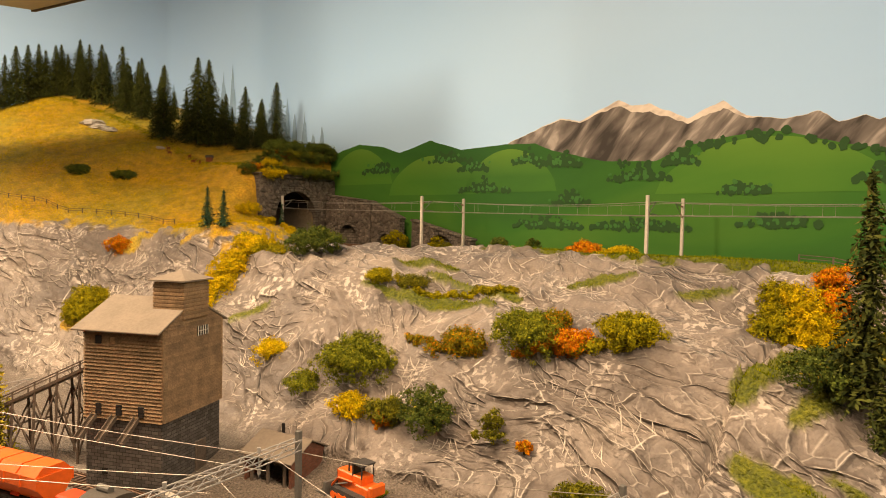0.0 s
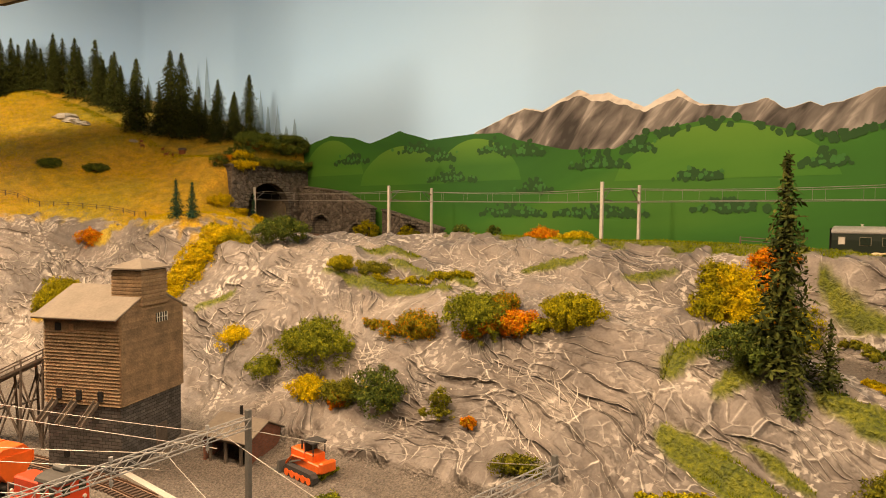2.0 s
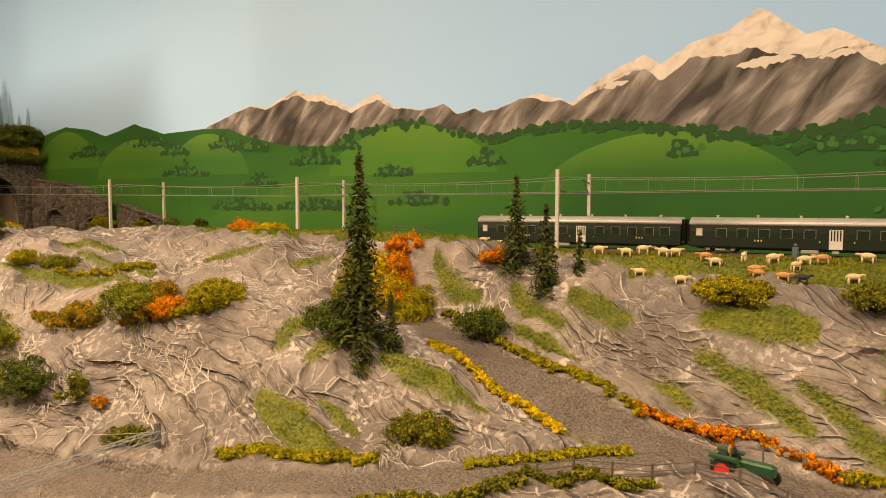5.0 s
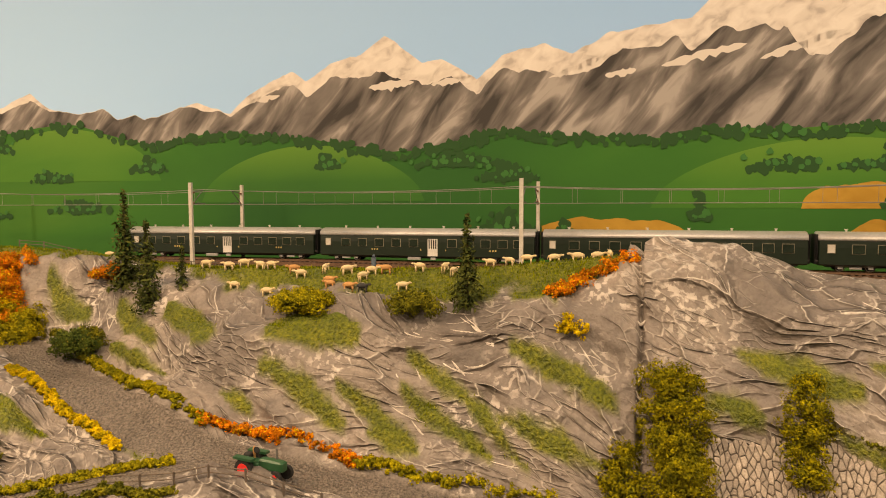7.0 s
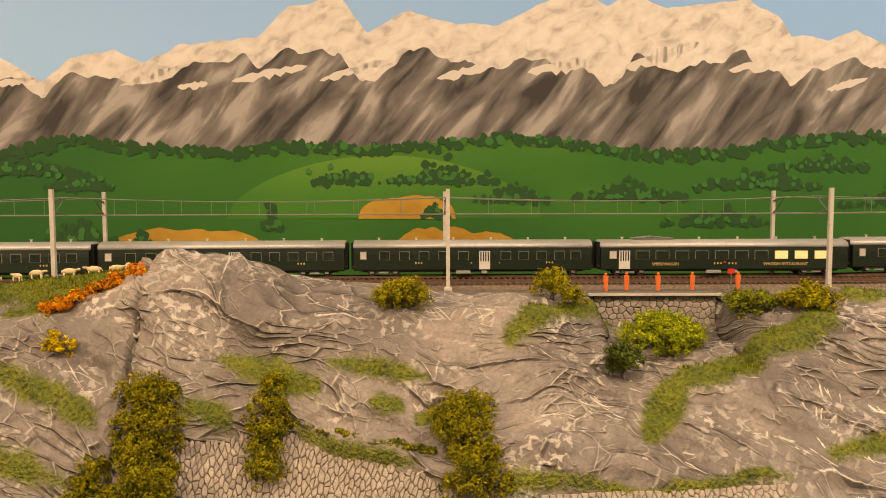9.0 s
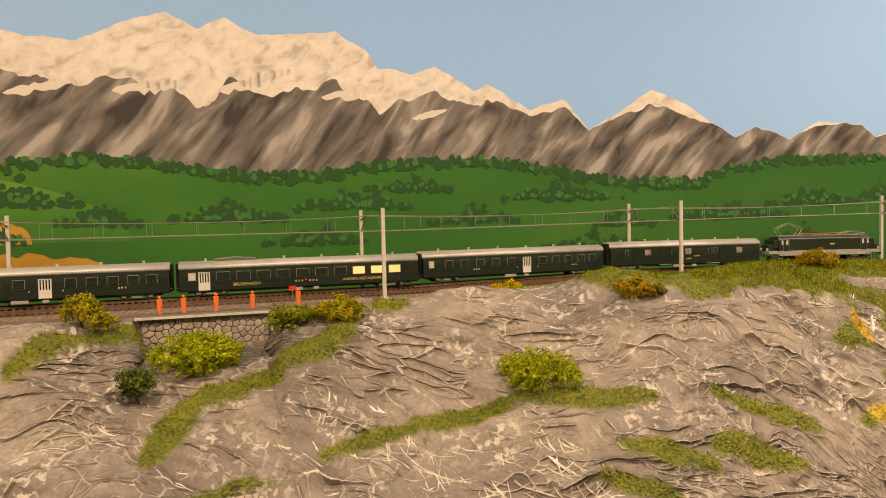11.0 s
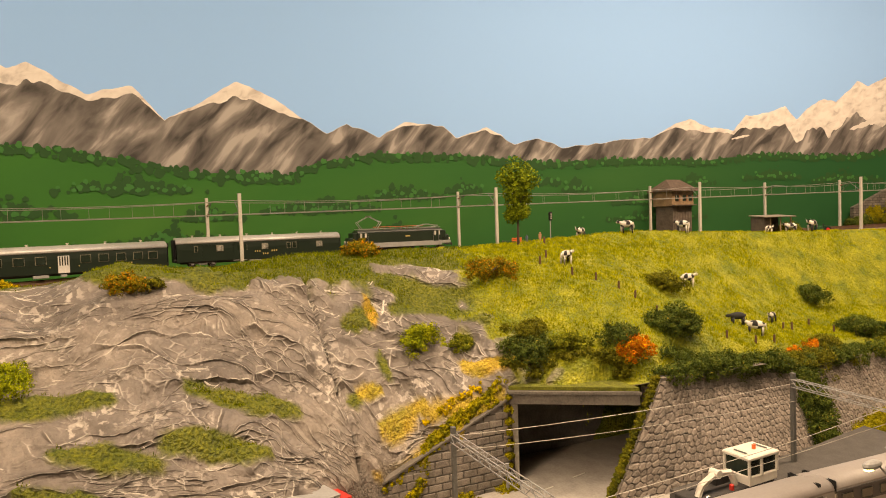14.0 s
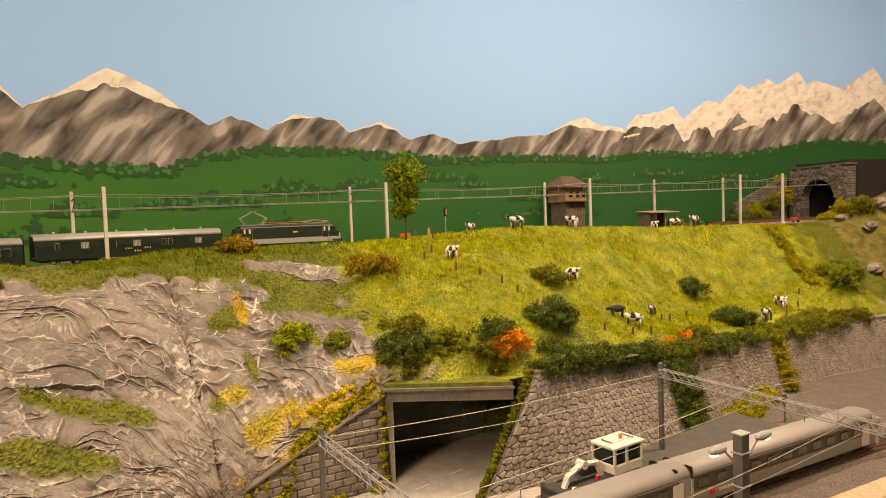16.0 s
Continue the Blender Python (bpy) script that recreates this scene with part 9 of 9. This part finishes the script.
def flock(name, geo, mat, label, group, places, second=None):
    """One animal built once and copied to its places."""
    first = None
    for s, d, turn, sz in places:
        m = on_ground(s, d, turn, 0.0003) @ Matrix.Scale(sz, 4)
        if first is None:
            me = geo.mesh(name, mat, True)
            if second:
                me.materials.append(second)
                for p in me.polygons:
                    c = p.center
                    if math.sin(c.x * 420 + 1) * math.sin(c.z * 300 + c.y * 420 + .6) > 0.12 and c.z > .006:
                        p.material_index = 1
            first = new(name, me)
            first.matrix_world = m
            tagged(first, label, "figurine", group)
        else:
            x = first.copy()
            scene.collection.objects.link(x)
            x.matrix_world = m


sheep_geo = beast(.0125, .7)
flock("sheep_figurine", sheep_geo, sheep_wool, "cream model sheep grazing on the verge", "flock of sheep",
      [(-.345, .160, 10, 1), (-.313, .163, 190, 1), (-.296, .158, 30, 1), (-.274, .160, 170, 1), (-.262, .157, 10, .95), (-.291, .186, 185, .95), (-.248, .190, 10, 1), (-.221, .165, 200, 1), (-.196, .155, 90, 1), (-.170, .155, 40, 1.1), (-.150, .160, 60, 1), (-.143, .152, 20, 1), (-.103, .166, 20, 1),
       (-.094, .138, 175, 1), (-.066, .138, 80, 1.05), (-.055, .142, 70, 1), (-.02, .128, 175, .95), (.000, .127, 160, .9), (.018, .126, 10, 1), (.045, .118, 20, 1.05), (.068, .115, 190, 1.1), (.088, .110, 20, 1.05), (.10, .112, 100, 1), (-.515, .118, 20, .9), (-.49, .118, 160, .9)])
flock("goat_figurine", sheep_geo, tan_wool, "tan model goat among the sheep", "flock of sheep", [(-.232, .160, 200, 1), (-.183, .172, 5, 1), (-.180, .178, 185, .9), (-.158, .178, 10, 1), (-.129, .147, 190, 1.05)])
flock("dark_cow_figurine", beast(.0265, .35), black_wool, "black model cow lying on the meadow", "herd of cows", [(1.962, .352, 160, .85)])
flock("black_sheep_figurine", sheep_geo, black_wool, "black model sheep lying in the grass", "flock of sheep", [(-.142, .179, 10, .95)])
flock("cow_figurine", beast(.0265, .75, True), cow_white, "black and white model cow on the meadow", "herd of cows",
      [(1.852, .125, 210, .92), (1.936, .140, 175, 1), (2.062, .135, 100, 1), (1.738, .245, 20, .92), (1.942, .275, 0, .95), (1.972, .375, 120, .95), (2.068, .320, 200, .75), (2.344, .320, 190, 1), (2.428, .285, 80, 1), (2.278, .118, 10, .7), (2.338, .112, 170, .9), (2.386, .118, 200, 1.1), (2.440, .282, 20, .85)], cow_black)
POSTS = [(1.696, .240), (1.726, .275), (1.756, .290), (1.780, .310), (1.792, .330), (1.798, .365), (1.888, .400), (1.948, .395), (1.990, .390), (2.068, .340), (2.092, .335), (2.152, .315), (2.188, .330), (2.224, .340), (2.404, .315), (2.470, .290), (2.506, .265), (1.760, .155), (1.716, .225)]
first_post = None
for s, d in POSTS:
    m = on_ground(s, d, 15)
    if first_post is None:
        first_post = solid("fence_post", Geo().rod((0, 0, -.003), (.0002, 0, .0135), .0018, .0015, 7), post_wood, m, "short brown pasture fence post in the grass", "fence post", "pasture posts")
    else:
        copy_thing(first_post, m)
rail_fence("meadow_fence", [(1.70, .128), (1.80, .112), (1.92, .108), (2.04, .108), (2.16, .110)], "thin dark fence along the top of the meadow", grey_wood, .010, .03)


def figurine(m, cloth, label, tall=.020):
    """A plain standing figure, no more than a painted peg with a head."""
    k = tall
    g = Geo().rod((0, 0, 0), (0, 0, .46 * k), .10 * k, .13 * k, 7).rod((0, 0, .44 * k), (0, 0, .82 * k), .14 * k, .15 * k, 8).ball((0, 0, .91 * k), .085 * k, 8, 6)
    return solid("figurine", g, cloth, m, label, "figurine", "model figures")


for s, d in ((.603, .074), (.627, .070), (.661, .072), (.700, .068), (.751, .066)):
    figurine(at(s, d, float(bed(s)) + .001), hi_vis, "orange-clothed track worker figurine beside the rails")
figurine(on_ground(-.155, .118), blue_cloth, "dark-clothed shepherd figurine among the sheep")
figurine(on_ground(1.762, .140), skin_tone, "small pale figurine standing by the tree", .016)
board = thing("warning_board", at(.745, .062, float(bed(.745))), "small red warning board beside the track", "sign")
part("stake", Geo().rod((0, 0, 0), (0, 0, .020), .0005), steel, board)
part("plate", Geo().box((0, 0, .021), (.008, .0008, .0055), None, .0002), red_signal, board)


def bench(m, mat, label):
    ob = thing("park_bench", m, label, "bench")
    for y in (-.002, .001, .004):
        part("seat_slat", Geo().box((0, y, .0052), (.018, .0024, .0008), None, .0002), mat, ob)
    for z in (.0078, .0105):
        part("back_slat", Geo().box((0, .006, z), (.018, .0008, .0020), None, .0002), mat, ob)
    for x in (-.0075, .0075):
        part("leg", Geo().box((x, .001, .0024), (.0012, .007, .0050)), grey_paint, ob)


bench(on_ground(1.725, .135), hi_vis, "orange-red park bench under the tree")
bench(at(2.70, .092, float(bed(2.7)) + .002), red_signal, "bright red bench beside the track")
figurine(on_ground(1.737, .140), blue_cloth, "grey seated figurine beside the bench", .014)


def tractor(m, label, cart):
    ob = thing("tractor", m, label, "tractor")
    part("bonnet", Geo().box((.012, 0, .0095), (.018, .006, .0065), None, .001), tractor_green, ob)
    part("rear_body", Geo().box((-.004, 0, .0080), (.016, .009, .005), None, .001), tractor_green, ob)
    for y in (-.0065, .0065):
        w = part("rear_wheel", Geo().rod((-.004, y - .0015, .0065), (-.004, y + .0015, .0065), .0065, n=18), tyre_black, ob)
        part("rim", Geo().rod((-.004, y * 1.12 - .001, .0065), (-.004, y * 1.12 + .001, .0065), .0040, n=14), wheel_red, w)
        w = part("front_wheel", Geo().rod((.018, y * .85 - .0012, .0042), (.018, y * .85 + .0012, .0042), .0042, n=16), tyre_black, ob)
        part("rim", Geo().rod((.018, y - .001, .0042), (.018, y + .001, .0042), .0024, n=12), wheel_red, w)
        part("mudguard", Geo().prism([(y - .002, .0125), (y + .002, .0125), (y + .002, .0140), (y - .002, .0140)], -.011, .003), tractor_green, ob)
    part("seat", Geo().box((-.006, 0, .0125), (.005, .005, .004), None, .0008), tyre_black, ob)
    part("steering_wheel", Geo().rod((.002, 0, .012), (.0005, 0, .0165), .0005).rod((0, 0, .0165), (.0004, 0, .0168), .0022, n=12), tyre_black, ob)
    part("exhaust", Geo().rod((.014, .0015, .012), (.014, .0015, .019), .0006), grey_paint, ob)
    if cart:
        part("tool_box", Geo().box((.026, 0, .0070), (.012, .013, .0050), None, .0006), tractor_green, ob)
    return ob


tractor(on_ground(-.168, .338, -8) @ Matrix.Scale(1.35, 4), "green tractor with red wheels on the gravel road", False)
figurine(on_ground(-.172, .335) @ Matrix.Translation((0, 0, .014)), tan_wool, "plain tan driver figurine on the tractor", .010)
tractor(at(2.45, .085, float(bed(2.45)) + .002, 170), "red-wheeled tractor parked beside the shelter", False)


def mill_hut():
    ob = thing("timber_hut", at(2.215, -.078, float(bed(2.2)), 10), "dark weathered two-storey timber hut behind the track", "hut")
    part("lower_storey", Geo().box((0, 0, .035), (.056, .046, .074), None, .0006), grey_wood, ob)
    for k in range(12):
        part("board", Geo().box((-.0265 + .0048 * k, -.0236, .036), (.0040, .0012, .070)), grey_wood, ob)
    part("upper_storey", Geo().box((0, 0, .085), (.066, .052, .032), None, .0006), weathered_wood, ob)
    for x in (-.018, .004, .022):
        w = part("window", Geo().box((x, -.0266, .086), (.0095, .0012, .0120)), pane_dark, ob)
        part("shutter", Geo().box((x + .0065, -.0268, .086), (.0030, .0010, .0120)), log_brown, w)
    part("balcony", Geo().box((0, -.030, .071), (.066, .009, .0016)), grey_wood, ob)
    hip = [(-.042, -.034), (.042, -.034), (.042, .034), (-.042, .034)]
    top = [(-.020, 0), (.020, 0)]
    part("roof", Geo().add([(x, y, .100) for x, y in hip] + [(x, y, .1025) for x, y in hip] + [(x, y, .126) for x, y in top], [(3, 2, 1, 0), (0, 1, 5, 4), (1, 2, 6, 5), (2, 3, 7, 6), (3, 0, 4, 7), (4, 5, 9, 8), (5, 6, 9), (6, 7, 8, 9), (7, 4, 8)]), material("grey_brown_shingle", (0.095, 0.068, 0.050), 0.9, vary=0.3, grain=150, bump=0.6), ob, "brown hipped shingle roof")


mill_hut()
shelter = thing("cattle_shelter", at(2.31, .092, float(bed(2.31)) + .012, 0), "open timber cattle shelter with a flat roof", "shelter")
part("back_wall", Geo().box((0, .016, .013), (.066, .002, .030)), grey_wood, shelter)
part("side_wall", Geo().box((-.032, 0, .013), (.002, .034, .030)), grey_wood, shelter)
part("side_wall", Geo().box((-.026, -.0165, .013), (.014, .0015, .030)), grey_wood, shelter)
for x in (-.018, .006, .031):
    part("post", Geo().box((x, -.017, .013), (.0020, .0020, .030)), weathered_wood, shelter)
part("roof", Geo().box((0, -.001, .0295), (.074, .044, .0018), Matrix.Rotation(radians(4), 4, "X"), .0004), felt_roof, shelter)
column = thing("light_signal", at(1.911, -.064, float(bed(1.911))), "slim track signal with a black head", "signal")
part("post", Geo().rod((0, 0, 0), (0, 0, .052), .0010), light_grey, column)
part("head", Geo().box((0, -.001, .060), (.0085, .0045, .017), None, .0025), near_black, column)
for z in (.056, .060, .064):
    part("lens", Geo().rod((0, -.003, z), (0, -.0042, z), .0012, n=8), lens_clear, column)

# ---- far tunnel mouth at the right-hand end ----
far = at(2.86, 0.0, float(bed(2.86)), -90)
arched_wall("tunnel_portal", far, -.090, .085, .128, -.050, .050, .052, .022, tunnel_stone, "dark stone tunnel portal with an arched mouth")
solid("tunnel_bore", Geo().box((0, .18, .07), (.13, .004, .14)).box((-.066, .09, .07), (.004, .18, .14)).box((.066, .09, .07), (.004, .18, .14)).box((0, .09, .135), (.13, .18, .004)), near_black, far, "plain black inside of the railway tunnel", "tunnel", kind="structure")
m = at(2.70, -.088, float(bed(2.7)) - .002)
solid("wing_wall", Geo().add([(0, 0, 0), (.16, 0, 0), (.16, 0, .12), (0, 0, .05), (0, .012, 0), (.16, .012, 0), (.16, .012, .12), (0, .012, .05)], [(0, 1, 2, 3), (7, 6, 5, 4), (3, 2, 6, 7), (0, 3, 7, 4), (1, 5, 6, 2)]), tunnel_stone, m, "dark stone wing wall beside the far tunnel", "wing wall", kind="structure")
mound = Geo()
nu, nv = 40, 24
for i in range(nu):
    for j in range(nv):
        s, d = 2.76 + .40 * i / (nu - 1), .075 + .42 * j / (nv - 1)
        x, y = plan(s, d)
        u = min(1.0, (s - 2.76) / .25)
        z = float(surface(min(s, 3.28), d)) - .002 + u * (.115 * math.exp(-((d - .15) / .09) ** 2) + .010 * float(fractal(s * 40, d * 40, 3, 3)))
        mound.v.append((float(x), float(y), z))
mound.f = [(i * nv + j, i * nv + j + 1, (i + 1) * nv + j + 1, (i + 1) * nv + j) for i in range(nu - 1) for j in range(nv - 1)]
solid("far_hillside", mound, material("mossy_hillside", (0.075, 0.072, 0.012), 0.95, vary=0.5, grain=70, bump=1.0, depth=0.004, second=(0.20, 0.175, 0.030)), Matrix(), "mossy hillside with rocks beside the far tunnel", "hillside", kind="structure", smooth=True)
for s, d, q in ((2.80, .12, .02), (2.84, .16, .03), (2.90, .14, .04), (2.78, .22, .035), (2.88, .25, .04), (2.82, .30, .03)):
    x, y = plan(s, d)
    solid("boulder", boulder_geo(q, .36, int(s * 70)), stone_grey, pose(float(x), float(y), float(surface(s, d)) + min(1, (s - 2.76) / .25) * .115 * math.exp(-((d - .15) / .09) ** 2) + .002, 0, 0, 40 * q * 100), "grey boulder on the far hillside", "rock", "boulders")
for s, d, w, h, mt in ((2.72, -.08, .06, .03, deep_green), (2.76, -.075, .06, .03, olive), (2.80, .085, .05, .02, moss_yellow), (2.74, -.075, .05, .05, moss_yellow), (2.79, -.082, .05, .085, olive), (2.83, -.082, .05, .11, moss_yellow), (2.83, .10, .05, .05, moss_yellow), (2.85, .13, .06, .06, olive), (2.70, -.085, .05, .03, deep_green)):
    x, y = plan(s, d)
    shrub([(float(x), float(y), float(bed(s)))], w, h, mt, "foam shrub beside the far tunnel")

# ---- soffit board of the lamp box at the upper left ----
board = thing("lamp_soffit", Matrix(), "white lamp box hanging from the ceiling with a dark lower edge", "lamp box")
e0 = Vector((-.93, 1.50, 0))
e1, e2 = Vector((.877, -.479, 0)), Vector((-.50, -.30, 0))
quad = [e0, e0 + e1 * .55, e0 + e1 * .55 + e2 * .9, e0 + e2 * .9]
slab("soffit", quad, 1.858, 1.870, panel_white, board)
slab("edge_strip", [e0 - e1 * .006, e0 + e1 * .55, e0 + e1 * .55 - e2 * .01, e0 - e2 * .012], 1.855, 1.90, grey_wood, board)
part("hanger", Geo().box((e0.x + .1, e0.y - .12, 2.145), (.02, .02, .56)).box((e0.x + .3, e0.y - .5, 2.145), (.02, .02, .56)), grey_paint, board)

for s, d, w in ((-.985, .690, .030), (-.950, .705, .026), (-.920, .715, .030), (-.800, .640, .040), (-.765, .625, .060), (-.70, .600, .05), (-.905, .55, .025), (-.86, .58, .03)):
    x, y = plan(s, d)
    shrub([(float(x), float(y), float(surface(s, d)) - .001)], w, .010, leaf_green, "low tuft of green weeds on the yard gravel", .0011, 1.2)
